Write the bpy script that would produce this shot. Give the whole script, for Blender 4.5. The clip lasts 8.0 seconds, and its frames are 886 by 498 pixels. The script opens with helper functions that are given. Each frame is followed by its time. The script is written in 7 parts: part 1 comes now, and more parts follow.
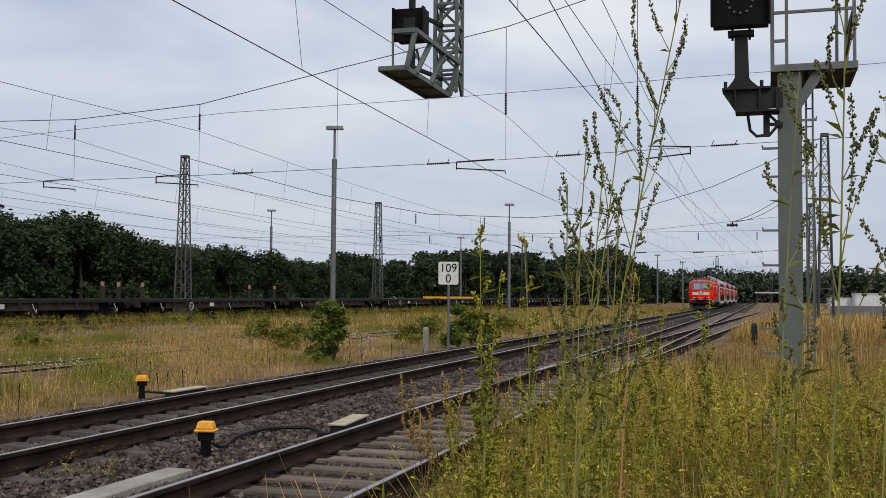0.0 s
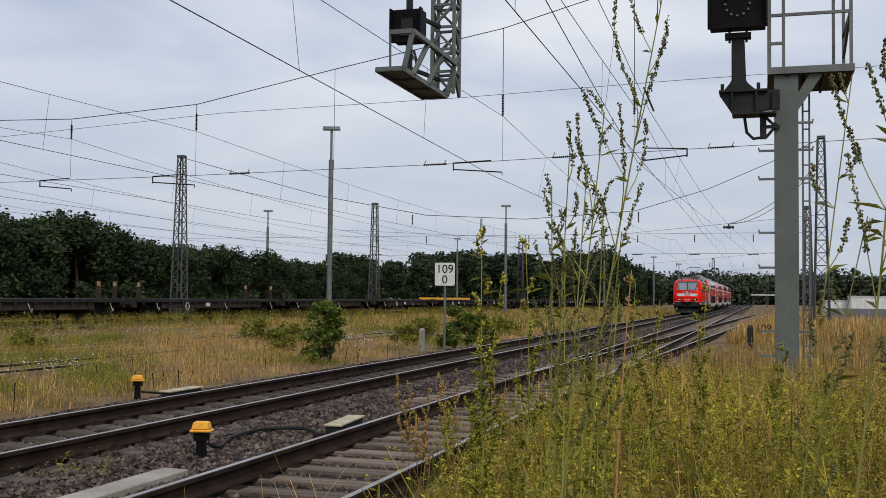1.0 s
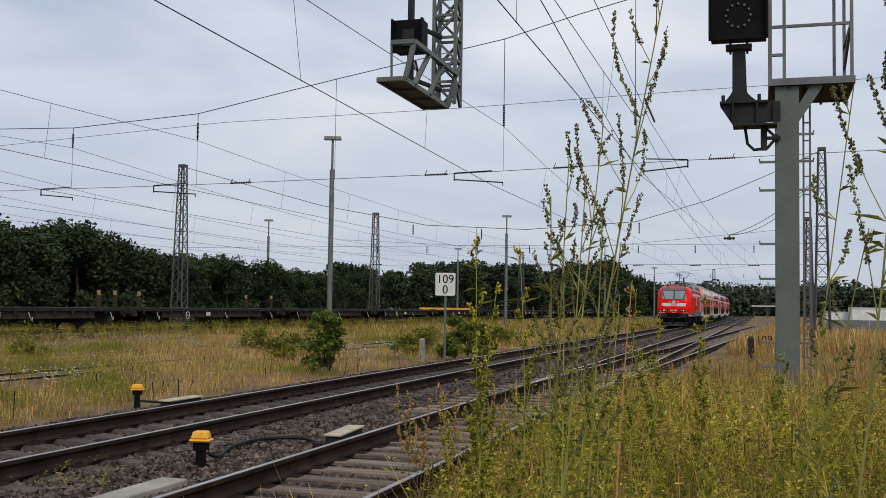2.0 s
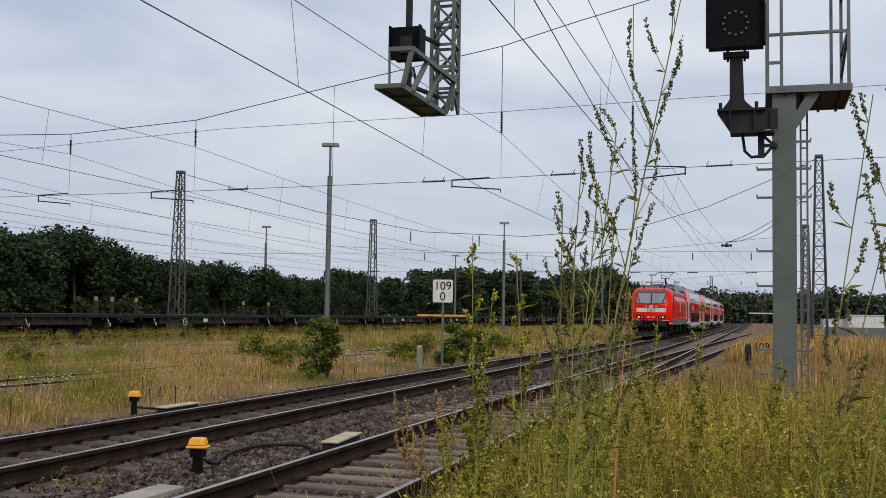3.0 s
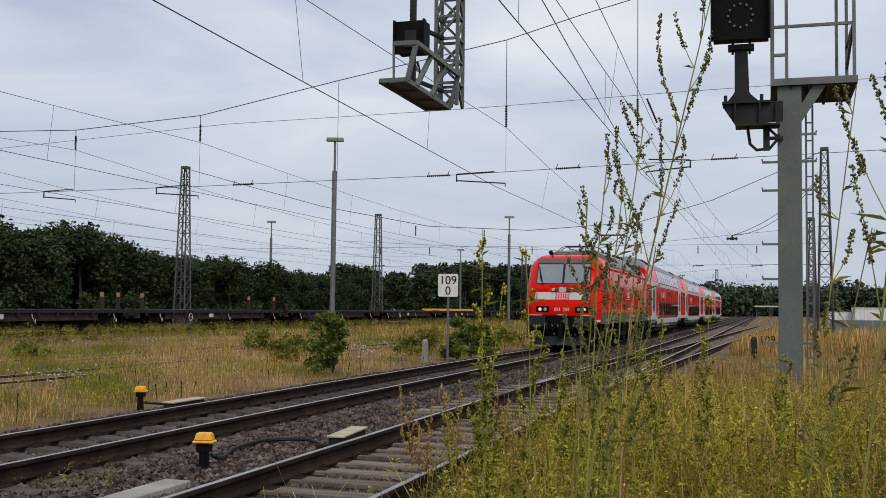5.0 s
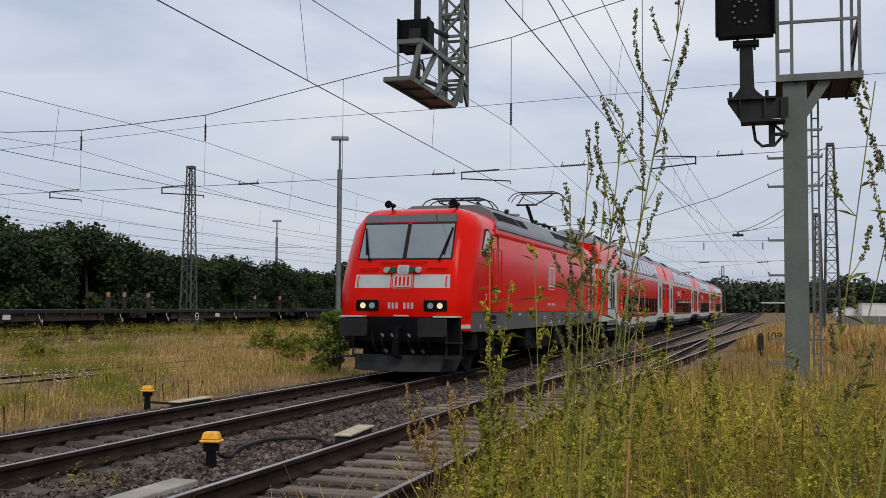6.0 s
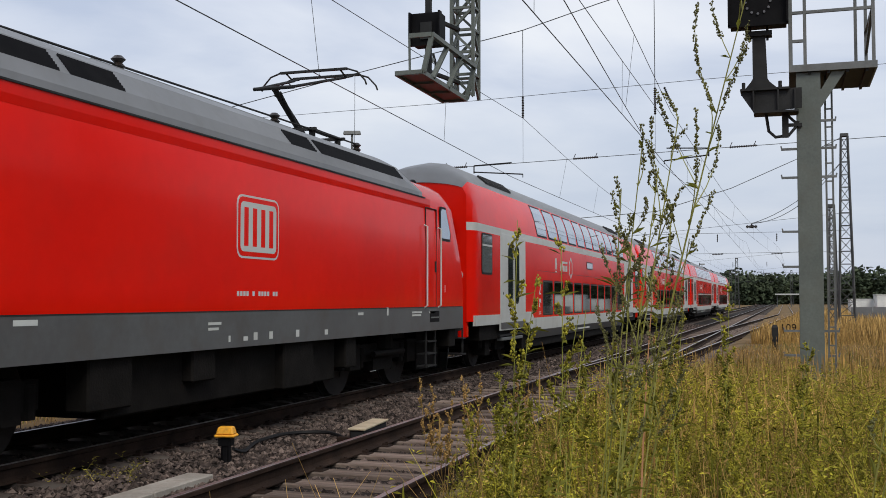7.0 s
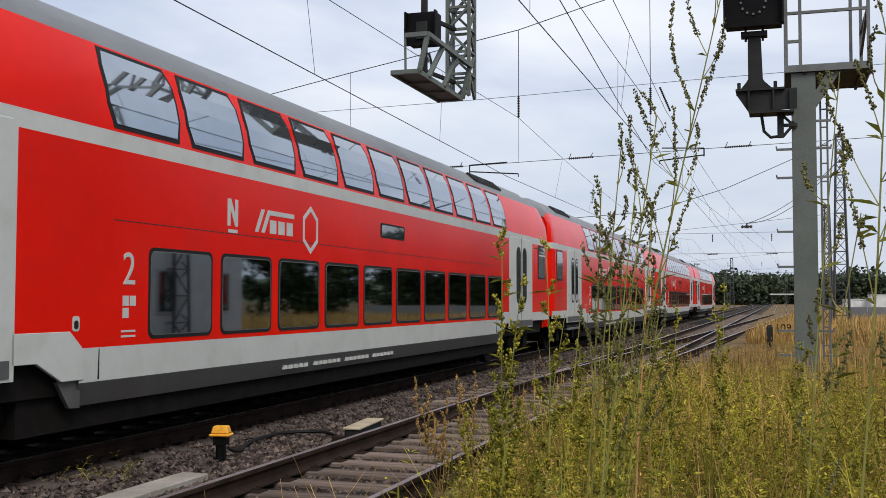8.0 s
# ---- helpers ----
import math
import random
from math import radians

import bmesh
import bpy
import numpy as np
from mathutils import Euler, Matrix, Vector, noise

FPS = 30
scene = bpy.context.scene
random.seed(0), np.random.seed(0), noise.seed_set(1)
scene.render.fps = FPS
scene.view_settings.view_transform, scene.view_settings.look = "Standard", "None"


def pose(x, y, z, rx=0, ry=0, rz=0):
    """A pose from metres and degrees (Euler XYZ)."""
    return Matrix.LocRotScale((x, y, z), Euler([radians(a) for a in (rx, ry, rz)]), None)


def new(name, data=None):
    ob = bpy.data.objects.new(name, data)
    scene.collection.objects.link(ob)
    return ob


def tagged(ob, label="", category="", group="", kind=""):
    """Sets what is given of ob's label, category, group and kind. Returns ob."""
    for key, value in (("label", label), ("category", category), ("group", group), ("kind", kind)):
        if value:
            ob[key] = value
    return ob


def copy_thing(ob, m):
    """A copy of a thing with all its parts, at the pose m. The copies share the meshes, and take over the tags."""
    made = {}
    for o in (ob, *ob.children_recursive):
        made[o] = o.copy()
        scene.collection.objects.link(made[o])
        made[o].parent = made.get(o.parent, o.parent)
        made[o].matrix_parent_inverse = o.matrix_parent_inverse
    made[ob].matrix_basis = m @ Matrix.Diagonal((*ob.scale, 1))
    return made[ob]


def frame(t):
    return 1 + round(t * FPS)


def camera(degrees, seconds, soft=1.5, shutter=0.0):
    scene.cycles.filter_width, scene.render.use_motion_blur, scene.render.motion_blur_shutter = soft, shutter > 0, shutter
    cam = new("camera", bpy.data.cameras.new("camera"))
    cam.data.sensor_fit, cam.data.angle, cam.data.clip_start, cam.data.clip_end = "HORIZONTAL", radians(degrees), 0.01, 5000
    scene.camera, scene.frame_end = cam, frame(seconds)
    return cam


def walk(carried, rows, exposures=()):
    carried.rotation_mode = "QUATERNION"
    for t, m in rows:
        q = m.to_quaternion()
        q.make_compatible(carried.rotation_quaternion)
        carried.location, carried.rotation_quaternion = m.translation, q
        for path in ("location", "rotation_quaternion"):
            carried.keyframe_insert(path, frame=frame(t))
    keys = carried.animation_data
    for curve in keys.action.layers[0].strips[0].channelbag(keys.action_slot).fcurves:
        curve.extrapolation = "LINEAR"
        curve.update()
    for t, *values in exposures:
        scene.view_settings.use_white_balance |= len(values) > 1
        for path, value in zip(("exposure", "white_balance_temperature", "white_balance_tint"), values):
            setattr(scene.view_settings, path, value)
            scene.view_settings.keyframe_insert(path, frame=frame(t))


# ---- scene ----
# The rail heads of the main line are at z = 0; y runs along the line, away from the camera; x to the right.
cam = camera(45.49, 8.0, soft=0.9)
EYE = (0.0, 0.0, 1.5)
PATH = [(0.0, 16.897, 2.541, -0.416), (0.5, 16.988, 2.506, -0.559), (1.0, 16.698, 2.599, -0.628), (1.5, 16.775, 2.836, -0.773),
        (3.0, 16.584, 3.513, -0.911), (3.5, 16.886, 3.324, -0.812), (4.0, 16.749, 3.322, -0.81), (4.5, 16.772, 3.234, -0.789),
        (6.0, 17.188, 3.094, -0.378), (6.5, 17.44, 2.79, -0.2), (7.0, 17.899, 2.753, -0.016), (7.5, 17.759, 2.958, 0.049),
        (8.0, 17.646, 2.724, -0.106)]
walk(cam, [(t, pose(*EYE, 90 + pitch, roll, yaw)) for t, yaw, pitch, roll in PATH],
     exposures=[(0.0, 0.0), (6.0, 0.0), (6.5, 0.04), (7.0, 0.12), (7.5, 0.2), (8.0, 0.24)])

# ---- world and light: an overcast summer day ----
SUN_UP, SUN_TURN = radians(48), radians(140)


def make_world():
    world = bpy.data.worlds.new("overcast_sky")
    scene.world = world
    world.use_nodes = True
    nt = world.node_tree
    nt.nodes.clear()
    out = nt.nodes.new("ShaderNodeOutputWorld")
    bg = nt.nodes.new("ShaderNodeBackground")
    sky = nt.nodes.new("ShaderNodeTexSky")
    sky.sky_type, sky.sun_disc = "NISHITA", False
    sky.sun_elevation, sky.sun_rotation = SUN_UP, SUN_TURN
    sky.dust_density, sky.air_density = 2.5, 1.2
    dim = nt.nodes.new("ShaderNodeVectorMath")
    dim.operation = "SCALE"
    dim.inputs["Scale"].default_value = 0.10
    nt.links.new(sky.outputs[0], dim.inputs[0])
    co = nt.nodes.new("ShaderNodeTexCoord")
    # cloud sheet: direction flattened onto a plane overhead, so bands narrow towards the horizon
    sep = nt.nodes.new("ShaderNodeSeparateXYZ")
    nt.links.new(co.outputs["Generated"], sep.inputs[0])
    top = nt.nodes.new("ShaderNodeMath")
    top.operation = "MAXIMUM"
    nt.links.new(sep.outputs["Z"], top.inputs[0])
    top.inputs[1].default_value = 0.0
    lift = nt.nodes.new("ShaderNodeMath")
    lift.operation = "ADD"
    nt.links.new(top.outputs[0], lift.inputs[0])
    lift.inputs[1].default_value = 0.13
    flat = []
    for axis in ("X", "Y"):
        d = nt.nodes.new("ShaderNodeMath")
        d.operation = "DIVIDE"
        nt.links.new(sep.outputs[axis], d.inputs[0])
        nt.links.new(lift.outputs[0], d.inputs[1])
        flat.append(d)
    plane = nt.nodes.new("ShaderNodeCombineXYZ")
    nt.links.new(flat[0].outputs[0], plane.inputs[0])
    nt.links.new(flat[1].outputs[0], plane.inputs[1])
    n1 = nt.nodes.new("ShaderNodeTexNoise")
    n1.inputs["Scale"].default_value, n1.inputs["Detail"].default_value = 0.8, 7
    n1.inputs["Roughness"].default_value, n1.inputs["Distortion"].default_value = 0.5, 0.4
    nt.links.new(plane.outputs[0], n1.inputs["Vector"])
    ramp = nt.nodes.new("ShaderNodeValToRGB")
    el = ramp.color_ramp.elements
    el[0].position, el[0].color = 0.36, (0.47, 0.53, 0.665, 1)
    el[1].position, el[1].color = 0.66, (0.87, 0.88, 0.90, 1)
    mid = el.new(0.5)
    mid.color = (0.66, 0.70, 0.79, 1)
    nt.links.new(n1.outputs["Fac"], ramp.inputs[0])
    # a greyer belt of cloud low over the horizon
    belt = nt.nodes.new("ShaderNodeMapRange")
    belt.interpolation_type = "SMOOTHSTEP"
    belt.inputs["From Min"].default_value, belt.inputs["From Max"].default_value = 0.25, 0.10
    belt.inputs["To Min"].default_value, belt.inputs["To Max"].default_value = 0.0, 0.68
    nt.links.new(sep.outputs["Z"], belt.inputs["Value"])
    low = nt.nodes.new("ShaderNodeMixRGB")
    nt.links.new(belt.outputs[0], low.inputs[0])
    nt.links.new(ramp.outputs[0], low.inputs[1])
    low.inputs[2].default_value = (0.48, 0.54, 0.655, 1)
    mix = nt.nodes.new("ShaderNodeMixRGB")
    mix.inputs[0].default_value = 0.88
    nt.links.new(dim.outputs[0], mix.inputs[1])
    nt.links.new(low.outputs[0], mix.inputs[2])
    nt.links.new(mix.outputs[0], bg.inputs[0])
    bg.inputs[1].default_value = 1.07
    nt.links.new(bg.outputs[0], out.inputs[0])


make_world()
sun = new("sun", bpy.data.lights.new("sun", "SUN"))
sun.data.energy, sun.data.angle, sun.data.color = 2.0, radians(25), (1.0, 0.93, 0.82)
sun.rotation_euler = (radians(90) - SUN_UP, 0, radians(180) - SUN_TURN)


# ---- materials ----
def mat(name, c1, c2=None, scale=2.0, fine=30.0, rough=0.7, metal=0.0, bump=0.2, rand=0.0, spec=0.5, coat=0.0, glow=None, glow_strength=0.0,
        island=False, grain=0.28, stretch=(1, 1, 1), dirt=None, dirt_amount=0.0):
    """Two-scale procedural surface: broad patches from c1 to c2, fine grain, bump; rand varies pieces."""
    m = bpy.data.materials.new(name)
    m.use_nodes = True
    nt = m.node_tree
    p = nt.nodes["Principled BSDF"]
    c2 = c2 or tuple(v * 0.75 for v in c1)
    co = nt.nodes.new("ShaderNodeTexCoord")
    mp = nt.nodes.new("ShaderNodeMapping")
    mp.inputs["Scale"].default_value = stretch
    nt.links.new(co.outputs["Object"], mp.inputs[0])
    big = nt.nodes.new("ShaderNodeTexNoise")
    big.inputs["Scale"].default_value, big.inputs["Detail"].default_value = scale, 5
    small = nt.nodes.new("ShaderNodeTexNoise")
    small.inputs["Scale"].default_value, small.inputs["Detail"].default_value = fine, 4
    nt.links.new(mp.outputs[0], big.inputs["Vector"])
    nt.links.new(mp.outputs[0], small.inputs["Vector"])
    ramp = nt.nodes.new("ShaderNodeValToRGB")
    ramp.color_ramp.elements[0].position, ramp.color_ramp.elements[1].position = 0.35, 0.65
    ramp.color_ramp.elements[0].color, ramp.color_ramp.elements[1].color = (*c2, 1), (*c1, 1)
    nt.links.new(big.outputs["Fac"], ramp.inputs[0])
    speck = nt.nodes.new("ShaderNodeMapRange")
    speck.inputs["To Min"].default_value, speck.inputs["To Max"].default_value = 1 - grain, 1 + grain
    nt.links.new(small.outputs["Fac"], speck.inputs["Value"])
    mul = nt.nodes.new("ShaderNodeVectorMath")
    mul.operation = "SCALE"
    nt.links.new(ramp.outputs[0], mul.inputs[0])
    nt.links.new(speck.outputs[0], mul.inputs["Scale"])
    colour = mul.outputs[0]
    if dirt:
        stain = nt.nodes.new("ShaderNodeTexNoise")
        stain.inputs["Scale"].default_value, stain.inputs["Detail"].default_value = scale * 2.7, 8
        nt.links.new(mp.outputs[0], stain.inputs["Vector"])
        cut = nt.nodes.new("ShaderNodeMapRange")
        cut.inputs["From Min"].default_value, cut.inputs["From Max"].default_value = 0.5, 0.72
        cut.inputs["To Max"].default_value = dirt_amount
        nt.links.new(stain.outputs["Fac"], cut.inputs["Value"])
        dm = nt.nodes.new("ShaderNodeMixRGB")
        nt.links.new(cut.outputs[0], dm.inputs[0])
        nt.links.new(colour, dm.inputs[1])
        dm.inputs[2].default_value = (*dirt, 1)
        colour = dm.outputs[0]
    if rand:
        src = nt.nodes.new("ShaderNodeNewGeometry" if island else "ShaderNodeObjectInfo")
        rr = nt.nodes.new("ShaderNodeMapRange")
        rr.inputs["To Min"].default_value, rr.inputs["To Max"].default_value = 1 - rand, 1 + rand
        nt.links.new(src.outputs["Random Per Island" if island else "Random"], rr.inputs["Value"])
        m2 = nt.nodes.new("ShaderNodeVectorMath")
        m2.operation = "SCALE"
        nt.links.new(colour, m2.inputs[0])
        nt.links.new(rr.outputs[0], m2.inputs["Scale"])
        colour = m2.outputs[0]
    nt.links.new(colour, p.inputs["Base Color"])
    rg = nt.nodes.new("ShaderNodeMapRange")
    rg.inputs["To Min"].default_value, rg.inputs["To Max"].default_value = max(0.02, rough - 0.08), min(1, rough + (0.08 if rough > 0.1 else 0.02))
    nt.links.new(small.outputs["Fac"], rg.inputs["Value"])
    nt.links.new(rg.outputs[0], p.inputs["Roughness"])
    p.inputs["Metallic"].default_value = metal
    p.inputs["Specular IOR Level"].default_value = spec
    p.inputs["Coat Weight"].default_value = coat
    if bump:
        b = nt.nodes.new("ShaderNodeBump")
        b.inputs["Strength"].default_value, b.inputs["Distance"].default_value = bump, 0.02
        nt.links.new(small.outputs["Fac"], b.inputs["Height"])
        nt.links.new(b.outputs[0], p.inputs["Normal"])
    if glow:
        p.inputs["Emission Color"].default_value = (*glow, 1)
        p.inputs["Emission Strength"].default_value = glow_strength
    return m


def leaf_mat(name, c1, c2, rand=0.35, scale=0.6, translucence=0.0):
    m = mat(name, c1, c2, scale=scale, fine=8, rough=0.6, bump=0.0, rand=rand, island=True, spec=0.12)
    p = m.node_tree.nodes["Principled BSDF"]
    if translucence:
        nt = m.node_tree
        thin = nt.nodes.new("ShaderNodeBsdfTranslucent")
        nt.links.new(p.inputs["Base Color"].links[0].from_socket, thin.inputs["Color"])
        both = nt.nodes.new("ShaderNodeMixShader")
        both.inputs[0].default_value = translucence
        nt.links.new(p.outputs[0], both.inputs[1])
        nt.links.new(thin.outputs[0], both.inputs[2])
        nt.links.new(both.outputs[0], nt.nodes["Material Output"].inputs["Surface"])
    return m


def ground_mat():
    """Dry grass, green patches and bare soil, mixed at two scales."""
    m = mat("meadow_soil", (0.19, 0.125, 0.06), (0.09, 0.062, 0.03), scale=0.35, fine=6, rough=0.95, bump=0.6, spec=0.1,
            dirt=(0.16, 0.125, 0.085), dirt_amount=0.8)
    return m


M = dict(
    ground=ground_mat(),
    # near-black bed: the shade in the gaps between stones is put into its colour
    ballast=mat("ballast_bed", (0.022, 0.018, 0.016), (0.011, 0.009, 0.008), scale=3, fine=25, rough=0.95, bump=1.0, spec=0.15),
    stone=mat("ballast_stone", (0.108, 0.083, 0.072), (0.032, 0.024, 0.022), scale=6, fine=40, rough=0.9, bump=0.3, rand=0.85, island=True, spec=0.2),
    rust=mat("rusty_rail_side", (0.034, 0.022, 0.017), (0.017, 0.0115, 0.0095), scale=3, fine=40, rough=0.9, bump=0.3, spec=0.08),
    railtop=mat("worn_rail_head", (0.42, 0.40, 0.39), (0.30, 0.27, 0.26), scale=1.0, fine=60, rough=0.38, metal=0.85, bump=0.05),
    sleeper=mat("concrete_sleeper", (0.105, 0.09, 0.08), (0.052, 0.042, 0.038), scale=4, fine=50, rough=0.95, bump=0.4, rand=0.2, spec=0.2,
                dirt=(0.07, 0.05, 0.04), dirt_amount=0.7),
    wood=mat("timber_sleeper", (0.19, 0.15, 0.125), (0.10, 0.078, 0.066), scale=5, fine=40, rough=0.95, bump=0.5, rand=0.3, stretch=(0.3, 3, 1), spec=0.15),
    concrete=mat("pale_concrete", (0.34, 0.32, 0.285), (0.23, 0.215, 0.19), scale=3, fine=45, rough=0.9, bump=0.3, dirt=(0.18, 0.15, 0.12), dirt_amount=0.5),
    steel=mat("galvanised_steel", (0.155, 0.165, 0.165), (0.105, 0.113, 0.115), scale=2, fine=25, rough=0.6, metal=0.3, bump=0.08, dirt=(0.11, 0.10, 0.085), dirt_amount=0.35),
    post=mat("green_grey_paint", (0.11, 0.127, 0.115), (0.08, 0.095, 0.087), scale=1.2, fine=30, rough=0.55, bump=0.06, dirt=(0.085, 0.09, 0.075), dirt_amount=0.5),
    dark=mat("dark_steel", (0.020, 0.021, 0.022), (0.011, 0.0115, 0.012), scale=3, fine=30, rough=0.65, metal=0.0, bump=0.1, spec=0.25),
    black=mat("matt_black", (0.007, 0.007, 0.008), (0.004, 0.004, 0.005), scale=4, fine=40, rough=0.6, bump=0.05, spec=0.08),
    lattice=mat("weathered_lattice_steel", (0.085, 0.088, 0.09), (0.055, 0.058, 0.06), scale=2, fine=25, rough=0.75, bump=0.08, spec=0.2),
    ringlamp=mat("dull_lamp_lens", (0.10, 0.10, 0.11), rough=0.4, bump=0.0),
    wire=mat("copper_wire", (0.055, 0.06, 0.06), (0.035, 0.037, 0.04), scale=2, fine=20, rough=0.6, metal=0.4, bump=0.0),
    ceramic=mat("brown_insulator", (0.03, 0.024, 0.022), (0.018, 0.015, 0.014), rough=0.25, bump=0.0),
    yellow=mat("yellow_cap", (0.85, 0.42, 0.02), (0.68, 0.30, 0.015), scale=5, fine=40, rough=0.5, bump=0.1, dirt=(0.30, 0.17, 0.04), dirt_amount=0.5),
    white=mat("white_enamel", (0.72, 0.72, 0.68), (0.60, 0.60, 0.56), scale=4, fine=30, rough=0.4, bump=0.05, dirt=(0.35, 0.33, 0.28), dirt_amount=0.3),
    red=mat("traffic_red_paint", (0.72, 0.009, 0.002), (0.64, 0.007, 0.002), scale=0.5, fine=6, rough=0.2, bump=0.0, spec=0.11, grain=0.06, dirt=(0.50, 0.018, 0.010), dirt_amount=0.3),
    grey=mat("frame_grey_paint", (0.085, 0.09, 0.094), (0.068, 0.07, 0.073), scale=1.0, fine=12, rough=0.5, bump=0.02, dirt=(0.06, 0.05, 0.042), dirt_amount=0.5),
    lightgrey=mat("light_grey_paint", (0.50, 0.53, 0.52), (0.46, 0.485, 0.475), scale=0.8, fine=10, rough=0.42, bump=0.0, grain=0.06, dirt=(0.27, 0.25, 0.22), dirt_amount=0.25),
    roof=mat("roof_grey", (0.145, 0.153, 0.163), (0.115, 0.122, 0.13), scale=0.8, fine=9, rough=0.42, bump=0.02, grain=0.08, dirt=(0.09, 0.085, 0.08), dirt_amount=0.35),
    glass=mat("tinted_window", (0.030, 0.040, 0.044), (0.022, 0.030, 0.034), rough=0.02, bump=0.0, spec=1.0, coat=0.8),
    screenglass=mat("windscreen_glass", (0.26, 0.29, 0.31), (0.22, 0.25, 0.27), scale=0.7, fine=5, rough=0.03, metal=0.5, bump=0.0, grain=0.08),
    skyglass=mat("coated_roof_window", (0.42, 0.47, 0.52), (0.36, 0.41, 0.46), scale=0.6, fine=5, rough=0.02, metal=0.9, bump=0.0, grain=0.05),
    saloonglass=mat("coach_saloon_window", (0.27, 0.31, 0.325), (0.23, 0.265, 0.28), scale=0.6, fine=5, rough=0.02, metal=1.0, bump=0.0, grain=0.05),
    rubber=mat("rubber_seal", (0.012, 0.012, 0.013), (0.008, 0.008, 0.009), rough=0.6, bump=0.0, spec=0.2),
    # grimy running gear; the deep shade under vehicles is put into this near-black
    bogie=mat("bogie_grime_shade", (0.009, 0.008, 0.0075), (0.005, 0.0045, 0.004), scale=5, fine=40, rough=0.85, bump=0.3, spec=0.12),
    wheel=mat("wheel_steel", (0.022, 0.019, 0.018), (0.012, 0.010, 0.010), scale=5, fine=40, rough=0.7, bump=0.1, spec=0.2),
    lamp=mat("headlight_glow", (0.5, 0.45, 0.35), rough=0.2, bump=0.0, glow=(1.0, 0.72, 0.38), glow_strength=0.65),
    lens=mat("lamp_lens", (0.35, 0.36, 0.38), rough=0.12, bump=0.0, spec=0.8),
    green=mat("green_socket", (0.01, 0.10, 0.045), rough=0.5, bump=0.0),
    wagon=mat("wagon_brown", (0.042, 0.03, 0.026), (0.022, 0.017, 0.016), scale=1.5, fine=15, rough=0.85, bump=0.2, dirt=(0.075, 0.04, 0.026), dirt_amount=0.5, spec=0.2),
    orange=mat("orange_stake_top", (0.34, 0.20, 0.11), (0.26, 0.13, 0.07), rough=0.7, bump=0.1),
    bark=mat("bark", (0.075, 0.06, 0.045), (0.04, 0.032, 0.025), scale=3, fine=20, rough=0.95, bump=0.6, spec=0.1),
    leaf=leaf_mat("tree_leaf", (0.040, 0.062, 0.022), (0.012, 0.021, 0.011), rand=0.5, scale=0.25),
    # distance haze is put into this paler, greyer green
    leaf_far=leaf_mat("hazed_tree_leaf", (0.060, 0.078, 0.045), (0.038, 0.053, 0.032), scale=0.15),
    leaf_bush=leaf_mat("bush_leaf", (0.15, 0.19, 0.03), (0.045, 0.075, 0.018), scale=2, translucence=0.3),
    straw=leaf_mat("dry_grass", (0.56, 0.38, 0.14), (0.29, 0.18, 0.06), rand=0.6, translucence=0.3),
    grass=leaf_mat("green_grass", (0.22, 0.215, 0.033), (0.12, 0.135, 0.022), rand=0.45, translucence=0.4),
    weed_leaf=leaf_mat("verge_weed_leaf", (0.49, 0.44, 0.056), (0.19, 0.185, 0.027), rand=0.75, translucence=0.4, scale=1.2),
    weed_olive=leaf_mat("olive_weed_leaf", (0.42, 0.36, 0.065), (0.15, 0.135, 0.028), rand=0.75, translucence=0.4, scale=1.2),
    stem=leaf_mat("weed_stem", (0.27, 0.28, 0.06), (0.17, 0.18, 0.04), rand=0.25),
    drystem=leaf_mat("dry_weed_stem", (0.24, 0.24, 0.065), (0.15, 0.15, 0.045), rand=0.25),
    bud=leaf_mat("weed_bud", (0.22, 0.215, 0.085), (0.11, 0.11, 0.05), rand=0.4, scale=3, translucence=0.25),
    redstem=leaf_mat("red_dock_stem", (0.42, 0.23, 0.12), (0.32, 0.16, 0.08), rand=0.2),
    flower=leaf_mat("white_flower", (0.72, 0.72, 0.66), (0.58, 0.58, 0.50), rand=0.15),
    hut=mat("white_container", (0.66, 0.68, 0.68), (0.56, 0.58, 0.58), rough=0.5, bump=0.0),
    cream=mat("cream_cover", (0.44, 0.38, 0.26), (0.30, 0.26, 0.18), scale=4, fine=40, rough=0.7, bump=0.1, dirt=(0.25, 0.20, 0.14), dirt_amount=0.4),
    hill=mat("far_hillside", (0.085, 0.12, 0.05), (0.05, 0.075, 0.035), scale=0.05, fine=0.7, rough=1, bump=0.3),
)


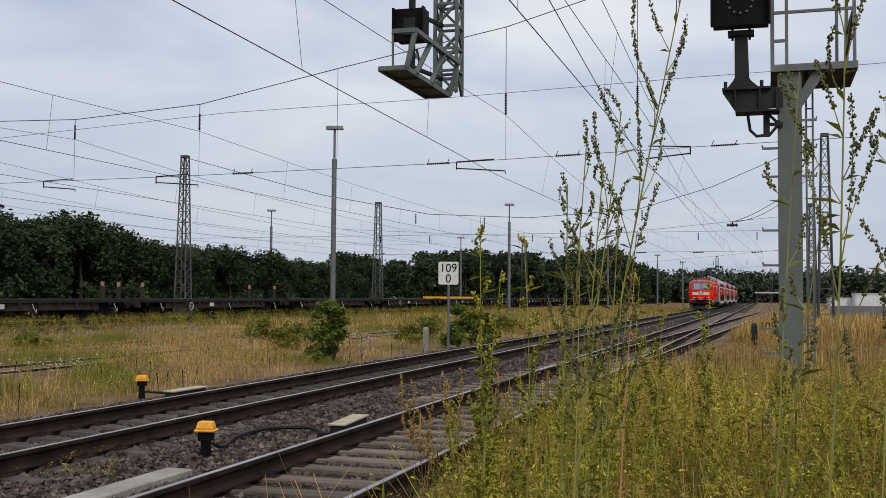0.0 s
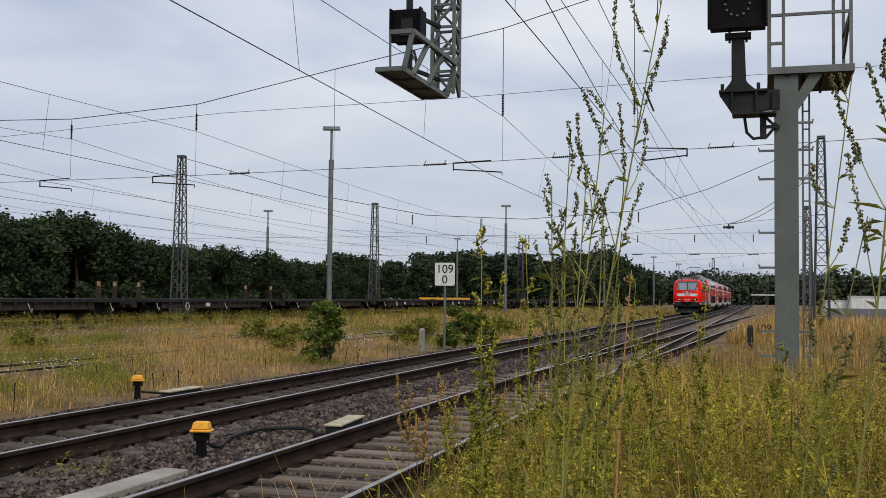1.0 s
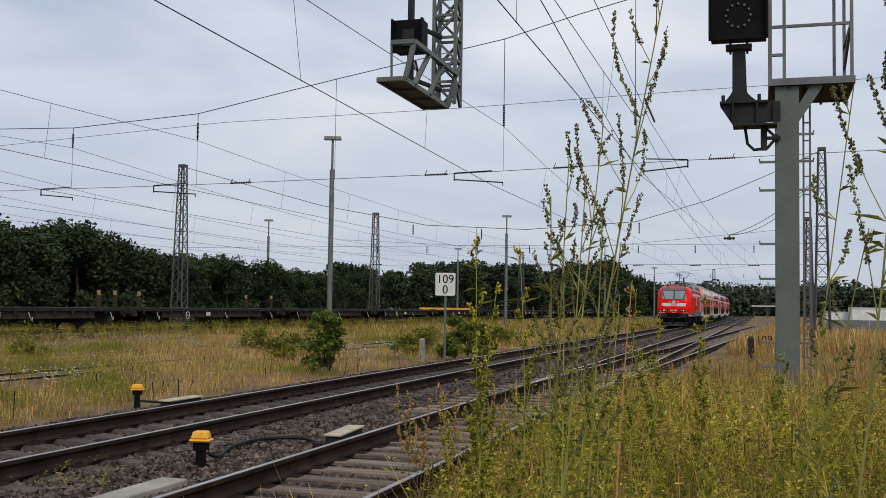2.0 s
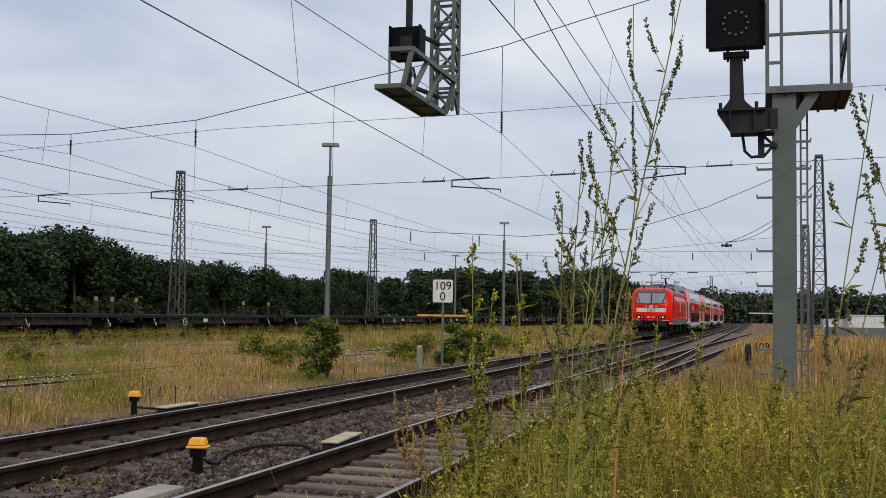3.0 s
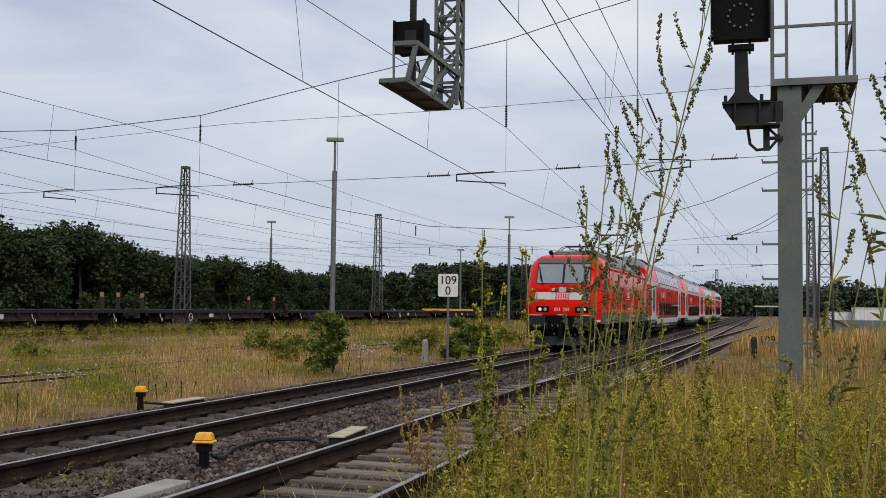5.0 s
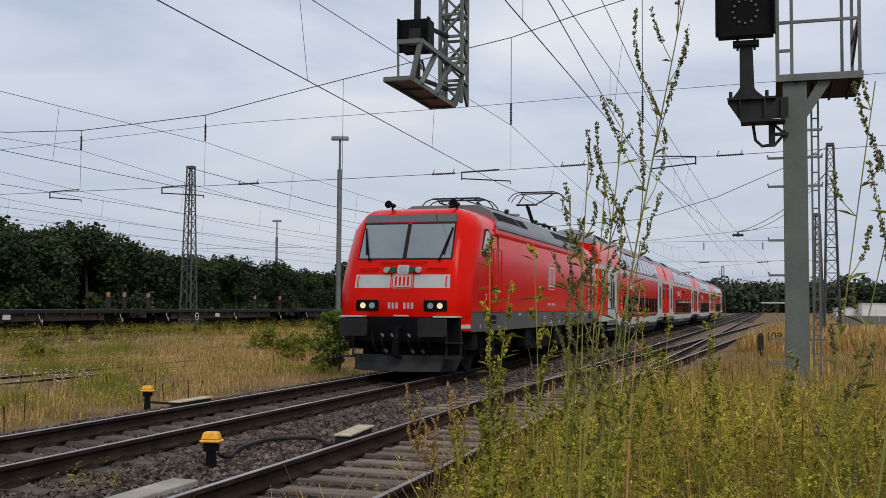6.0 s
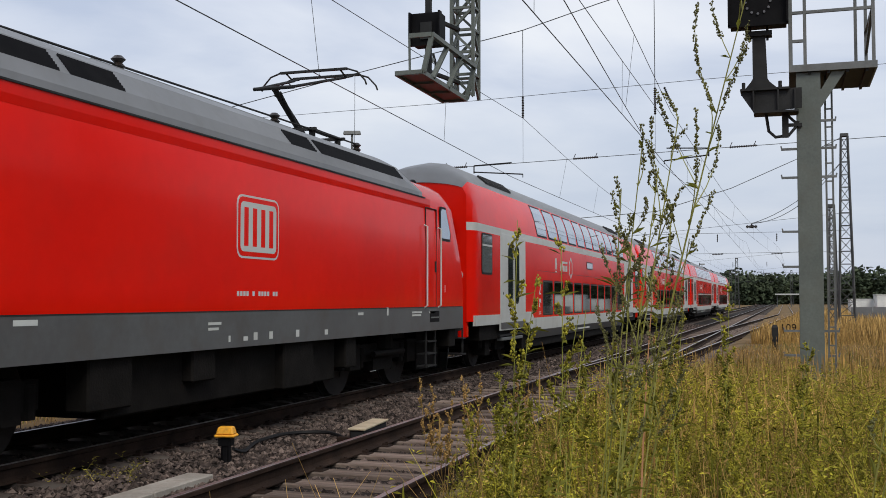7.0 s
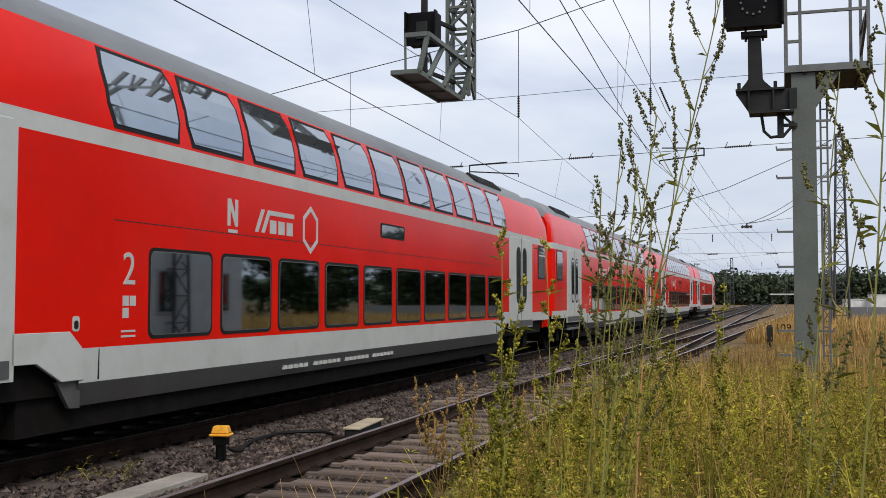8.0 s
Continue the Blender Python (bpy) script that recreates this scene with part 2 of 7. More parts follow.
# ---- mesh helpers ----
class Build:
    """Gathers solids into one mesh."""

    def __init__(self):
        self.v, self.f = [], []

    def add(self, verts, faces):
        n = len(self.v)
        self.v.extend(tuple(p) for p in verts)
        self.f.extend(tuple(i + n for i in f) for f in faces)
        return self

    def box(self, x0, x1, y0, y1, z0, z1, m=None, taper=0.0):
        c = [(x0, y0, z0), (x1, y0, z0), (x1, y1, z0), (x0, y1, z0),
             (x0 + taper, y0 + taper, z1), (x1 - taper, y0 + taper, z1), (x1 - taper, y1 - taper, z1), (x0 + taper, y1 - taper, z1)]
        if m is not None:
            c = [m @ Vector(p) for p in c]
        return self.add(c, [(3, 2, 1, 0), (4, 5, 6, 7), (0, 1, 5, 4), (1, 2, 6, 5), (2, 3, 7, 6), (3, 0, 4, 7)])

    def bar(self, a, b, w, h=None, up=(0, 0, 1)):
        """A square bar from a to b."""
        a, b = Vector(a), Vector(b)
        d = (b - a).normalized()
        s = d.cross(Vector(up))
        s = s.normalized() if s.length > 1e-4 else Vector((1, 0, 0))
        t = s.cross(d)
        s, t = s * w / 2, t * (h or w) / 2
        c = [a - s - t, a + s - t, a + s + t, a - s + t, b - s - t, b + s - t, b + s + t, b - s + t]
        return self.add(c, [(3, 2, 1, 0), (4, 5, 6, 7), (0, 1, 5, 4), (1, 2, 6, 5), (2, 3, 7, 6), (3, 0, 4, 7)])

    def rod(self, a, b, r, n=8, r2=None):
        a, b = Vector(a), Vector(b)
        d = (b - a).normalized()
        s = d.orthogonal().normalized()
        t = d.cross(s)
        r2 = r if r2 is None else r2
        ring = [s * math.cos(2 * math.pi * i / n) + t * math.sin(2 * math.pi * i / n) for i in range(n)]
        verts = [a + o * r for o in ring] + [b + o * r2 for o in ring]
        faces = [(i, (i + 1) % n, n + (i + 1) % n, n + i) for i in range(n)] + [tuple(range(n - 1, -1, -1)), tuple(range(n, 2 * n))]
        return self.add(verts, faces)

    def tube(self, pts, r, n=6):
        """One connected round tube along a path."""
        pts = [Vector(q) for q in pts]
        rings, side = [], None
        for i, q in enumerate(pts):
            d = (pts[min(i + 1, len(pts) - 1)] - pts[max(i - 1, 0)]).normalized()
            side = d.orthogonal() if side is None else side - d * side.dot(d)
            side = side.normalized() if side.length > 1e-5 else d.orthogonal().normalized()
            up = d.cross(side)
            rings.append([q + (side * math.cos(2 * math.pi * k / n) + up * math.sin(2 * math.pi * k / n)) * r for k in range(n)])
        return self.loft(rings)

    def loft(self, rings, closed=True, caps=True):
        k = len(rings[0])
        verts = [p for ring in rings for p in ring]
        faces = []
        for i in range(len(rings) - 1):
            for j in range(k if closed else k - 1):
                a, b = i * k + j, i * k + (j + 1) % k
                faces.append((a, b, b + k, a + k))
        if caps:
            faces += [tuple(range(k - 1, -1, -1)), tuple(range((len(rings) - 1) * k, len(rings) * k))]
        return self.add(verts, faces)

    def prism(self, outline, y0, y1):
        """Outline of (x, z) drawn out along y."""
        return self.loft([[(x, y, z) for x, z in outline] for y in (y0, y1)])

    def mesh(self, name):
        me = bpy.data.meshes.new(name)
        me.from_pydata(self.v, [], self.f)
        me.update()
        return me


def fix(me, bevel=0.0, smooth=False):
    b = bmesh.new()
    b.from_mesh(me)
    bmesh.ops.recalc_face_normals(b, faces=b.faces)
    if bevel:
        edges = [e for e in b.edges if len(e.link_faces) == 2 and e.calc_face_angle(0) > 0.5]
        bmesh.ops.bevel(b, geom=edges, offset=bevel, segments=1, affect="EDGES", clamp_overlap=True)
    if smooth:
        for f in b.faces:
            f.smooth = True
        for e in b.edges:
            e.smooth = not (len(e.link_faces) == 2 and e.calc_face_angle(0) > 0.6)
    b.to_mesh(me)
    b.free()
    return me


def part(name, bm, material, parent=None, label="", bevel=0.0, smooth=False):
    me = bm if isinstance(bm, bpy.types.Mesh) else fix(bm.mesh(name), bevel, smooth)
    if not me.materials:
        me.materials.append(M[material])
    ob = new(name, me)
    if parent:
        ob.parent = parent
    return tagged(ob, label)


def thing(name, m, label, category, group="", kind=""):
    ob = new(name)
    ob.matrix_basis = m
    return tagged(ob, label, category, group, kind)


def text_part(name, body, size, m, material, parent, label="", depth=0.004, spacing=1.0):
    """Letters from the built-in font, as a mesh; m maps the letters' plane into the parent."""
    cu = bpy.data.curves.new(name, "FONT")
    cu.body, cu.size, cu.extrude, cu.align_x, cu.align_y, cu.space_character = body, size, depth, "CENTER", "CENTER", spacing
    tmp = new("tmp", cu)
    me = bpy.data.meshes.new_from_object(tmp)
    bpy.data.objects.remove(tmp)
    bpy.data.curves.remove(cu)
    me.materials.clear()
    me.transform(m)
    me.materials.append(M[material])
    ob = new(name, me)
    ob.parent = parent
    return tagged(ob, label)


# ---- the ground, ballast and tracks ----
MAIN_X, NEAR_X = -7.54, -3.72
GROUND_LEFT, GROUND_RIGHT = -0.42, -0.12


def ground_z(x, y):
    """Height of the soil: lower in the meadow beyond the line, a low bank on the camera's side."""
    k = min(1, max(0, (x + 9.0) / 6.5))
    base = GROUND_LEFT + (GROUND_RIGHT - GROUND_LEFT) * k
    base += 0.05 * noise.noise((x * 0.25, y * 0.25, 0.3))
    if -10.2 < x < -1.6:
        base -= 0.15
    return base


def make_ground():
    xs = [-3000, -1200, -500, -250, -150, -100] + list(np.arange(-70, -12, 2.0)) + list(np.arange(-12, 8, 0.8)) + [9, 11, 14, 18, 24, 34, 50, 80, 150, 400, 1200, 3000]
    ys = [-600, -150, -50, -25] + list(np.arange(-14, 60, 1.2)) + list(np.arange(60, 160, 4.0)) + [175, 200, 240, 300, 400, 600, 1000, 2000, 4000]
    verts = [(x, y, ground_z(x, y)) for y in ys for x in xs]
    k = len(xs)
    faces = [(j * k + i, j * k + i + 1, (j + 1) * k + i + 1, (j + 1) * k + i) for j in range(len(ys) - 1) for i in range(k - 1)]
    b = Build().add(verts, faces)
    tagged(part("ground", b, "ground", None, smooth=True), "dry summer meadow soil with sparse grass", "ground", kind="structure")


make_ground()


def branch_x(y):
    """Centre of the diverging track: leaves the near track and runs parallel further on."""
    k = max(0.0, y - 17.0)
    off = k * k / 400 if k < 8 else 0.16 + (k - 8) / 25
    return NEAR_X + min(off, 3.85)


def make_ballast():
    b = Build()
    ys = list(np.arange(-20, 60, 2.0)) + list(np.arange(60, 420, 12.0))
    rings = []
    for y in ys:
        r = max(branch_x(y) + 1.5, NEAR_X + 1.45)
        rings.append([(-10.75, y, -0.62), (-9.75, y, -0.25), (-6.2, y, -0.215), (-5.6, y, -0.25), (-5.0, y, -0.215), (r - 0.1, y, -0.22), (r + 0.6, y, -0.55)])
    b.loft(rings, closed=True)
    tagged(part("ballast_bed", b, "ballast", None), "ballast bed under the tracks, near-black for the shade between its stones", "ballast", kind="structure")


make_ballast()

RAIL = [(-0.075, -0.172), (0.075, -0.172), (0.075, -0.160), (0.018, -0.140), (0.010, -0.125), (0.010, -0.055), (0.036, -0.040), (0.036, -0.008),
        (0.028, -0.002), (-0.028, -0.002), (-0.036, -0.008), (-0.036, -0.040), (-0.010, -0.055), (-0.010, -0.125), (-0.018, -0.140), (-0.075, -0.160)]
HEAD = [(-0.030, -0.006), (0.030, -0.006), (0.026, 0.0), (-0.026, 0.0)]


def rail_part(centre, side, y0, y1, step, parent):
    ys = list(np.arange(y0, y1, step)) + [y1]
    for outline, material, name in ((RAIL, "rust", "rail"), (HEAD, "railtop", "rail_head")):
        b = Build().loft([[(centre(y) + side * 0.7525 + x, y, z) for x, z in outline] for y in ys])
        ob = part(name, b, material, parent if name == "rail" else last)
        last = ob


def sleeper_mesh(length, timber=False):
    h = length / 2
    b = Build()
    if timber:
        b.box(-h, h, -0.13, 0.13, -0.33, -0.178)
    else:
        prof = [(-h, -0.205), (-0.95, -0.185), (-0.45, -0.185), (-0.25, -0.215), (0.25, -0.215), (0.45, -0.185), (0.95, -0.185), (h, -0.205)]
        rings = []
        for x, z in prof:
            w = 0.15 if abs(x) > 0.4 else 0.11
            rings.append([(x, -w, -0.36), (x, w, -0.36), (x, w - 0.03, z), (x, -w + 0.03, z)])
        b.loft(rings)
    me = fix(b.mesh("sleeper"), 0.008 if timber else 0.0)
    me.materials.append(M["wood" if timber else "sleeper"])
    return me


def fastening_mesh():
    b = Build()
    for s in (-1, 1):
        for o in (-1, 1):
            x = s * 0.7525 + o * 0.115
            b.box(x - 0.055, x + 0.055, -0.085, 0.085, -0.187, -0.165, taper=0.012)
            b.rod((x, 0, -0.175), (x, 0, -0.125), 0.018, 6)
            b.box(x - 0.03 - o * 0.02, x + 0.03 - o * 0.02, -0.03, 0.03, -0.165, -0.140, taper=0.006)
    me = fix(b.mesh("fastening"))
    me.materials.append(M["rust"])
    return me


SLEEPER, TIMBER, LONG_TIMBER, FASTEN = sleeper_mesh(2.6), sleeper_mesh(2.6, True), sleeper_mesh(3.6, True), fastening_mesh()


def make_track(name, centre, y0, y1, step, first, count, mesh_for, label):
    t = thing(name, Matrix(), label, "railway track", "railway tracks", "structure")
    for side in (-1, 1):
        rail_part(centre, side, y0, y1, step, t)
    rnd = random.Random(len(name))
    for i in range(count):
        y = first + 0.6 * i
        x, me = mesh_for(y)
        ob = new("sleeper", me)
        ob.parent = t
        ob.matrix_basis = pose(x, y + rnd.uniform(-0.015, 0.015), rnd.uniform(-0.006, 0.004), 0, rnd.uniform(-0.2, 0.2), rnd.uniform(-0.5, 0.5))
        if y < 48:
            fa = new("fastening", FASTEN)
            fa.parent = ob
    # further sleepers, joined
    b = Build()
    y = first + 0.6 * count
    while y < min(y1, 330):
        x, _ = mesh_for(y)
        b.box(x - 1.3, x + 1.3, y - 0.12, y + 0.12, -0.34, -0.186)
        y += 0.6
    if b.v:
        tagged(part("far_sleepers", b, "sleeper", t), kind="stuff")
    return t




# ---- the train ----
FRONT = [(1.27, 1.14, 0.62, 1.47, 0.90), (1.42, 1.155, 0.60, 1.49, 0.89), (1.60, 1.16, 0.595, 1.49, 0.89), (1.90, 1.15, 0.62, 1.49, 0.92), (2.20, 1.14, 0.70, 1.49, 1.04),
         (2.53, 1.13, 0.80, 1.488, 1.22), (3.20, 1.12, 1.12, 1.47, 1.60), (3.36, 1.10, 1.20, 1.40, 1.72), (3.52, 1.06, 1.32, 1.30, 1.86), (3.62, 1.0, 1.50, 1.15, 2.0), (3.68, 0.9, 1.75, 1.0, 2.15)]
LOCO_LENGTH, COACH_LENGTH = 18.9, 26.8


def front_u(z):
    return float(np.interp(z, [r[0] for r in FRONT], [r[2] for r in FRONT]))


def front_plate(b, pts, out=0.012, back=0.03):
    """A plate on the slanted cab front, outline in (x, z)."""
    b.loft([[(x, front_u(z) - out, z) for x, z in pts], [(x, front_u(z) + back, z) for x, z in pts]])
    return b


def rounded(x0, x1, z0, z1, r, n=3):
    pts = []
    for cx, cz, a0 in ((x1 - r, z1 - r, 0), (x0 + r, z1 - r, 90), (x0 + r, z0 + r, 180), (x1 - r, z0 + r, 270)):
        for i in range(n + 1):
            a = radians(a0 + 90 * i / n)
            pts.append((cx + r * math.cos(a), cz + r * math.sin(a)))
    return pts


def side_plate(b, pts, x, out=0.01, back=0.03, s=1):
    """A plate on a flat side wall at lateral x, outline in (u, z); s is the side."""
    b.loft([[(s * (x + out), u, z) for u, z in pts], [(s * (x - back), u, z) for u, z in pts]])
    return b


def side_letters(s, x, u, z):
    """Plane of letters on a side wall: reads along the train from outside."""
    return Matrix(((0, 0, s, s * x), (s, 0, 0, u), (0, 1, 0, z), (0, 0, 0, 1)))


def wheelset(parent, u, r=0.55, gauge=0.75):
    b = Build()
    b.rod((-0.8, 0, 0), (0.8, 0, 0), 0.085, 10)
    for s in (-1, 1):
        b.rod((s * (gauge - 0.065), 0, 0), (s * (gauge + 0.065), 0, 0), r, 24)
        b.rod((s * (gauge - 0.075), 0, 0), (s * (gauge - 0.05), 0, 0), r + 0.025, 24)
        b.rod((s * (gauge + 0.065), 0, 0), (s * (gauge + 0.1), 0, 0), 0.16, 12)
        for k in range(6):
            a = k * math.pi / 3
            b.rod((s * (gauge + 0.06), 0.33 * math.cos(a), 0.33 * math.sin(a)), (s * (gauge + 0.075), 0.33 * math.cos(a), 0.33 * math.sin(a)), 0.05, 6)
    w = part("wheelset", b, "wheel", parent)
    w.location = (0, u, r)
    return w


def bogie(parent, u, wheelbase, r):
    """Frame with axle boxes, springs and dampers; returns its two wheelsets."""
    b = Build()
    h = wheelbase / 2
    for s in (-1, 1):
        b.prism([(s * 0.93, 0.50), (s * 1.08, 0.50), (s * 1.08, 0.78), (s * 0.93, 0.78)], u - h - 0.5, u + h + 0.5)
        b.box(s * 1.0 - 0.1, s * 1.0 + 0.1, u - 0.45, u + 0.45, 0.34, 0.6)
        for d in (-h, h):
            b.box(s * 1.0 - 0.14, s * 1.0 + 0.14, u + d - 0.2, u + d + 0.2, r - 0.2, r + 0.2)
            for o in (-0.38, 0.38):
                b.rod((s * 1.02, u + d + o, 0.42), (s * 1.02, u + d + o, 0.74), 0.1, 10)
        b.rod((s * 1.2, u - 0.7, 0.62), (s * 1.2, u + 0.7, 0.62), 0.05, 8)
        b.rod((s * 1.05, u, 0.7), (s * 1.05, u, 1.0), 0.22, 12)
    b.box(-0.55, 0.55, u - h + 0.5, u + h - 0.5, 0.22, 0.9)
    b.box(-0.62, 0.62, u - h - 0.4, u + h + 0.4, 0.55, 0.95)
    for d in (-h - 0.45, h + 0.45, 0):
        b.box(-0.95, 0.95, u + d - 0.08, u + d + 0.08, 0.52, 0.72)
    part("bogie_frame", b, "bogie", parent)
    return [wheelset(parent, u - h, r), wheelset(parent, u + h, r)]


def buffers(parent, u, way, z=1.05, wide=0.31, tall=0.19):
    for s in (-1, 1):
        b = Build()
        x = s * 0.875
        b.rod((x, u + way * 0.62, z), (x, u + way * 0.10, z), 0.12, 14)
        part("buffer_stem", b, "black", parent)
        b = Build()
        pts = rounded(x - wide, x + wide, z - tall, z + tall, 0.05)
        b.loft([[(px, u + way * 0.02, pz) for px, pz in pts], [(px, u + way * 0.09, pz) for px, pz in pts]])
        part("buffer_plate", b, "dark", parent, "dark steel buffer plate", bevel=0.008)


def pantograph(parent, u, way, raised):
    b = Build()
    base = 4.22 if raised else 4.0
    b.box(-0.55, 0.55, u - 0.6, u - 0.54, base - 0.05, base)
    b.box(-0.55, 0.55, u + 0.54, u + 0.6, base - 0.05, base)
    for s in (-0.45, 0.45):
        b.box(s - 0.03, s + 0.03, u - 0.6, u + 0.6, base - 0.05, base)
        for d in (-0.5, 0.5):
            b.rod((s, u + d, base - 0.32), (s, u + d, base - 0.05), 0.055, 8)
    part("pantograph_base", b, "dark", parent)
    b = Build()
    if raised:
        knee, top, foot = (u - way * 0.95, 4.80), (u + way * 0.75, 5.28), (u + way * 0.1, base)
    else:
        knee, top, foot = (u - way * 1.15, 4.08), (u + way * 0.75, 4.12), (u + way * 0.55, base)
    b.rod((0, foot[0], foot[1]), (0, knee[0], knee[1]), 0.06, 8, 0.045)
    b.rod((0.12, foot[0] - way * 0.35, foot[1]), (0.05, knee[0] + way * 0.12, knee[1] - 0.04), 0.018, 6)
    b.rod((-0.35, knee[0], knee[1]), (0.35, knee[0], knee[1]), 0.03, 8)
    for s in (-1, 1):
        b.rod((s * 0.30, knee[0], knee[1]), (s * 0.48, top[0], top[1]), 0.024, 6)
    b.rod((0.30, knee[0], knee[1]), (-0.40, top[0] - way * 0.35, top[1] - 0.12), 0.012, 5)
    part("pantograph_arm", b, "dark", parent)
    b = Build()
    for d in (-0.25, 0.25):
        y = top[0] + d
        b.bar((-0.62, y, top[1] + 0.09), (0.62, y, top[1] + 0.09), 0.05, 0.04)
        for s in (-1, 1):
            b.tube([(s * 0.62, y, top[1] + 0.09), (s * 0.80, y, top[1] + 0.03), (s * 0.94, y, top[1] - 0.12), (s * 0.97, y, top[1] - 0.2)], 0.016, 5)
            b.rod((s * 0.5, top[0], top[1]), (s * 0.5, y, top[1] + 0.07), 0.016, 5)
    part("contact_head", b, "dark", parent, "double contact strip with bent end horns")


def make_loco():
    loco = thing("locomotive", Matrix(), "bright red electric locomotive with white front band, running with headlights lit", "locomotive")
    b = Build()
    L = LOCO_LENGTH

    def ring(z, wf, uf, ws, us):
        k = 0.35
        half = [(wf, uf), (wf + (ws - wf) * k, uf + (us - uf) * (k - 0.12)), (wf + (ws - wf) * 0.8, uf + (us - uf) * 0.72), (ws, us), (ws, us + 0.3)]
        right = half + [(x, L - u) for x, u in reversed(half)]
        return [(x, u, z) for x, u in right] + [(-x, u, z) for x, u in reversed(right)]

    b.loft([ring(*r) for r in FRONT])
    part("body_shell", b, "red", loco, "glossy bright red painted shell", smooth=True)
    # cheeks that hang below the front, one on each corner
    for way in (0, 1):
        for s in (-1, 1):
            b = Build()
            pts = [(1.13, 0.64), (1.30, 0.73), (1.47, 0.91), (1.47, 1.3), (1.13, 1.3)]
            b.loft([[(s * x, (u if not way else L - u), z) for x, u in pts] for z in (0.98, 1.285)])
            part("corner_cheek", b, "red", loco)
            b = Build()
            b.loft([[(s * x, (u if not way else L - u), z) for x, u in ((1.28, 0.70), (1.46, 0.87), (1.46, 0.95), (1.28, 0.8))] for z in (1.03, 1.11)])
            part("step_plate", b, "lightgrey", loco)
    for s in (-1, 1):
        b = Build()
        b.box(min(s * 1.45, s * 1.498), max(s * 1.45, s * 1.498), 0.91, L - 0.91, 0.95, 1.365)
        part("skirt", b, "grey", loco, "dark grey painted lower skirt")
        b = Build()
        b.box(min(s * 1.488, s * 1.503), max(s * 1.488, s * 1.503), 1.0, L - 1.0, 1.365, 1.375)
        part("trim_line", b, "dark", loco)
        # small pale stencil marks along the skirt
        b = Build()
        for u, z, w, h in [(1.5, 1.02, 0.06, 0.09), (2.0, 1.02, 0.05, 0.09), (2.15, 1.02, 0.26, 0.08), (5.2, 1.28, 0.3, 0.05), (8.3, 1.22, 0.28, 0.03), (8.3, 1.16, 0.22, 0.03),
                           (8.75, 1.02, 0.04, 0.07), (9.1, 1.02, 0.10, 0.05), (9.35, 1.02, 0.09, 0.09), (9.75, 1.02, 0.09, 0.09), (10.5, 1.02, 0.09, 0.09), (11.4, 1.02, 0.10, 0.07), (12.6, 1.27, 0.2, 0.04),
                           (13.8, 1.25, 0.06, 0.13), (15.0, 1.27, 0.5, 0.03), (15.0, 1.22, 0.45, 0.03), (15.9, 1.26, 0.3, 0.03)]:
            b.box(min(s * 1.49, s * 1.502), max(s * 1.49, s * 1.502), u, u + w, z, z + h)
        tagged(part("stencil_mark", b, "lightgrey", loco, "small unreadable pale stencils"), kind="stuff")
        b = Build()
        for u0 in (2.42, L - 2.95):
            part("step_recess", Build().box(min(s * 1.46, s * 1.502), max(s * 1.46, s * 1.502), u0, u0 + 0.53, 1.10, 1.30), "black", loco)
            part("step_lip", Build().box(min(s * 1.46, s * 1.51), max(s * 1.46, s * 1.51), u0 + 0.04, u0 + 0.49, 1.17, 1.195), "steel", loco)
        for u0 in (2.42, L - 2.95):
            for z in (0.3, 0.52, 0.74):
                part("step_tread", Build().box(min(s * 1.25, s * 1.46), max(s * 1.25, s * 1.46), u0, u0 + 0.5, z, z + 0.025), "dark", loco)
            for d in (0, 0.5):
                part("step_hanger", Build().bar((s * 1.42, u0 + d, 0.28), (s * 1.42, u0 + d, 0.97), 0.03), "dark", loco)
        for way in (0, 1):
            fl = (lambda u: u) if not way else (lambda u: L - u)
            # cab side window with its seal, door outline, handrails
            b = Build()
            pts = [(1.72, 2.60), (2.32, 2.60), (2.36, 2.66), (2.36, 3.16), (2.30, 3.23), (2.02, 3.23), (1.70, 2.74)]
            side_plate(b, [(fl(u), z) for u, z in pts], 1.482, 0.010, 0.03, s)
            fr = part("cab_side_window", b, "rubber", loco)
            b = Build()
            side_plate(b, [(fl(2.04 + (u - 2.04) * 0.84), 2.915 + (z - 2.915) * 0.86) for u, z in pts], 1.482, 0.015, 0.02, s)
            part("pane", b, "skyglass", fr)
            for u in (2.47, 3.25):
                b = Build()
                b.tube([(s * 1.49, fl(u), 2.82), (s * 1.55, fl(u), 2.80), (s * 1.55, fl(u), 1.40), (s * 1.49, fl(u), 1.36)], 0.016, 6)
                part("handrail", b, "lightgrey" if way else "red", loco, "vertical grab rail beside the cab door")
            b = Build()
            for u in (2.55, 3.15):
                side_plate(b, [(fl(u), 1.4), (fl(u + 0.012), 1.4), (fl(u + 0.012), 3.15), (fl(u), 3.15)], 1.487, 0.006, 0.02, s)
            side_plate(b, [(fl(2.55), 3.14), (fl(3.16), 3.14), (fl(3.16), 3.152), (fl(2.55), 3.152)], 1.475, 0.016, 0.02, s)
            part("cab_door_seam", b, "dark", loco)
            b = Build()
            side_plate(b, [(fl(2.6), 2.0), (fl(2.66), 2.0), (fl(2.66), 2.2), (fl(2.6), 2.2)], 1.487, 0.02, 0.02, s)
            part("door_handle", b, "dark", loco)
            text_part("class_figure", "1" if way else "2", 0.2, side_letters(s, 1.491, fl(2.05), 1.70), "lightgrey", loco)
        # railway emblem: pale rounded frame and plain blocks
        b = Build()
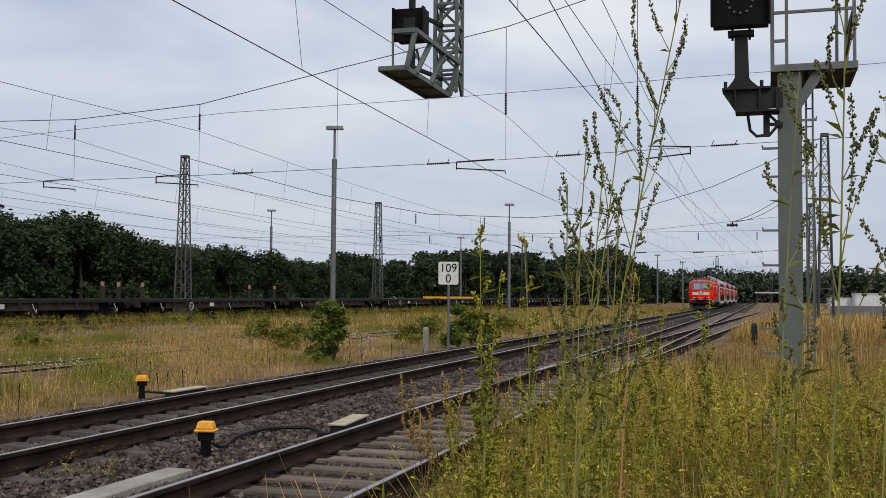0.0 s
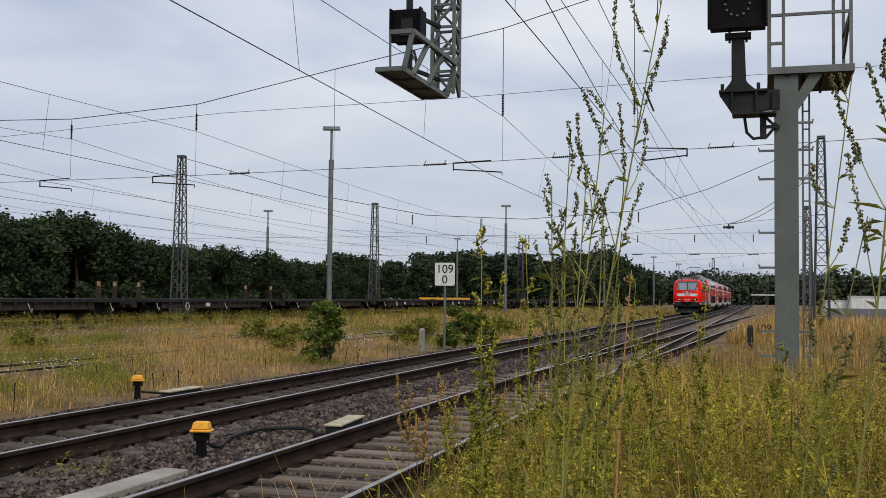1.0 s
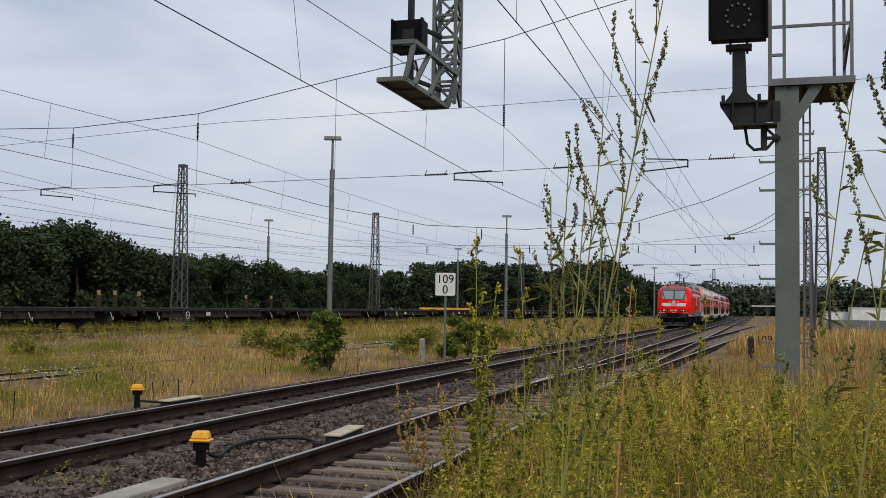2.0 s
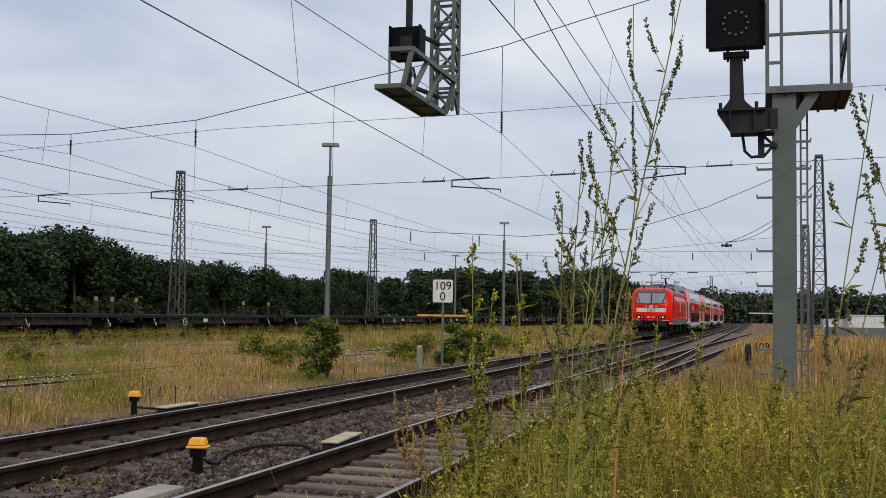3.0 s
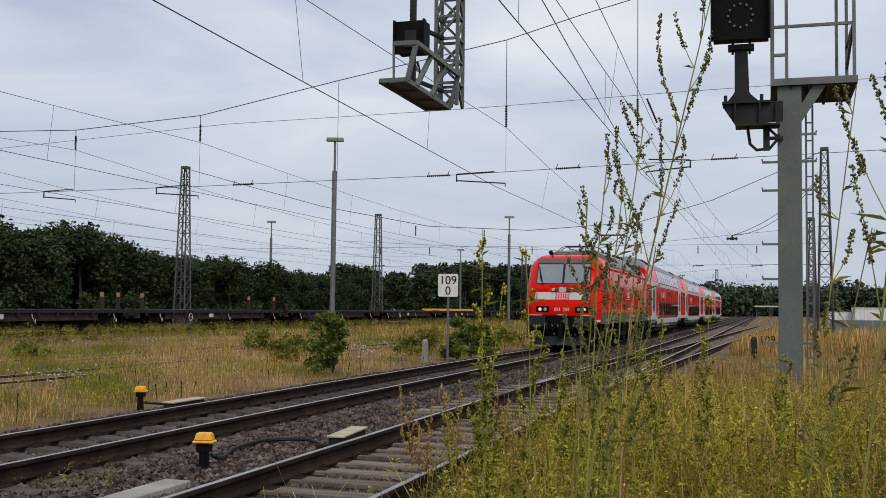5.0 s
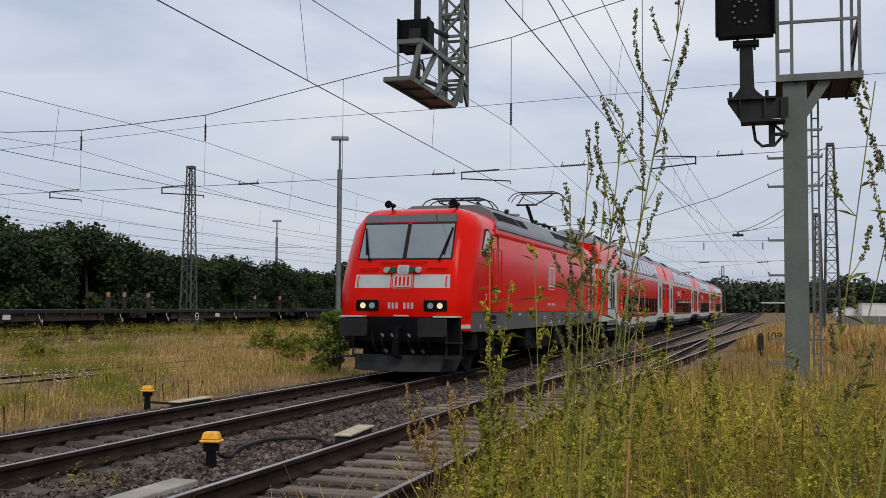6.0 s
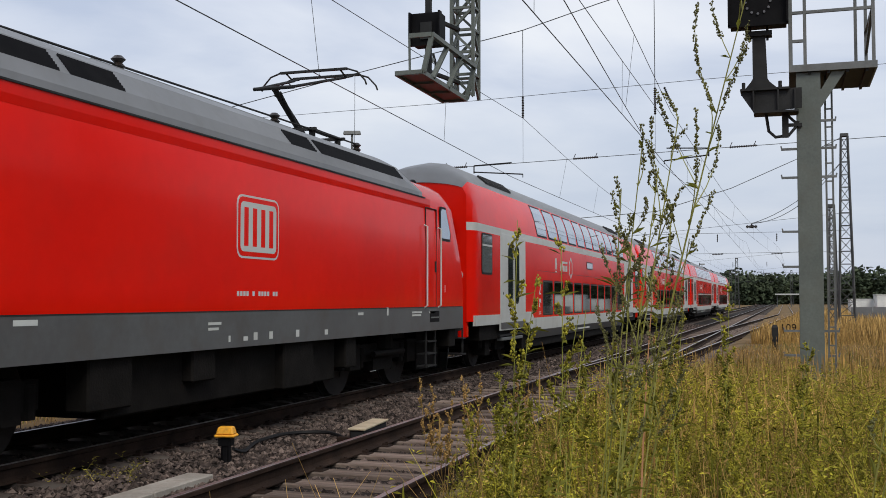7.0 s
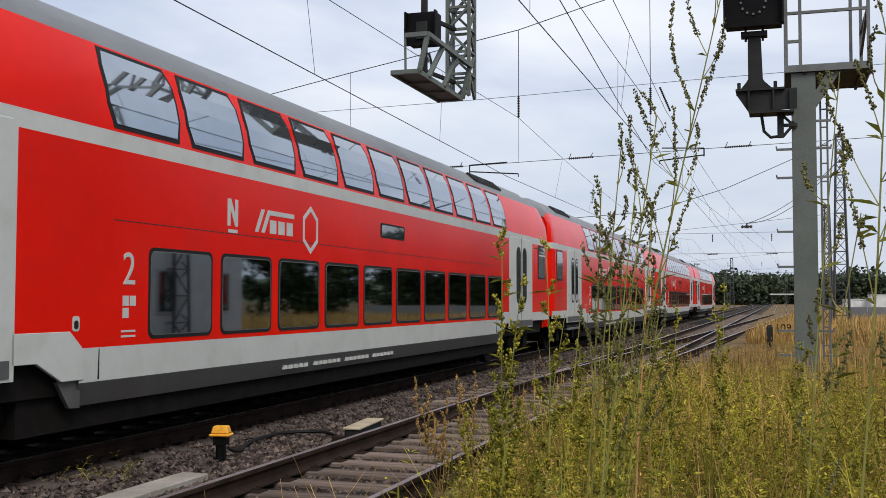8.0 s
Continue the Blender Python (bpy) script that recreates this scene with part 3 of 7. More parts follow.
        side_plate(b, rounded(8.93, 10.0, 1.99, 2.74, 0.12), 1.489, 0.004, 0.01, s)
        em = part("emblem", b, "lightgrey", loco, "pale rounded emblem with red blocks")
        b = Build()
        side_plate(b, rounded(8.955, 9.975, 2.015, 2.715, 0.1), 1.489, 0.006, 0.01, s)
        part("emblem_field", b, "red", em)
        b = Build()
        side_plate(b, rounded(9.01, 9.92, 2.07, 2.66, 0.07), 1.489, 0.008, 0.01, s)
        part("emblem_panel", b, "lightgrey", em)
        b = Build()
        emblem_blocks(b, lambda a, z: (s * 1.498, 9.465 + s * a, 2.365 + z), lambda a, z: (s * 1.488, 9.465 + s * a, 2.365 + z), 0.88, 0.46)
        part("emblem_mark", b, "red", em)
        for i in range(14):
            if i not in (4, 6, 11):
                u0 = 8.95 + i * 0.075
                part("number_bar", side_plate(Build(), [(u0, 1.545), (u0 + 0.05, 1.545), (u0 + 0.05, 1.60), (u0, 1.60)], 1.489, 0.004, 0.01, s), "lightgrey", loco)
    # machine-room roof with slanted louvred sides
    b = Build()
    half = [(1.470, 3.31), (1.452, 3.40), (1.37, 3.55), (1.17, 3.79), (0.86, 3.95)]
    roof = half + [(-x, z) for x, z in reversed(half)]
    b.loft([[(x * 0.985, 3.20 if z < 3.5 else 3.75, z) for x, z in roof], [(x, 3.45 if z < 3.5 else 3.95, z) for x, z in roof], [(x, L - (3.45 if z < 3.5 else 3.95), z) for x, z in roof], [(x * 0.985, L - (3.20 if z < 3.5 else 3.75), z) for x, z in roof]])
    part("machine_roof", b, "roof", loco, "grey sloping machine-room roof", bevel=0.01)
    b = Build()
    b.box(-0.75, 0.75, 7.2, 12.0, 3.9, 4.02, taper=0.05)
    b.box(-0.5, 0.5, 12.2, 13.0, 3.9, 4.05, taper=0.05)
    part("roof_hood", b, "roof", loco)
    for s in (-1, 1):
        b = Build()
        b.box(min(s * 1.44, s * 1.495), max(s * 1.44, s * 1.495), 3.2, L - 3.2, 3.30, 3.32)
        part("gutter", b, "dark", loco)
        b = Build()
        b.loft([[(s * x, u, z) for x, z in ((1.40, 3.12), (1.474, 3.12), (1.484, 3.2), (1.482, 3.30), (1.40, 3.30))] for u in (2.9, L - 2.9)])
        part("cantrail", b, "red", loco)
        for u0, u1 in ((3.75, 5.9), (6.05, 6.9), (10.6, 11.4), (11.55, 14.9)):
            b = Build()
            n = Vector((0.24, 0, 0.20)).normalized()
            for k in range(7):
                q = 0.14 + k * 0.1
                c = Vector((1.40 - 0.24 * q, 0, 3.50 + 0.29 * q))
                a, d = c + n * 0.004, c + n * 0.022 + Vector((-0.025, 0, 0.034))
                b.add([(s * a.x, u0, a.z), (s * a.x, u1, a.z), (s * d.x, u1, d.z), (s * d.x, u0, d.z), (s * (c.x - 0.03), u0, c.z), (s * (c.x - 0.03), u1, c.z)],
                      [(0, 1, 2, 3), (0, 4, 5, 1), (3, 2, 5, 4), (0, 3, 4), (1, 5, 2)])
            part("louvre", b, "black", loco, "dark louvred air intake")
    for way in (0, 1):
        before = set(loco.children)
        put_cab_front(loco)
        if way:
            made = [o for o in loco.children if o not in before]
            turn = Matrix.Translation((0, L, 0)) @ Matrix.Rotation(math.pi, 4, "Z")
            for o in made:
                o.matrix_basis = turn @ o.matrix_basis
    pantograph(loco, 5.7, -1, False)
    pantograph(loco, 13.7, 1, True)
    for u in (2.6, 3.0, 8.0, 11.8, 14.9, 15.3):
        b = Build()
        z0 = 3.9 if 3.5 < u < 15.2 else 3.6
        rings = []
        for k in range(9):
            r = 0.085 if k % 2 else 0.045
            rings.append([(0.5 + r * math.cos(a * math.pi / 5), u + r * math.sin(a * math.pi / 5), z0 + 0.04 * k) for a in range(10)])
        b.loft(rings)
        part("roof_insulator", b, "ceramic", loco)
    part("roof_cable", Build().rod((0.5, 3.0, 4.05), (0.5, 14.9, 4.2), 0.015, 6), "dark", loco)
    # running gear and boxes under the frame
    sets = bogie(loco, 4.25, 2.6, 0.6) + bogie(loco, L - 4.25, 2.6, 0.6)
    b = Build()
    b.box(-1.3, 1.3, 6.7, 12.2, 0.35, 0.95)
    for s in (-1, 1):
        for u0, u1, z0 in ((1.15, 1.6, 0.55), (6.3, 7.0, 0.45), (8.1, 8.6, 0.6), (10.3, 11.2, 0.35), (12.3, 12.7, 0.5), (17.3, 17.7, 0.6)):
            b.box(s * 1.3 - 0.13, s * 1.3 + 0.13, u0, u1, z0, 0.96)
    b.box(-1.2, 1.2, 0.75, L - 0.75, 0.92, 1.3)
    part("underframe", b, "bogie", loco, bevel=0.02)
    return loco, sets


def emblem_blocks(b, outer, inner, w, h):
    """Two pairs of plain upright blocks standing in for the emblem."""
    def slab(a0, a1, z0, z1):
        q = [(a0, z0), (a1, z0), (a1, z1), (a0, z1)]
        b.loft([[outer(*p) for p in q], [inner(*p) for p in q]])

    # each block is an outer and an inner upright with a gap between
    t = w * 0.12
    for a in (-w * 0.42, w * 0.06):
        bw = w * 0.36
        slab(a, a + t, -h / 2, h / 2)
        slab(a + bw - t, a + bw, -h / 2, h / 2)


def put_cab_front(loco):
    b = front_plate(Build(), [(-1.08, 2.50), (1.08, 2.50), (1.06, 3.33), (-1.06, 3.33)], 0.008)
    screen = part("windscreen", b, "rubber", loco)
    part("centre_pillar", front_plate(Build(), [(-0.043, 2.51), (0.043, 2.51), (0.043, 3.30), (-0.043, 3.30)], 0.022), "rubber", screen)
    for s in (-1, 1):
        b = front_plate(Build(), [(s * 0.045, 2.53), (s * 1.045, 2.53), (s * 1.025, 3.29), (s * 0.045, 3.29)], 0.014)
        part("pane", b, "screenglass", screen)
        b = Build()
        z0, z1 = 2.50, 3.12
        b.rod((s * 0.80, front_u(z0) - 0.05, z0), (s * 0.98, front_u(z1) - 0.05, z1), 0.014, 6)
        b.rod((s * 0.88, front_u(2.62) - 0.035, 2.62), (s * 1.0, front_u(3.2) - 0.035, 3.2), 0.02, 6)
        b.rod((s * 0.80, front_u(z0) + 0.02, z0), (s * 0.80, front_u(z0) - 0.06, z0), 0.03, 8)
        part("wiper", b, "black", loco)
        b = front_plate(Build(), [(s * 0.27, 1.885), (s * 1.08, 1.885), (s * 1.065, 2.17), (s * 0.27, 2.17)], 0.006)
        part("front_band", b, "lightgrey", loco, "pale grey band across the cab front")
        b = front_plate(Build(), rounded(min(s * 0.51, s * 1.03), max(s * 0.51, s * 1.03), 1.385, 1.625, 0.03), 0.012)
        unit = part("headlight", b, "black", loco)
        for a, r, material, nm in ((0.87, 0.062, "lamp", "lit_lamp"), (0.66, 0.065, "lens", "tail_lamp")):
            b = Build()
            b.rod((s * a, front_u(1.5) - 0.025, 1.505), (s * a, front_u(1.5) + 0.02, 1.505), r, 20)
            part(nm, b, material, unit, "round headlight, lit warm white" if nm == "lit_lamp" else "")
        b = Build()
        b.tube([(s * 0.58, front_u(2.30), 2.30), (s * 0.58, front_u(2.30) - 0.06, 2.31), (s * 0.98, front_u(2.30) - 0.06, 2.31), (s * 0.98, front_u(2.30), 2.30)], 0.016, 6)
        b.tube([(s * 1.0, front_u(1.92), 1.92), (s * 1.0, front_u(1.92) - 0.05, 1.93), (s * 1.0, front_u(2.12) - 0.05, 2.12), (s * 1.0, front_u(2.12), 2.13)], 0.013, 6)
        b.tube([(s * 0.03, front_u(2.44), 2.44), (s * 0.03, front_u(2.44) - 0.06, 2.45), (s * 0.5, front_u(2.44) - 0.06, 2.45), (s * 0.52, front_u(2.44), 2.44)], 0.014, 6)
        part("front_handrail", b, "red", loco)
        for a, material in ((0.22, "green"), (0.36, "lightgrey")):
            b = Build()
            b.rod((s * a, front_u(2.28) - 0.1, 2.27), (s * a, front_u(2.28) + 0.02, 2.28), 0.062, 12)
            part("socket", b, material, loco)
        horn = -0.62 if s < 0 else 0.9
        b = Build()
        b.rod((horn, front_u(3.6) + 0.08, 3.77), (horn, front_u(3.6) + 0.35, 3.77), 0.05, 8)
        b.rod((horn, front_u(3.6) - 0.02, 3.77), (horn, front_u(3.6) + 0.1, 3.77), 0.09, 12, 0.045)
        b.rod((horn, front_u(3.6) + 0.25, 3.6), (horn, front_u(3.6) + 0.25, 3.77), 0.03, 6)
        part("roof_horn", b, "black", loco)
        b = Build()
        b.box(s * 1.05 - 0.26, s * 1.05 + 0.26, 0.35, 0.75, 1.26, 1.29)
        part("buffer_step", b, "lightgrey", loco)
    b = front_plate(Build(), [(-1.08, 3.345), (1.08, 3.345), (1.04, 3.52), (-1.04, 3.52)], 0.010)
    ds = part("destination_display", b, "glass", loco, "dark destination display above the windscreen")
    part("windscreen_post", front_plate(Build(), [(-0.045, 2.50), (0.045, 2.50), (0.045, 3.33), (-0.045, 3.33)], 0.02), "red", loco)
    b = front_plate(Build(), rounded(-0.13, 0.13, 2.19, 2.38, 0.03), 0.02)
    top = part("top_lamp", b, "lightgrey", loco)
    part("lamp_glass", front_plate(Build(), rounded(-0.09, 0.09, 2.22, 2.35, 0.03), 0.028), "lens", top)
    b = front_plate(Build(), rounded(-0.24, 0.24, 1.875, 2.185, 0.05), 0.010)
    em = part("front_emblem", b, "lightgrey", loco, "pale rounded emblem with red blocks")
    part("emblem_field", front_plate(Build(), rounded(-0.228, 0.228, 1.887, 2.173, 0.045), 0.013), "red", em)
    part("emblem_panel", front_plate(Build(), rounded(-0.205, 0.205, 1.908, 2.152, 0.03), 0.016), "lightgrey", em)
    b = Build()
    emblem_blocks(b, lambda a, z: (a, front_u(2.03 + z) - 0.021, 2.03 + z), lambda a, z: (a, front_u(2.03 + z) + 0.01, 2.03 + z), 0.38, 0.2)
    part("emblem_mark", b, "red", em)
    for i in range(7):
        if i != 3:
            x0 = -0.30 + i * 0.087
            part("number_bar", front_plate(Build(), [(x0, 1.44), (x0 + 0.05, 1.44), (x0 + 0.05, 1.57), (x0, 1.57)], 0.006), "lightgrey", loco)
    b = Build()
    b.box(-0.17, 0.17, 0.585, 0.6, 1.275, 1.305)
    part("front_label", b, "lightgrey", loco)
    # buffer beam, coupling, hoses, plough
    b = Build()
    b.box(-1.3, 1.3, 0.6, 0.9, 0.72, 1.27)
    part("buffer_beam", b, "black", loco, bevel=0.02)
    # added block: keeps it dark below the beam, hiding the bright ground behind
    part("equipment_box", Build().box(-1.0, 1.0, 0.95, 2.3, 0.2, 0.95), "bogie", loco)
    buffers(loco, 0.0, 1)
    b = Build()
    b.tube([(0, 0.62, 1.05), (0, 0.35, 1.0), (0, 0.28, 0.75), (0.02, 0.35, 0.55)], 0.05, 8)
    b.box(-0.07, 0.07, 0.22, 0.34, 0.45, 0.75)
    b.bar((-0.1, 0.3, 0.48), (0.12, 0.3, 0.4), 0.07)
    part("screw_coupling", b, "black", loco)
    for x in (-0.62, -0.42, -0.15, 0.18, 0.42, 0.6):
        b = Build()
        b.tube([(x, 0.6, 0.98), (x + 0.02, 0.45, 0.93), (x + 0.06, 0.40, 0.72), (x + 0.11, 0.46, 0.52)], 0.026, 6)
        part("brake_hose", b, "black", loco)
    b = Build()
    for x in (-0.38, -0.16, 0.22, 0.45):
        b.rod((x, 0.43, 0.9), (x + 0.05, 0.42, 0.84), 0.03, 8)
        b.rod((x + 0.08, 0.42, 0.57), (x + 0.12, 0.46, 0.51), 0.034, 8)
    part("hose_couplings", b, "steel", loco)
    b = Build()
    arc = [(-1.22, 1.0), (-0.95, 0.66), (-0.5, 0.50), (0, 0.44), (0.5, 0.50), (0.95, 0.66), (1.22, 1.0)]
    b.loft([[(x, u, 0.46) for x, u in arc] + [(x, u + 0.03, 0.46) for x, u in reversed(arc)],
            [(x * 0.98, u - 0.04, 0.3) for x, u in arc] + [(x * 0.98, u, 0.3) for x, u in reversed(arc)],
            [(x * 0.94, u - 0.13, 0.12) for x, u in arc] + [(x * 0.94, u - 0.1, 0.12) for x, u in reversed(arc)]])
    part("rail_guard", b, "dark", loco, "curved dark steel plough plate under the buffers")
    for s in (-1, 1):
        b = Build()
        for x in (1.05, 1.36):
            b.bar((s * x, 0.5, 0.42), (s * x, 0.5, 1.0), 0.03)
        b.box(min(s * 1.02, s * 1.4), max(s * 1.02, s * 1.4), 0.38, 0.62, 0.40, 0.43)
        b.box(min(s * 1.02, s * 1.4), max(s * 1.02, s * 1.4), 0.40, 0.60, 0.72, 0.74)
        part("shunter_step", b, "dark", loco)


COACH = [(1.30, 0.50), (1.38, 0.72), (1.39, 1.04), (1.39, 2.96), (1.39, 3.13), (1.375, 3.25), (1.32, 3.55), (1.23, 3.82), (1.13, 4.02), (1.02, 4.16), (0.78, 4.36), (0.40, 4.53), (0.0, 4.58)]


def coach_x(z):
    return float(np.interp(z, [p[1] for p in COACH], [p[0] for p in COACH]))


def coach_section(u, lo, hi):
    """Profile points of the coach between two indices at a station near an end or along the body."""
    L = COACH_LENGTH
    e = min(u, L - u)
    pts = []
    for x, z in COACH[lo:hi + 1]:
        if e < 0.29:
            x = min(x, 1.22)
        brow = float(np.interp(e, [0.25, 0.62], [3.86, 4.02]))
        rise = float(np.interp(e, [0.25, 0.62, 1.35], [0.25, 0.6, 1.0]))
        if z > 4.02:
            z = brow + (z - 4.02) * rise
        elif z > 3.13:
            z = 3.13 + (z - 3.13) * (brow - 3.13) / (4.02 - 3.13)
        pts.append((x, u, z))
    return pts


def make_coach(name, label):
    L = COACH_LENGTH
    coach = thing(name, Matrix(), label, "passenger coach", "double-deck coaches of the train")
    us = [0.25, 0.33, 0.48, 0.62, 1.0, 1.5, 5.0, 10, 15, 20, L - 5, L - 1.5, L - 1.0, L - 0.62, L - 0.48, L - 0.33, L - 0.25]
    low = [5.72] + [8.0, 13, 18] + [L - 5.72]
    for nm, lo, hi, material, stations in (("skirt", 0, 1, "grey", low), ("sill_panel", 1, 2, "lightgrey", low), ("lower_panel", 2, 3, "red", us), ("waist_band", 3, 4, "lightgrey", us),
                                           ("upper_panel", 4, 8, "red", us), ("roof", 8, 12, "roof", us)):
        b = Build()
        for s in (-1, 1):
            rings = []
            for u in stations:
                e = min(u, L - u)
                sec = coach_section(u, lo, hi)
                if 0.25 < e < 0.33 + 1e-6:
                    sec = [(min(x, 1.33), y, z) for x, y, z in sec]
                rings.append([(s * x, y, z) for x, y, z in sec])
            b.loft(rings, closed=False, caps=False)
        part(nm, b, material, coach, smooth=True)
    for s in (-1, 1):
        for u0, u1 in ((0.36, 2.34), (L - 2.34, L - 0.36)):
            part("end_sill", Build().box(min(s * 1.33, s * 1.396), max(s * 1.33, s * 1.396), u0, u1, 0.95, 1.17), "lightgrey", coach)
        for way in (0, 1):
            f = (lambda u: u) if not way else (lambda u: L - u)
            b = side_plate(Build(), [(f(u), z) for u, z in ((4.80, 0.93), (4.80, 1.20), (5.57, 1.20), (5.77, 1.03), (5.77, 0.75), (5.46, 0.75), (5.12, 0.93))], 1.384, 0.010, 0.03, s)
            part("arch_panel", b, "lightgrey", coach, "pale grey stepped panel over the wheel arch", bevel=0.004)
            b = side_plate(Build(), [(f(u), z) for u, z in ((5.44, 0.748), (5.77, 0.748), (5.77, 0.49), (5.62, 0.50))], 1.345, 0.012, 0.03, s)
            part("arch_skirt", b, "grey", coach)
            b = side_plate(Build(), [(f(u), z) for u, z in ((6.0, 0.74), (6.012, 0.74), (6.012, 1.03), (6.0, 1.03))], 1.388, 0.004, 0.02, s)
            part("panel_seam", b, "dark", coach)
        b = side_plate(Build(), [(6.2, 2.262), (20.6, 2.262), (20.6, 2.272), (6.2, 2.272)], 1.388, 0.0035, 0.02, s)
        part("panel_seam", b, "dark", coach)
        b = side_plate(Build(), rounded(5.60, 5.70, 1.20, 1.34, 0.03), 1.389, 0.006, 0.02, s)
        part("latch_plate", b, "lightgrey", coach)
        part("latch_plate", side_plate(Build(), rounded(5.62, 5.68, 1.22, 1.30, 0.025), 1.389, 0.010, 0.02, s), "rubber", coach)
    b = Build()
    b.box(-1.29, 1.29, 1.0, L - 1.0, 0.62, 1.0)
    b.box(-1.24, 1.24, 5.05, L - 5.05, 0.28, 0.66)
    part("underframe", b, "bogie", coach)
    # closing walls at both ends with a gangway bellows
    for way in (0, 1):
        f = (lambda u: u) if not way else (lambda u: L - u)
        b = Build()
        sec = coach_section(0.25, 1, 12)
        b.loft([[(x, f(0.27), z) for x, _, z in sec] + [(-x, f(0.27), z) for x, _, z in reversed(sec)], [(x, f(0.4), z) for x, _, z in sec] + [(-x, f(0.4), z) for x, _, z in reversed(sec)]])
        part("end_wall", b, "red", coach)
        b = Build()
        for k in range(4):
            b.box(-0.95 + 0.03 * (k % 2), 0.95 - 0.03 * (k % 2), min(f(0.02 + k * 0.06), f(0.08 + k * 0.06)), max(f(0.02 + k * 0.06), f(0.08 + k * 0.06)), 0.9, 3.2)
        part("gangway_bellows", b, "rubber", coach)
        buffers(coach, 0.0 if not way else L, 1 if not way else -1)
        b = Build()
        b.rod((1.05, f(0.26), 2.02), (1.05, f(0.2), 2.02), 0.10, 14)
        part("tail_lamp", b, "lightgrey", coach)
        b = Build()
        b.rod((1.05, f(0.21), 2.02), (1.05, f(0.195), 2.02), 0.075, 14)
        part("lamp_lens", b, "black", coach)
        b = Build()
        b.tube([(0.9, f(0.26), 1.5), (0.95, f(0.12), 1.4), (0.9, f(0.08), 0.9), (0.7, f(0.1), 0.75)], 0.035, 6)
        b.tube([(0.7, f(0.26), 1.8), (0.72, f(0.14), 1.7), (0.72, f(0.1), 1.2)], 0.03, 6)
        part("end_hoses", b, "black", coach)
    for s in (-1, 1):
        for k in range(11):
            u0 = 6.17 + k * 1.435
            pts = []
            zs = [3.21, 3.4, 3.6, 3.8, 3.95]
            for grow, nm, out in ((0.045, "upper_window", 0.006), (0.0, "pane", 0.012)):
                rings = []
                for o in (out, -0.02):
                    r = []
                    zz = [zs[0] - grow] + zs[1:-1] + [zs[-1] + grow]
                    a0, a1 = u0 - grow, u0 + 1.22 + grow
                    for i, z in enumerate(zz):
                        c = 0.07 if i in (0, len(zz) - 1) else 0.0
                        r.append((s * (coach_x(z) + o), a0 + c, z))
                    for i, z in reversed(list(enumerate(zz))):
                        c = 0.07 if i in (0, len(zz) - 1) else 0.0
                        r.append((s * (coach_x(z) + o), a1 - c, z))
                    rings.append(r)
                b = Build()
                n = len(rings[0])
                h = n // 2
                verts = rings[0] + rings[1]
                faces = [(i, i + 1, n - 2 - i, n - 1 - i) for i in range(h - 1)] + [(i, (i + 1) % n, n + (i + 1) % n, n + i) for i in range(n)]
                b.add(verts, faces)
                if nm == "upper_window":
                    win = part(nm, b, "rubber", coach)
                else:
                    part(nm, b, "skyglass", win)
        for k in range(10):
            u0 = 6.85 + k * 1.468
            b = side_plate(Build(), rounded(u0 - 0.04, u0 + 1.24, 1.09, 2.03, 0.09), 1.389, 0.006, 0.02, s)
            win = part("lower_window", b, "rubber", coach)
            part("trim_ring", side_plate(Build(), rounded(u0 - 0.004, u0 + 1.204, 1.126, 1.994, 0.075), 1.389, 0.008, 0.02, s), "steel", win)
            b = side_plate(Build(), rounded(u0 + 0.006, u0 + 1.194, 1.136, 1.984, 0.07), 1.389, 0.010, 0.02, s)
            part("pane", b, "saloonglass", win)
        for u0 in (0.85, L - 0.85 - 0.78):
            b = side_plate(Build(), rounded(u0 - 0.04, u0 + 0.82, 2.05, 2.98 - 0.04, 0.08), 1.389, 0.012, 0.02, s)
            win = part("end_window", b, "rubber", coach)
            b = side_plate(Build(), rounded(u0, u0 + 0.78, 2.09, 2.90, 0.06), 1.389, 0.016, 0.02, s)
            part("pane", b, "screenglass", win)
            part("vent_bar", side_plate(Build(), [(u0, 2.66), (u0 + 0.78, 2.66), (u0 + 0.78, 2.70), (u0, 2.70)], 1.389, 0.022, 0.02, s), "lightgrey", win)
        b = Build()
        for i in range(22):
            z = 1.22 + i * 0.034
            b.box(min(s * 1.386, s * 1.397), max(s * 1.386, s * 1.397), 0.84, 1.66, z, z + 0.017)
        part("vent_grille", b, "red", coach)
        for d0 in (2.42, L - 4.78):
            b = Build()
            b.box(min(s * 1.37, s * 1.394), max(s * 1.37, s * 1.394), d0 - 0.05, d0 + 2.41, 0.80, 3.06)
            door = part("entrance_door", b, "lightgrey", coach)
            part("door_seam", Build().box(min(s * 1.38, s * 1.402), max(s * 1.38, s * 1.402), d0 + 1.168, d0 + 1.192, 0.83, 3.02), "rubber", door)
            for k in (0, 1):
                a = d0 + 1.18 * k
                b = side_plate(Build(), [(a + 0.015, 0.83), (a + 1.165, 0.83), (a + 1.165, 3.02), (a + 0.015, 3.02)], 1.389, 0.012, 0.02, s)
                part("door_leaf", b, "lightgrey", door, "pale grey door leaf with a tall rounded window", bevel=0.006)
                part("kick_plate", side_plate(Build(), [(a + 0.015, 0.83), (a + 1.165, 0.83), (a + 1.165, 0.98), (a + 0.015, 0.98)], 1.389, 0.015, 0.02, s), "grey", door)
                part("door_button", side_plate(Build(), rounded(a + 0.16, a + 0.22, 1.62, 1.68, 0.025), 1.389, 0.017, 0.02, s), "black", door)
                c = a + (0.86 if k == 0 else 0.32)
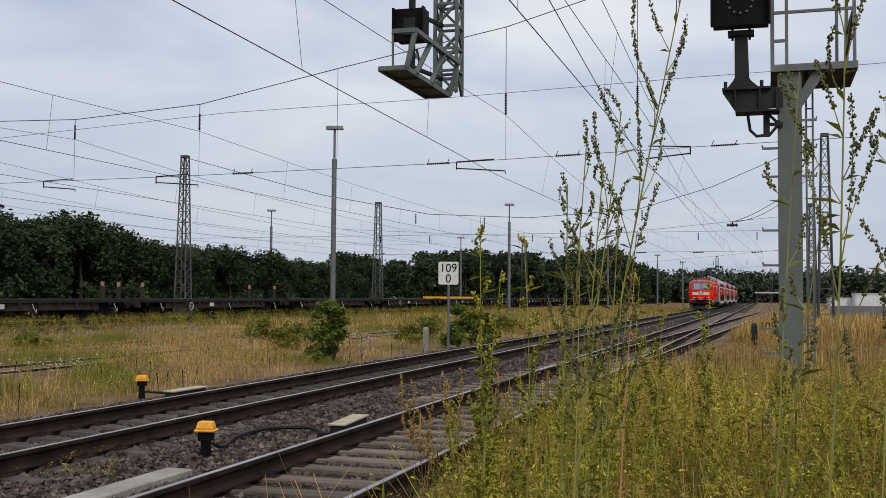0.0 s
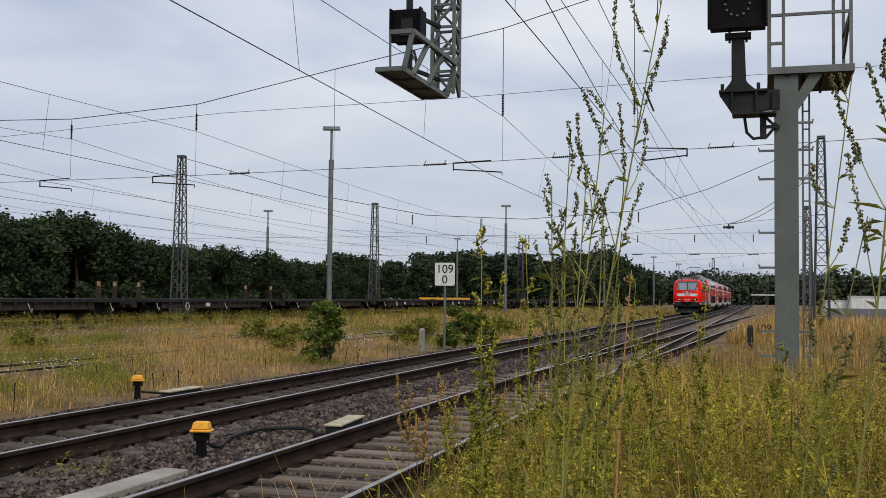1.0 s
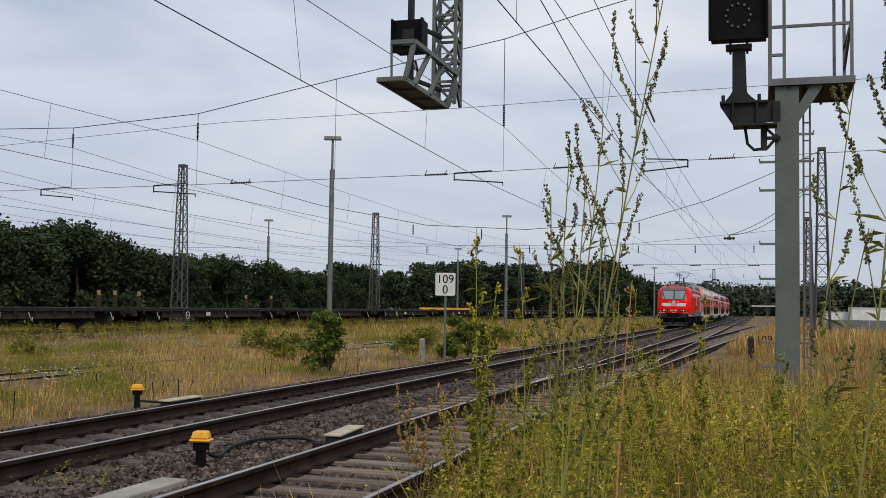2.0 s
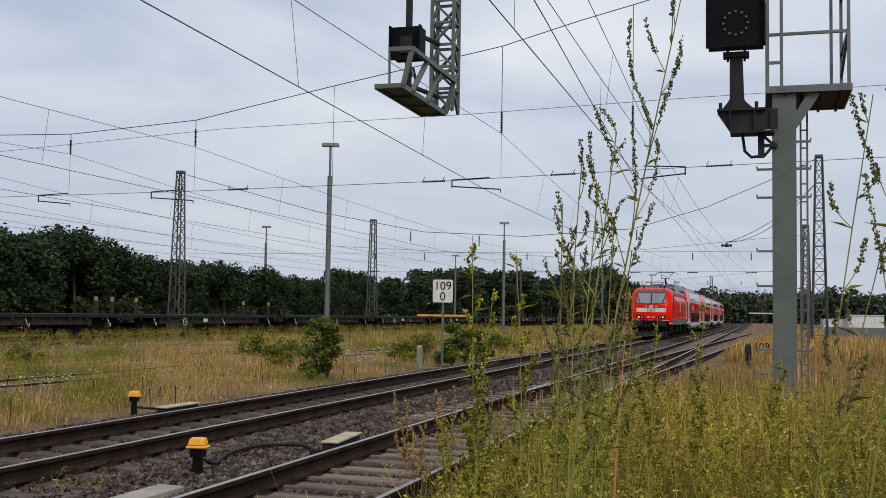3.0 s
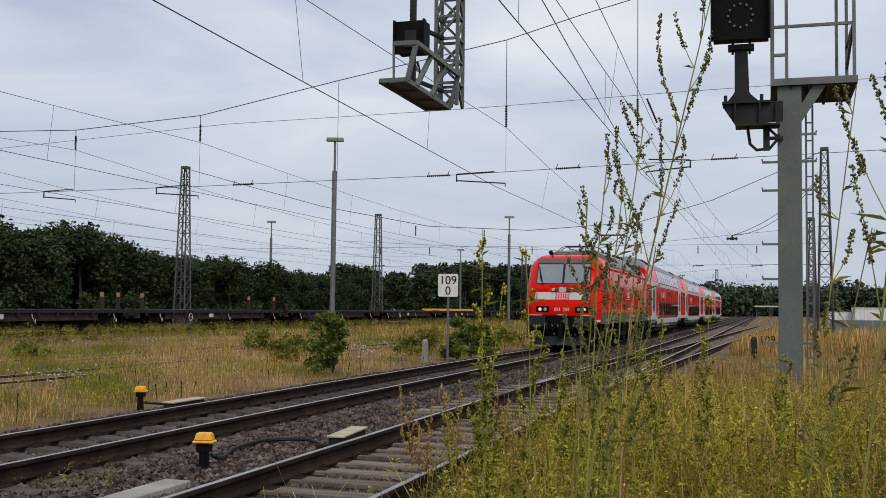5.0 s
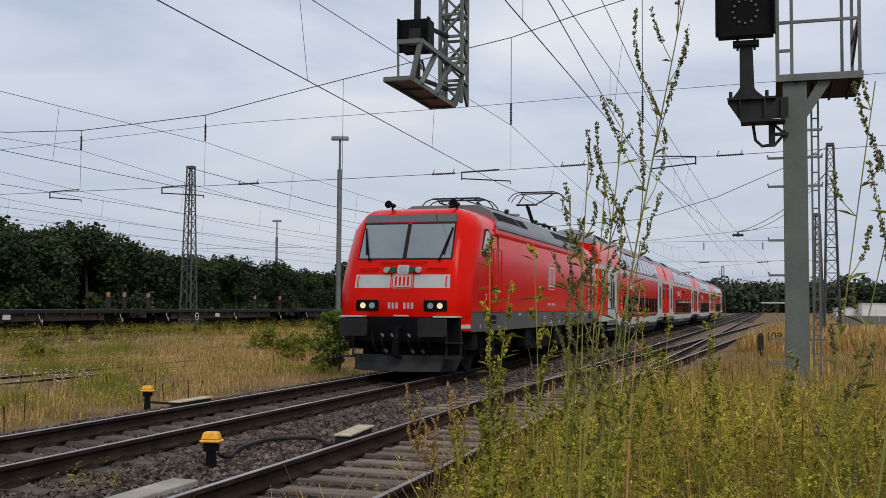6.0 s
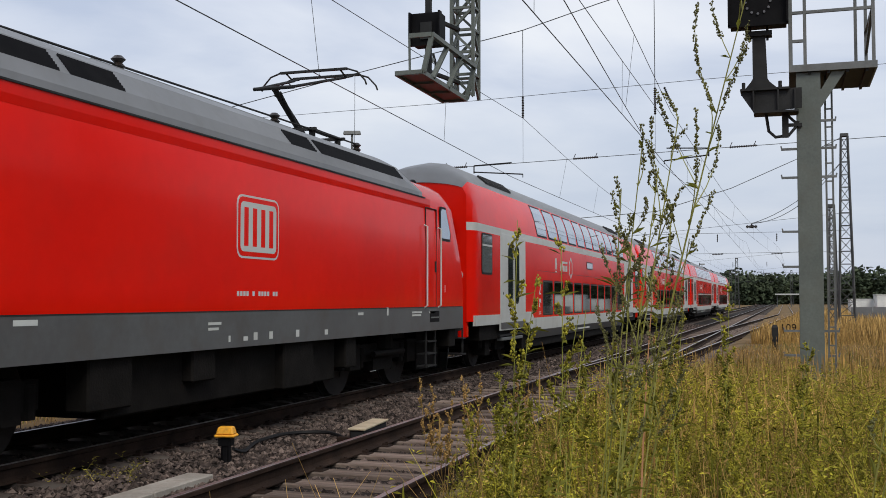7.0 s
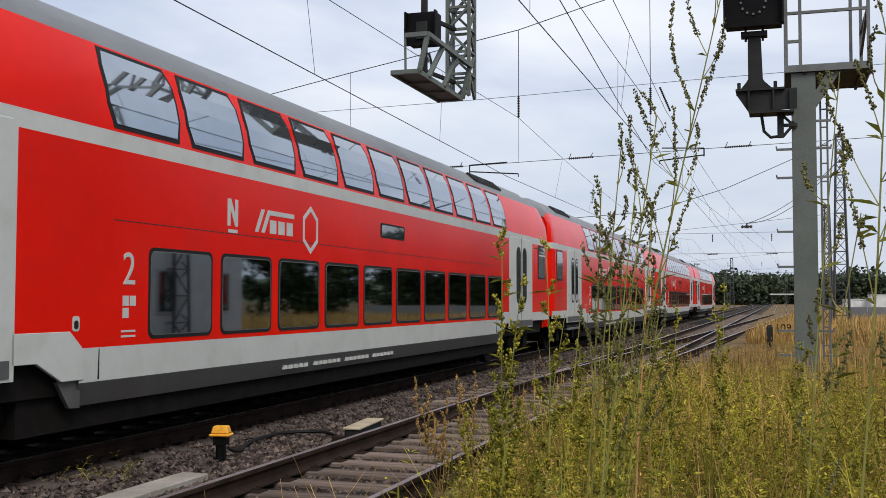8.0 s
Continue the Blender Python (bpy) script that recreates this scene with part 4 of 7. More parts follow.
                b = side_plate(Build(), rounded(c - 0.22, c + 0.22, 1.40, 2.80, 0.2, 5), 1.389, 0.018, 0.02, s)
                part("door_window", b, "rubber", door)
                b = side_plate(Build(), rounded(c - 0.18, c + 0.18, 1.45, 2.75, 0.17, 5), 1.389, 0.022, 0.02, s)
                part("pane", b, "glass", door)
        # ticket-zone signs and class figure as plain marks
        text_part("class_figure", "2", 0.46, side_letters(s, 1.392, 6.47, 1.78), "lightgrey", coach)
        b = Build()
        for u0, z0, w, h in ((6.37, 1.43, 0.1, 0.1), (6.49, 1.43, 0.1, 0.1), (6.37, 1.31, 0.1, 0.1), (6.35, 1.17, 0.24, 0.02), (6.35, 1.12, 0.24, 0.02)):
            side_plate(b, [(u0, z0), (u0 + w, z0), (u0 + w, z0 + h), (u0, z0 + h)], 1.389, 0.004, 0.01, s)
        part("pictogram_marks", b, "lightgrey", coach)
        b = Build()
        for u0 in (8.42, 8.60):
            side_plate(b, [(u0, 2.36), (u0 + 0.07, 2.36), (u0 + 0.07, 2.68), (u0, 2.68)], 1.389, 0.004, 0.01, s)
        side_plate(b, [(8.42, 2.68), (8.5, 2.68), (8.67, 2.36), (8.6, 2.36)], 1.389, 0.005, 0.01, s)
        side_plate(b, [(8.44, 2.28), (8.66, 2.28), (8.66, 2.32), (8.44, 2.32)], 1.389, 0.004, 0.01, s)
        part("transit_mark", b, "lightgrey", coach, "pale transit mark of plain bars")
        b = Build()
        for d in (0, 0.17):
            side_plate(b, [(9.1 + d, 2.33), (9.19 + d, 2.33), (9.36 + d, 2.62), (9.27 + d, 2.62)], 1.389, 0.004, 0.01, s)
        side_plate(b, [(9.44, 2.56), (10.2, 2.56), (10.2, 2.62), (9.48, 2.62)], 1.389, 0.005, 0.01, s)
        for k in range(3):
            side_plate(b, [(9.5 + k * 0.24, 2.33), (9.68 + k * 0.24, 2.33), (9.68 + k * 0.24, 2.5), (9.5 + k * 0.24, 2.5)], 1.389, 0.004, 0.01, s)
        part("transit_mark", b, "lightgrey", coach, "pale transit mark of plain bars")
        b = Build()
        hexa = [(10.72 + 0.28 * math.sin(k * math.pi / 3), 2.45 + 0.33 * math.cos(k * math.pi / 3)) for k in range(6)]
        inner = [(10.72 + (u - 10.72) * 0.78, 2.45 + (z - 2.45) * 0.78) for u, z in hexa]
        n = 6
        b.add([(s * 1.394, u, z) for u, z in hexa + inner] + [(s * 1.384, u, z) for u, z in hexa + inner],
              [(i, (i + 1) % n, n + (i + 1) % n, n + i) for i in range(n)] + [(i, (i + 1) % n, 2 * n + (i + 1) % n, 2 * n + i) for i in range(n)]
              + [(n + i, n + (i + 1) % n, 3 * n + (i + 1) % n, 3 * n + i) for i in range(n)])
        part("transit_mark", b, "lightgrey", coach, "pale hexagon transit mark")
        b = side_plate(Build(), rounded(13.4, 14.55, 2.50, 2.74, 0.05), 1.389, 0.006, 0.01, s)
        dp = part("side_display", b, "rubber", coach)
        b = side_plate(Build(), rounded(13.45, 14.5, 2.53, 2.71, 0.03), 1.389, 0.010, 0.01, s)
        part("pane", b, "glass", dp)
        b = Build()
        for k in range(26):
            u0 = 10.0 + k * 0.16
            if k % 7 != 5:
                b.box(min(s * 1.33, s * 1.362), max(s * 1.33, s * 1.362), u0, u0 + 0.1, 0.58, 0.63)
        tagged(part("stencil_mark", b, "lightgrey", coach), kind="stuff")
        b = Build()
        b.box(min(s * 1.0, s * 1.36), max(s * 1.0, s * 1.36), 2.5, 4.7, 0.66, 0.70)
        part("door_step", b, "dark", coach)
        part("step_edge", Build().box(min(s * 1.24, s * 1.38), max(s * 1.24, s * 1.38), 2.62, 4.58, 0.56, 0.63), "steel", coach, bevel=0.01)
    for u0 in (2.6, 20.4):
        for s in (-1, 1):
            b = Build()
            # vent grid lying on the slope of the roof: two long bars and its slats in one frame
            for x, z in ((1.0, 4.19), (0.8, 4.36)):
                b.bar((s * x, u0, z), (s * x, u0 + 2.2, z), 0.05)
            for k in range(15):
                b.bar((s * 1.01, u0 + k * 0.155, 4.185), (s * 0.79, u0 + k * 0.155, 4.37), 0.06)
            part("roof_vent", b, "dark", coach)
    sets = bogie(coach, 3.4, 2.5, 0.46) + bogie(coach, L - 3.4, 2.5, 0.46)
    return coach, sets


# ---- masts, signals and overhead line ----
def lattice_mast(x, y, h, w0, w1, base, label, name="lattice_mast", panel=1.0, leg=0.09, thin=0.04):
    t = thing(name, pose(x, y, base, 0, 0, 0), label, "mast", "lattice masts")
    corners = ((-1, -1), (1, -1), (1, 1), (-1, 1))
    for cx, cy in corners:
        b = Build()
        b.bar((cx * w0 / 2, cy * w0 / 2, 0), (cx * w1 / 2, cy * w1 / 2, h), leg)
        part("leg", b, "lattice", t)
    b = Build()
    n = max(4, int(h / panel))
    for k in range(n):
        za, zb = h * k / n, h * (k + 1) / n
        wa, wb = w0 + (w1 - w0) * k / n, w0 + (w1 - w0) * (k + 1) / n
        for i in range(4):
            p, q = corners[i], corners[(i + 1) % 4]
            if k % 2:
                p, q = q, p
            b.bar((p[0] * wa / 2, p[1] * wa / 2, za), (q[0] * wb / 2, q[1] * wb / 2, zb), thin)
            b.bar((p[0] * wb / 2, p[1] * wb / 2, zb), (q[0] * wb / 2, q[1] * wb / 2, zb), thin)
    tagged(part("bracing", b, "lattice", t), kind="stuff")
    b = Build()
    b.box(-w0 * 0.8, w0 * 0.8, -w0 * 0.8, w0 * 0.8, -0.6, 0.05)
    part("footing", b, "concrete", t)
    b = Build()
    b.box(-w1 * 0.62, w1 * 0.62, -w1 * 0.62, w1 * 0.62, h, h + 0.18)
    part("cap", b, "lattice", t)
    return t


def yard_lamp(x, y, h, base, label):
    t = thing("lamp_mast", pose(x, y, base, 0, 0, 17), label, "lamp mast", "yard lamp masts")
    b = Build()
    b.rod((0, 0, -0.3), (0, 0, h * 0.84), 0.17, 12, 0.15)
    b.rod((0, 0, h * 0.84), (0, 0, h - 0.1), 0.075, 10)
    part("pole", b, "steel", t, smooth=True)
    b = Build()
    b.box(-0.55, 0.55, -0.2, 0.2, h - 0.1, h + 0.1, taper=0.04)
    hd = part("lamp_head", b, "steel", t, "flat twin floodlight head")
    b = Build()
    for s in (-0.3, 0.3):
        b.box(s - 0.2, s + 0.2, -0.15, 0.15, h - 0.13, h - 0.1)
    part("lamp_glass", b, "lens", hd)
    return t


G = GROUND_LEFT
lattice_mast(-41.0, 69.0, 12.0, 0.95, 0.42, G, "tall grey lattice mast behind the flat wagons", panel=0.8)
lattice_mast(-41.0, 110.0, 12.1, 1.0, 0.5, G, "tall grey lattice mast behind the flat wagons", panel=0.9)
lattice_mast(-43.5, 196.0, 12.4, 1.2, 0.7, G, "distant grey lattice mast before the trees", panel=1.6)
lattice_mast(3.75, 71.5, 12.2, 0.95, 0.4, -0.3, "tall grey lattice mast beside the tracks", panel=0.8)
lattice_mast(4.9, 118.0, 11.6, 0.95, 0.45, -0.3, "tall grey lattice mast beside the tracks", panel=0.9)
lattice_mast(2.5, 62.0, 6.9, 0.42, 0.32, -0.3, "short grey lattice mast with a cross arm", panel=0.6, leg=0.06)
lattice_mast(7.4, 31.3, 13.5, 1.0, 0.5, -0.2, "grey lattice mast carrying the span wires", panel=0.9)
lattice_mast(-47.0, 31.3, 10.5, 1.0, 0.5, G, "grey lattice mast carrying the span wires", panel=0.9)
for x, y in ((-9.5, 230.0), (3.5, 170.0), (4.5, 240.0), (-15.0, 320.0), (2.0, 330.0)):
    lattice_mast(x, y, 10.5, 0.9, 0.45, -0.4, "distant grey lattice mast beside the line", panel=1.3)
yard_lamp(-25.7, 61.0, 12.4, G, "slim grey lamp mast with a flat twin head")
yard_lamp(-57.0, 116.0, 12.1, G, "slim grey lamp mast with a flat twin head")
yard_lamp(-27.0, 114.0, 12.1, G, "slim grey lamp mast with a flat twin head")
yard_lamp(-44.0, 154.0, 10.8, G, "slim grey lamp mast with a flat twin head")
yard_lamp(-24.0, 170.0, 12.1, G, "slim grey lamp mast with a flat twin head")
yard_lamp(-19.5, 205.0, 10.0, G, "slim grey lamp mast with a flat twin head")
yard_lamp(-15.5, 215.0, 9.0, G, "slim grey lamp mast with a flat twin head")


def insulator(b, a, c, r=0.046, n=13):
    a, c = Vector(a), Vector(c)
    b.rod(a, c, r * 0.5, 8)
    for k in range(n):
        p = a.lerp(c, (k + 0.3) / n)
        q = a.lerp(c, (k + 0.75) / n)
        b.rod(p, q, r, 10, r * 0.6)


SPAN_Y = 31.3
ROPE_R, WIRE_R = 0.0135, 0.0078


def span_wire():
    """The cross-span over all tracks: bearing rope, two guide wires, hangers and insulators."""
    t = thing("cross_span", Matrix(), "steel cross-span ropes with hanging insulators over the tracks", "overhead line", kind="structure")
    rope = [(-47.0, 10.0), (-36, 8.6), (-26.1, 7.62), (-22.96, 7.55), (-18.08, 7.86), (-13.12, 8.79), (-7.54, 9.77), (-5.2, 10.4), (7.0, 13.3)]
    b = Build().tube([(x, SPAN_Y, z) for x, z in rope], ROPE_R, 6)
    part("bearing_rope", b, "wire", t)
    b = Build().tube([(-47, SPAN_Y, 6.3), (-26.1, SPAN_Y, 7.01), (-17.1, SPAN_Y, 7.53), (-8.9, SPAN_Y, 7.68), (-2.4, SPAN_Y, 7.9), (2.56, SPAN_Y, 8.02), (7.0, SPAN_Y, 8.15)], WIRE_R, 5)
    part("upper_guide_wire", b, "wire", t)
    low = [(-47, 5.2), (-26.04, 5.39), (-18.54, 5.46), (-9.1, 5.63), (-2.03, 5.87), (3.24, 6.02), (7.0, 6.15)]
    b = Build().tube([(x, SPAN_Y, z) for x, z in low], WIRE_R * 1.2, 5)
    part("lower_guide_wire", b, "wire", t)
    lz = lambda x: float(np.interp(x, [p[0] for p in low], [p[1] for p in low]))
    rz = lambda x: float(np.interp(x, [p[0] for p in rope], [p[1] for p in rope]))
    for x, z0, z1 in ((-22.96, 7.35, 6.86), (-18.08, 7.55, 6.98), (-7.54, 7.72, 7.06), (-3.55, 7.75, 6.95)):
        b = Build()
        b.rod((x, SPAN_Y, rz(x)), (x, SPAN_Y, z0), 0.012, 5)
        b.rod((x, SPAN_Y, z1), (x, SPAN_Y, lz(x) + 0.0), 0.006, 4)
        part("hanger", b, "wire", t)
        b = Build()
        insulator(b, (x, SPAN_Y, z0), (x, SPAN_Y, z1))
        part("insulator", b, "ceramic", t)
    b = Build()
    b.rod((-13.1, SPAN_Y, rz(-13.1)), (-13.1, SPAN_Y, lz(-13.1)), 0.008, 4)
    part("hanger", b, "wire", t)
    for x in (-16.44, -9.69, -5.62, -1.07):
        b = Build()
        insulator(b, (x - 0.38, SPAN_Y, lz(x - 0.38)), (x + 0.38, SPAN_Y, lz(x + 0.38)), 0.04, 12)
        for d in (-0.35, 0.3):
            b.rod((x + d, SPAN_Y, lz(x) + 0.02), (x + d + 0.05, SPAN_Y, lz(x) + 0.14), 0.012, 5)
        part("section_insulator", b, "ceramic", t)
    for x0, x1 in ((-9.1, -7.55), (-2.03, -3.3), (-19.7, -18.1), (-24.2, -22.9)):
        b = Build()
        s = 1 if x1 > x0 else -1
        z = lz(x0)
        b.rod((x0, SPAN_Y, z + 0.02), (x0, SPAN_Y, z - 0.22), 0.022, 6)
        b.rod((x0, SPAN_Y, z - 0.18), (x1, SPAN_Y, z - 0.30), 0.02, 6)
        b.rod((x0, SPAN_Y, z + 0.02), (x0 + s * 1.2, SPAN_Y, z + 0.07), 0.018, 6)
        b.rod((x1, SPAN_Y, z - 0.30), (x1, SPAN_Y, z - 0.40), 0.014, 5)
        part("steady_arm", b, "dark", t)


span_wire()


def contact_line(x, y0, y1, low, high, label, spans, stagger=0.2, sag=1.0, droppers=8, zigzag=None, first_sag=None):
    """Contact wire, sagging messenger and droppers over one track."""
    t = thing("contact_line", Matrix(), label, "overhead line", "contact lines", "structure")
    posts = [p for p in spans if y0 <= p <= y1]
    msg, con, drop = Build(), Build(), Build()
    pts, cp = [], []
    for i, (a, c) in enumerate(zip(posts, posts[1:])):
        sg = stagger * (1 if i % 2 else -1)
        cp.append((x - sg, a, low))
        for k in range(droppers + 1):
            q = k / droppers
            y = a + (c - a) * q
            z = high - (first_sag if first_sag and i == 0 else sag) * 4 * q * (1 - q)
            pts.append((x, y, z))
            if 0 < k < droppers:
                xc = x - sg + 2 * sg * q if not zigzag else float(np.interp(y, [p[0] for p in zigzag], [p[1] for p in zigzag]))
                drop.rod((x, y, z), (xc, y, low), 0.005, 4)
    cp.append((x + stagger * (1 if len(posts) % 2 else -1), posts[-1], low))
    if zigzag:
        cp = [(px, py, low) for py, px in zigzag]
    msg.tube(pts, WIRE_R, 5)
    con.tube(cp, WIRE_R * 1.15, 5)
    part("messenger_wire", msg, "wire", t)
    part("contact_wire", con, "wire", t)
    part("dropper", drop, "wire", t)


SPANS = [-45.0, SPAN_Y, 100.0, 175.0, 250.0, 330.0]
contact_line(MAIN_X, -45, 330, 5.25, 7.05, "copper contact wire and messenger above the main track", SPANS, 0.25, 1.0, 10, first_sag=0.42,
             zigzag=[(-45.0, -6.7), (8.0, -7.08), (SPAN_Y, -7.88), (100.0, -7.3), (175.0, -7.8), (250.0, -7.3), (330.0, -7.7)])
contact_line(-18.08, -45, 330, 5.3, 6.95, "copper contact wire and messenger above an overgrown siding", SPANS, 0.2, 0.52, 10)
contact_line(-22.96, -45, 330, 5.25, 6.85, "copper contact wire and messenger above an overgrown siding", SPANS, 0.2, 0.95, 10)
contact_line(NEAR_X + 0.44, -45, 330, 5.52, 6.78, "copper contact wire and messenger above the near track", SPANS, 0.02, 0.75, 9, first_sag=0.25)
contact_line(-28.0, -45, 330, 5.2, 6.6, "copper contact wire and messenger above the wagon sidings", SPANS, 0.2, 0.9, 8)
contact_line(-33.0, -45, 330, 5.2, 6.6, "copper contact wire and messenger above the wagon sidings", SPANS, 0.2, 0.9, 8)
contact_line(-37.6, -45, 330, 5.2, 6.6, "copper contact wire and messenger above the wagon sidings", SPANS, 0.2, 0.9, 8)


def branch_wire():
    t = thing("contact_line", Matrix(), "copper contact wire curving over the diverging track", "overhead line", "contact lines", "structure")
    b, c, d = Build(), Build(), Build()
    ys = [-20.0, -5.0, 6.0, 14.0, 22.0, SPAN_Y] + list(np.arange(40.0, 190.0, 8.0))
    low = lambda y: float(np.interp(y, [-20, 14, 22, SPAN_Y, 70, 110, 190], [-1.6, -2.77, -3.10, -3.45, -1.95, -0.4, 0.4]))
    top = lambda y: (float(np.interp(y, [-20, 19, SPAN_Y, 70, 110, 190], [-2.2, -2.85, -3.1, -1.95, -0.4, 0.4])),
                     float(np.interp(y, [-20, 8, 19, SPAN_Y, 50, 70, 100, 190], [6.9, 6.95, 7.05, 7.02, 6.35, 6.3, 6.6, 6.5])))
    b.tube([(top(y)[0], y, top(y)[1]) for y in ys], WIRE_R, 5)
    c.tube([(low(y), y, 5.52) for y in ys], WIRE_R, 5)
    for y in ys[::2]:
        d.rod((top(y)[0], y, top(y)[1]), (low(y), y, 5.52), 0.005, 4)
    part("messenger_wire", b, "wire", t)
    part("contact_wire", c, "wire", t)
    part("dropper", d, "wire", t)
    b = Build()
    insulator(b, (-3.28, SPAN_Y, 7.75), (-3.0, SPAN_Y + 0.2, 7.05), 0.045, 13)
    part("insulator", b, "ceramic", t)


branch_wire()


def feeder():
    """A switch jumper with hanging loops near the right-hand mast."""
    t = thing("feeder_cable", Matrix(), "slack feeder cable looping from the mast to the contact line", "cable")
    b = Build()
    a, c = Vector((3.5, 71.3, 10.2)), Vector((-1.95, 70.5, 6.4))
    for sagm in (1.5, 0.9):
        pts = []
        for k in range(13):
            q = k / 12
            p = a.lerp(c, q)
            p.z -= sagm * 4 * q * (1 - q) * 0.6
            pts.append(p)
        b.tube(pts, 0.02, 5)
    part("cable", b, "wire", t)
    b = Build()
    insulator(b, (-2.3, 70.5, 6.2), (-1.6, 70.5, 6.2), 0.13, 4)
    b.rod((-1.95, 70.5, 6.4), (-1.95, 70.5, 6.1), 0.05, 6)
    part("insulator", b, "ceramic", t)


feeder()


def mid_span():
    t = thing("cross_span", Matrix(), "steel cross-span rope sagging between the lattice masts", "overhead line", kind="structure")
    rope = [(-41.0, 69.0, 11.6), (-30.0, 69.0, 8.6), (-22.0, 69.0, 7.1), (-15.0, 69.0, 6.75), (-7.75, 68.9, 7.2), (-3.2, 70.1, 8.66), (0.8, 71.2, 10.5), (3.7, 71.5, 11.9)]
    part("bearing_rope", Build().tube(rope, 0.022, 5), "wire", t)
    part("guide_wire", Build().tube([(-41, 69, 5.6), (3.7, 71.5, 5.9)], 0.014, 4), "wire", t)
    for x, z in ((-18.08, 6.9), (-22.96, 7.25), (-7.54, 7.25)):
        b = Build()
        insulator(b, (x, 69, z - 0.1), (x, 69, z - 0.8), 0.06, 5)
        part("insulator", b, "ceramic", t)


mid_span()


def far_span(y, x0, x1, z):
    t = thing("cross_span", Matrix(), "distant cross-span wires over the tracks", "overhead line", kind="structure")
    b = Build().tube([(x0, y, z), (x1, y, z + 0.2)], 0.02, 4)
    b.tube([(x0, y, z + 2.6), ((x0 + x1) / 2, y, z + 1.5), (x1, y, z + 3.6)], 0.02, 4)
    part("guide_wire", b, "wire", t)
    b = Build()
    for x in np.arange(x0 + 4, x1 - 1, 5.2):
        insulator(b, (x - 0.5, y, z + 0.06), (x + 0.5, y, z + 0.1), 0.07, 4)
        insulator(b, (x, y, z + 1.9), (x, y, z + 1.2), 0.07, 4)
    part("insulator", b, "ceramic", t)


far_span(100.0, -41.0, 4.9, 5.6)
far_span(175.0, -43.0, 3.5, 5.6)
far_span(250.0, -43.0, 4.5, 5.6)


def steel_truss(b, a, c, w, h, n, r=0.05, thin=0.03):
    """Box truss between two points."""
    a, c = Vector(a), Vector(c)
    d = (c - a).normalized()
    s = d.cross(Vector((0, 0, 1)))
    s = s.normalized() if s.length > 0.1 else Vector((1, 0, 0))
    u = s.cross(d).normalized()
    offs = [s * w / 2 + u * h / 2, -s * w / 2 + u * h / 2, -s * w / 2 - u * h / 2, s * w / 2 - u * h / 2]
    for o in offs:
        b.bar(a + o, c + o, r)
    for k in range(n):
        p, q = a.lerp(c, k / n), a.lerp(c, (k + 1) / n)
        for i in range(4):
            o1, o2 = offs[i], offs[(i + 1) % 4]
            if k % 2:
                o1, o2 = o2, o1
            b.bar(p + o1, q + o2, thin)
            b.bar(q + o1, q + o2, thin)


def signal_face(b_dark, x0, x1, z0, z1, y, depth):
    """Black screen with a hood."""
    b_dark.box(x0, x1, y, y + depth, z0, z1)
    b_dark.box(x0 - 0.03, x1 + 0.03, y - 0.05, y, z0 - 0.03, z0)
    b_dark.box(x0 - 0.03, x0, y - 0.10, y + 0.02, z0, z1)
    b_dark.box(x1, x1 + 0.03, y - 0.10, y + 0.02, z0, z1)


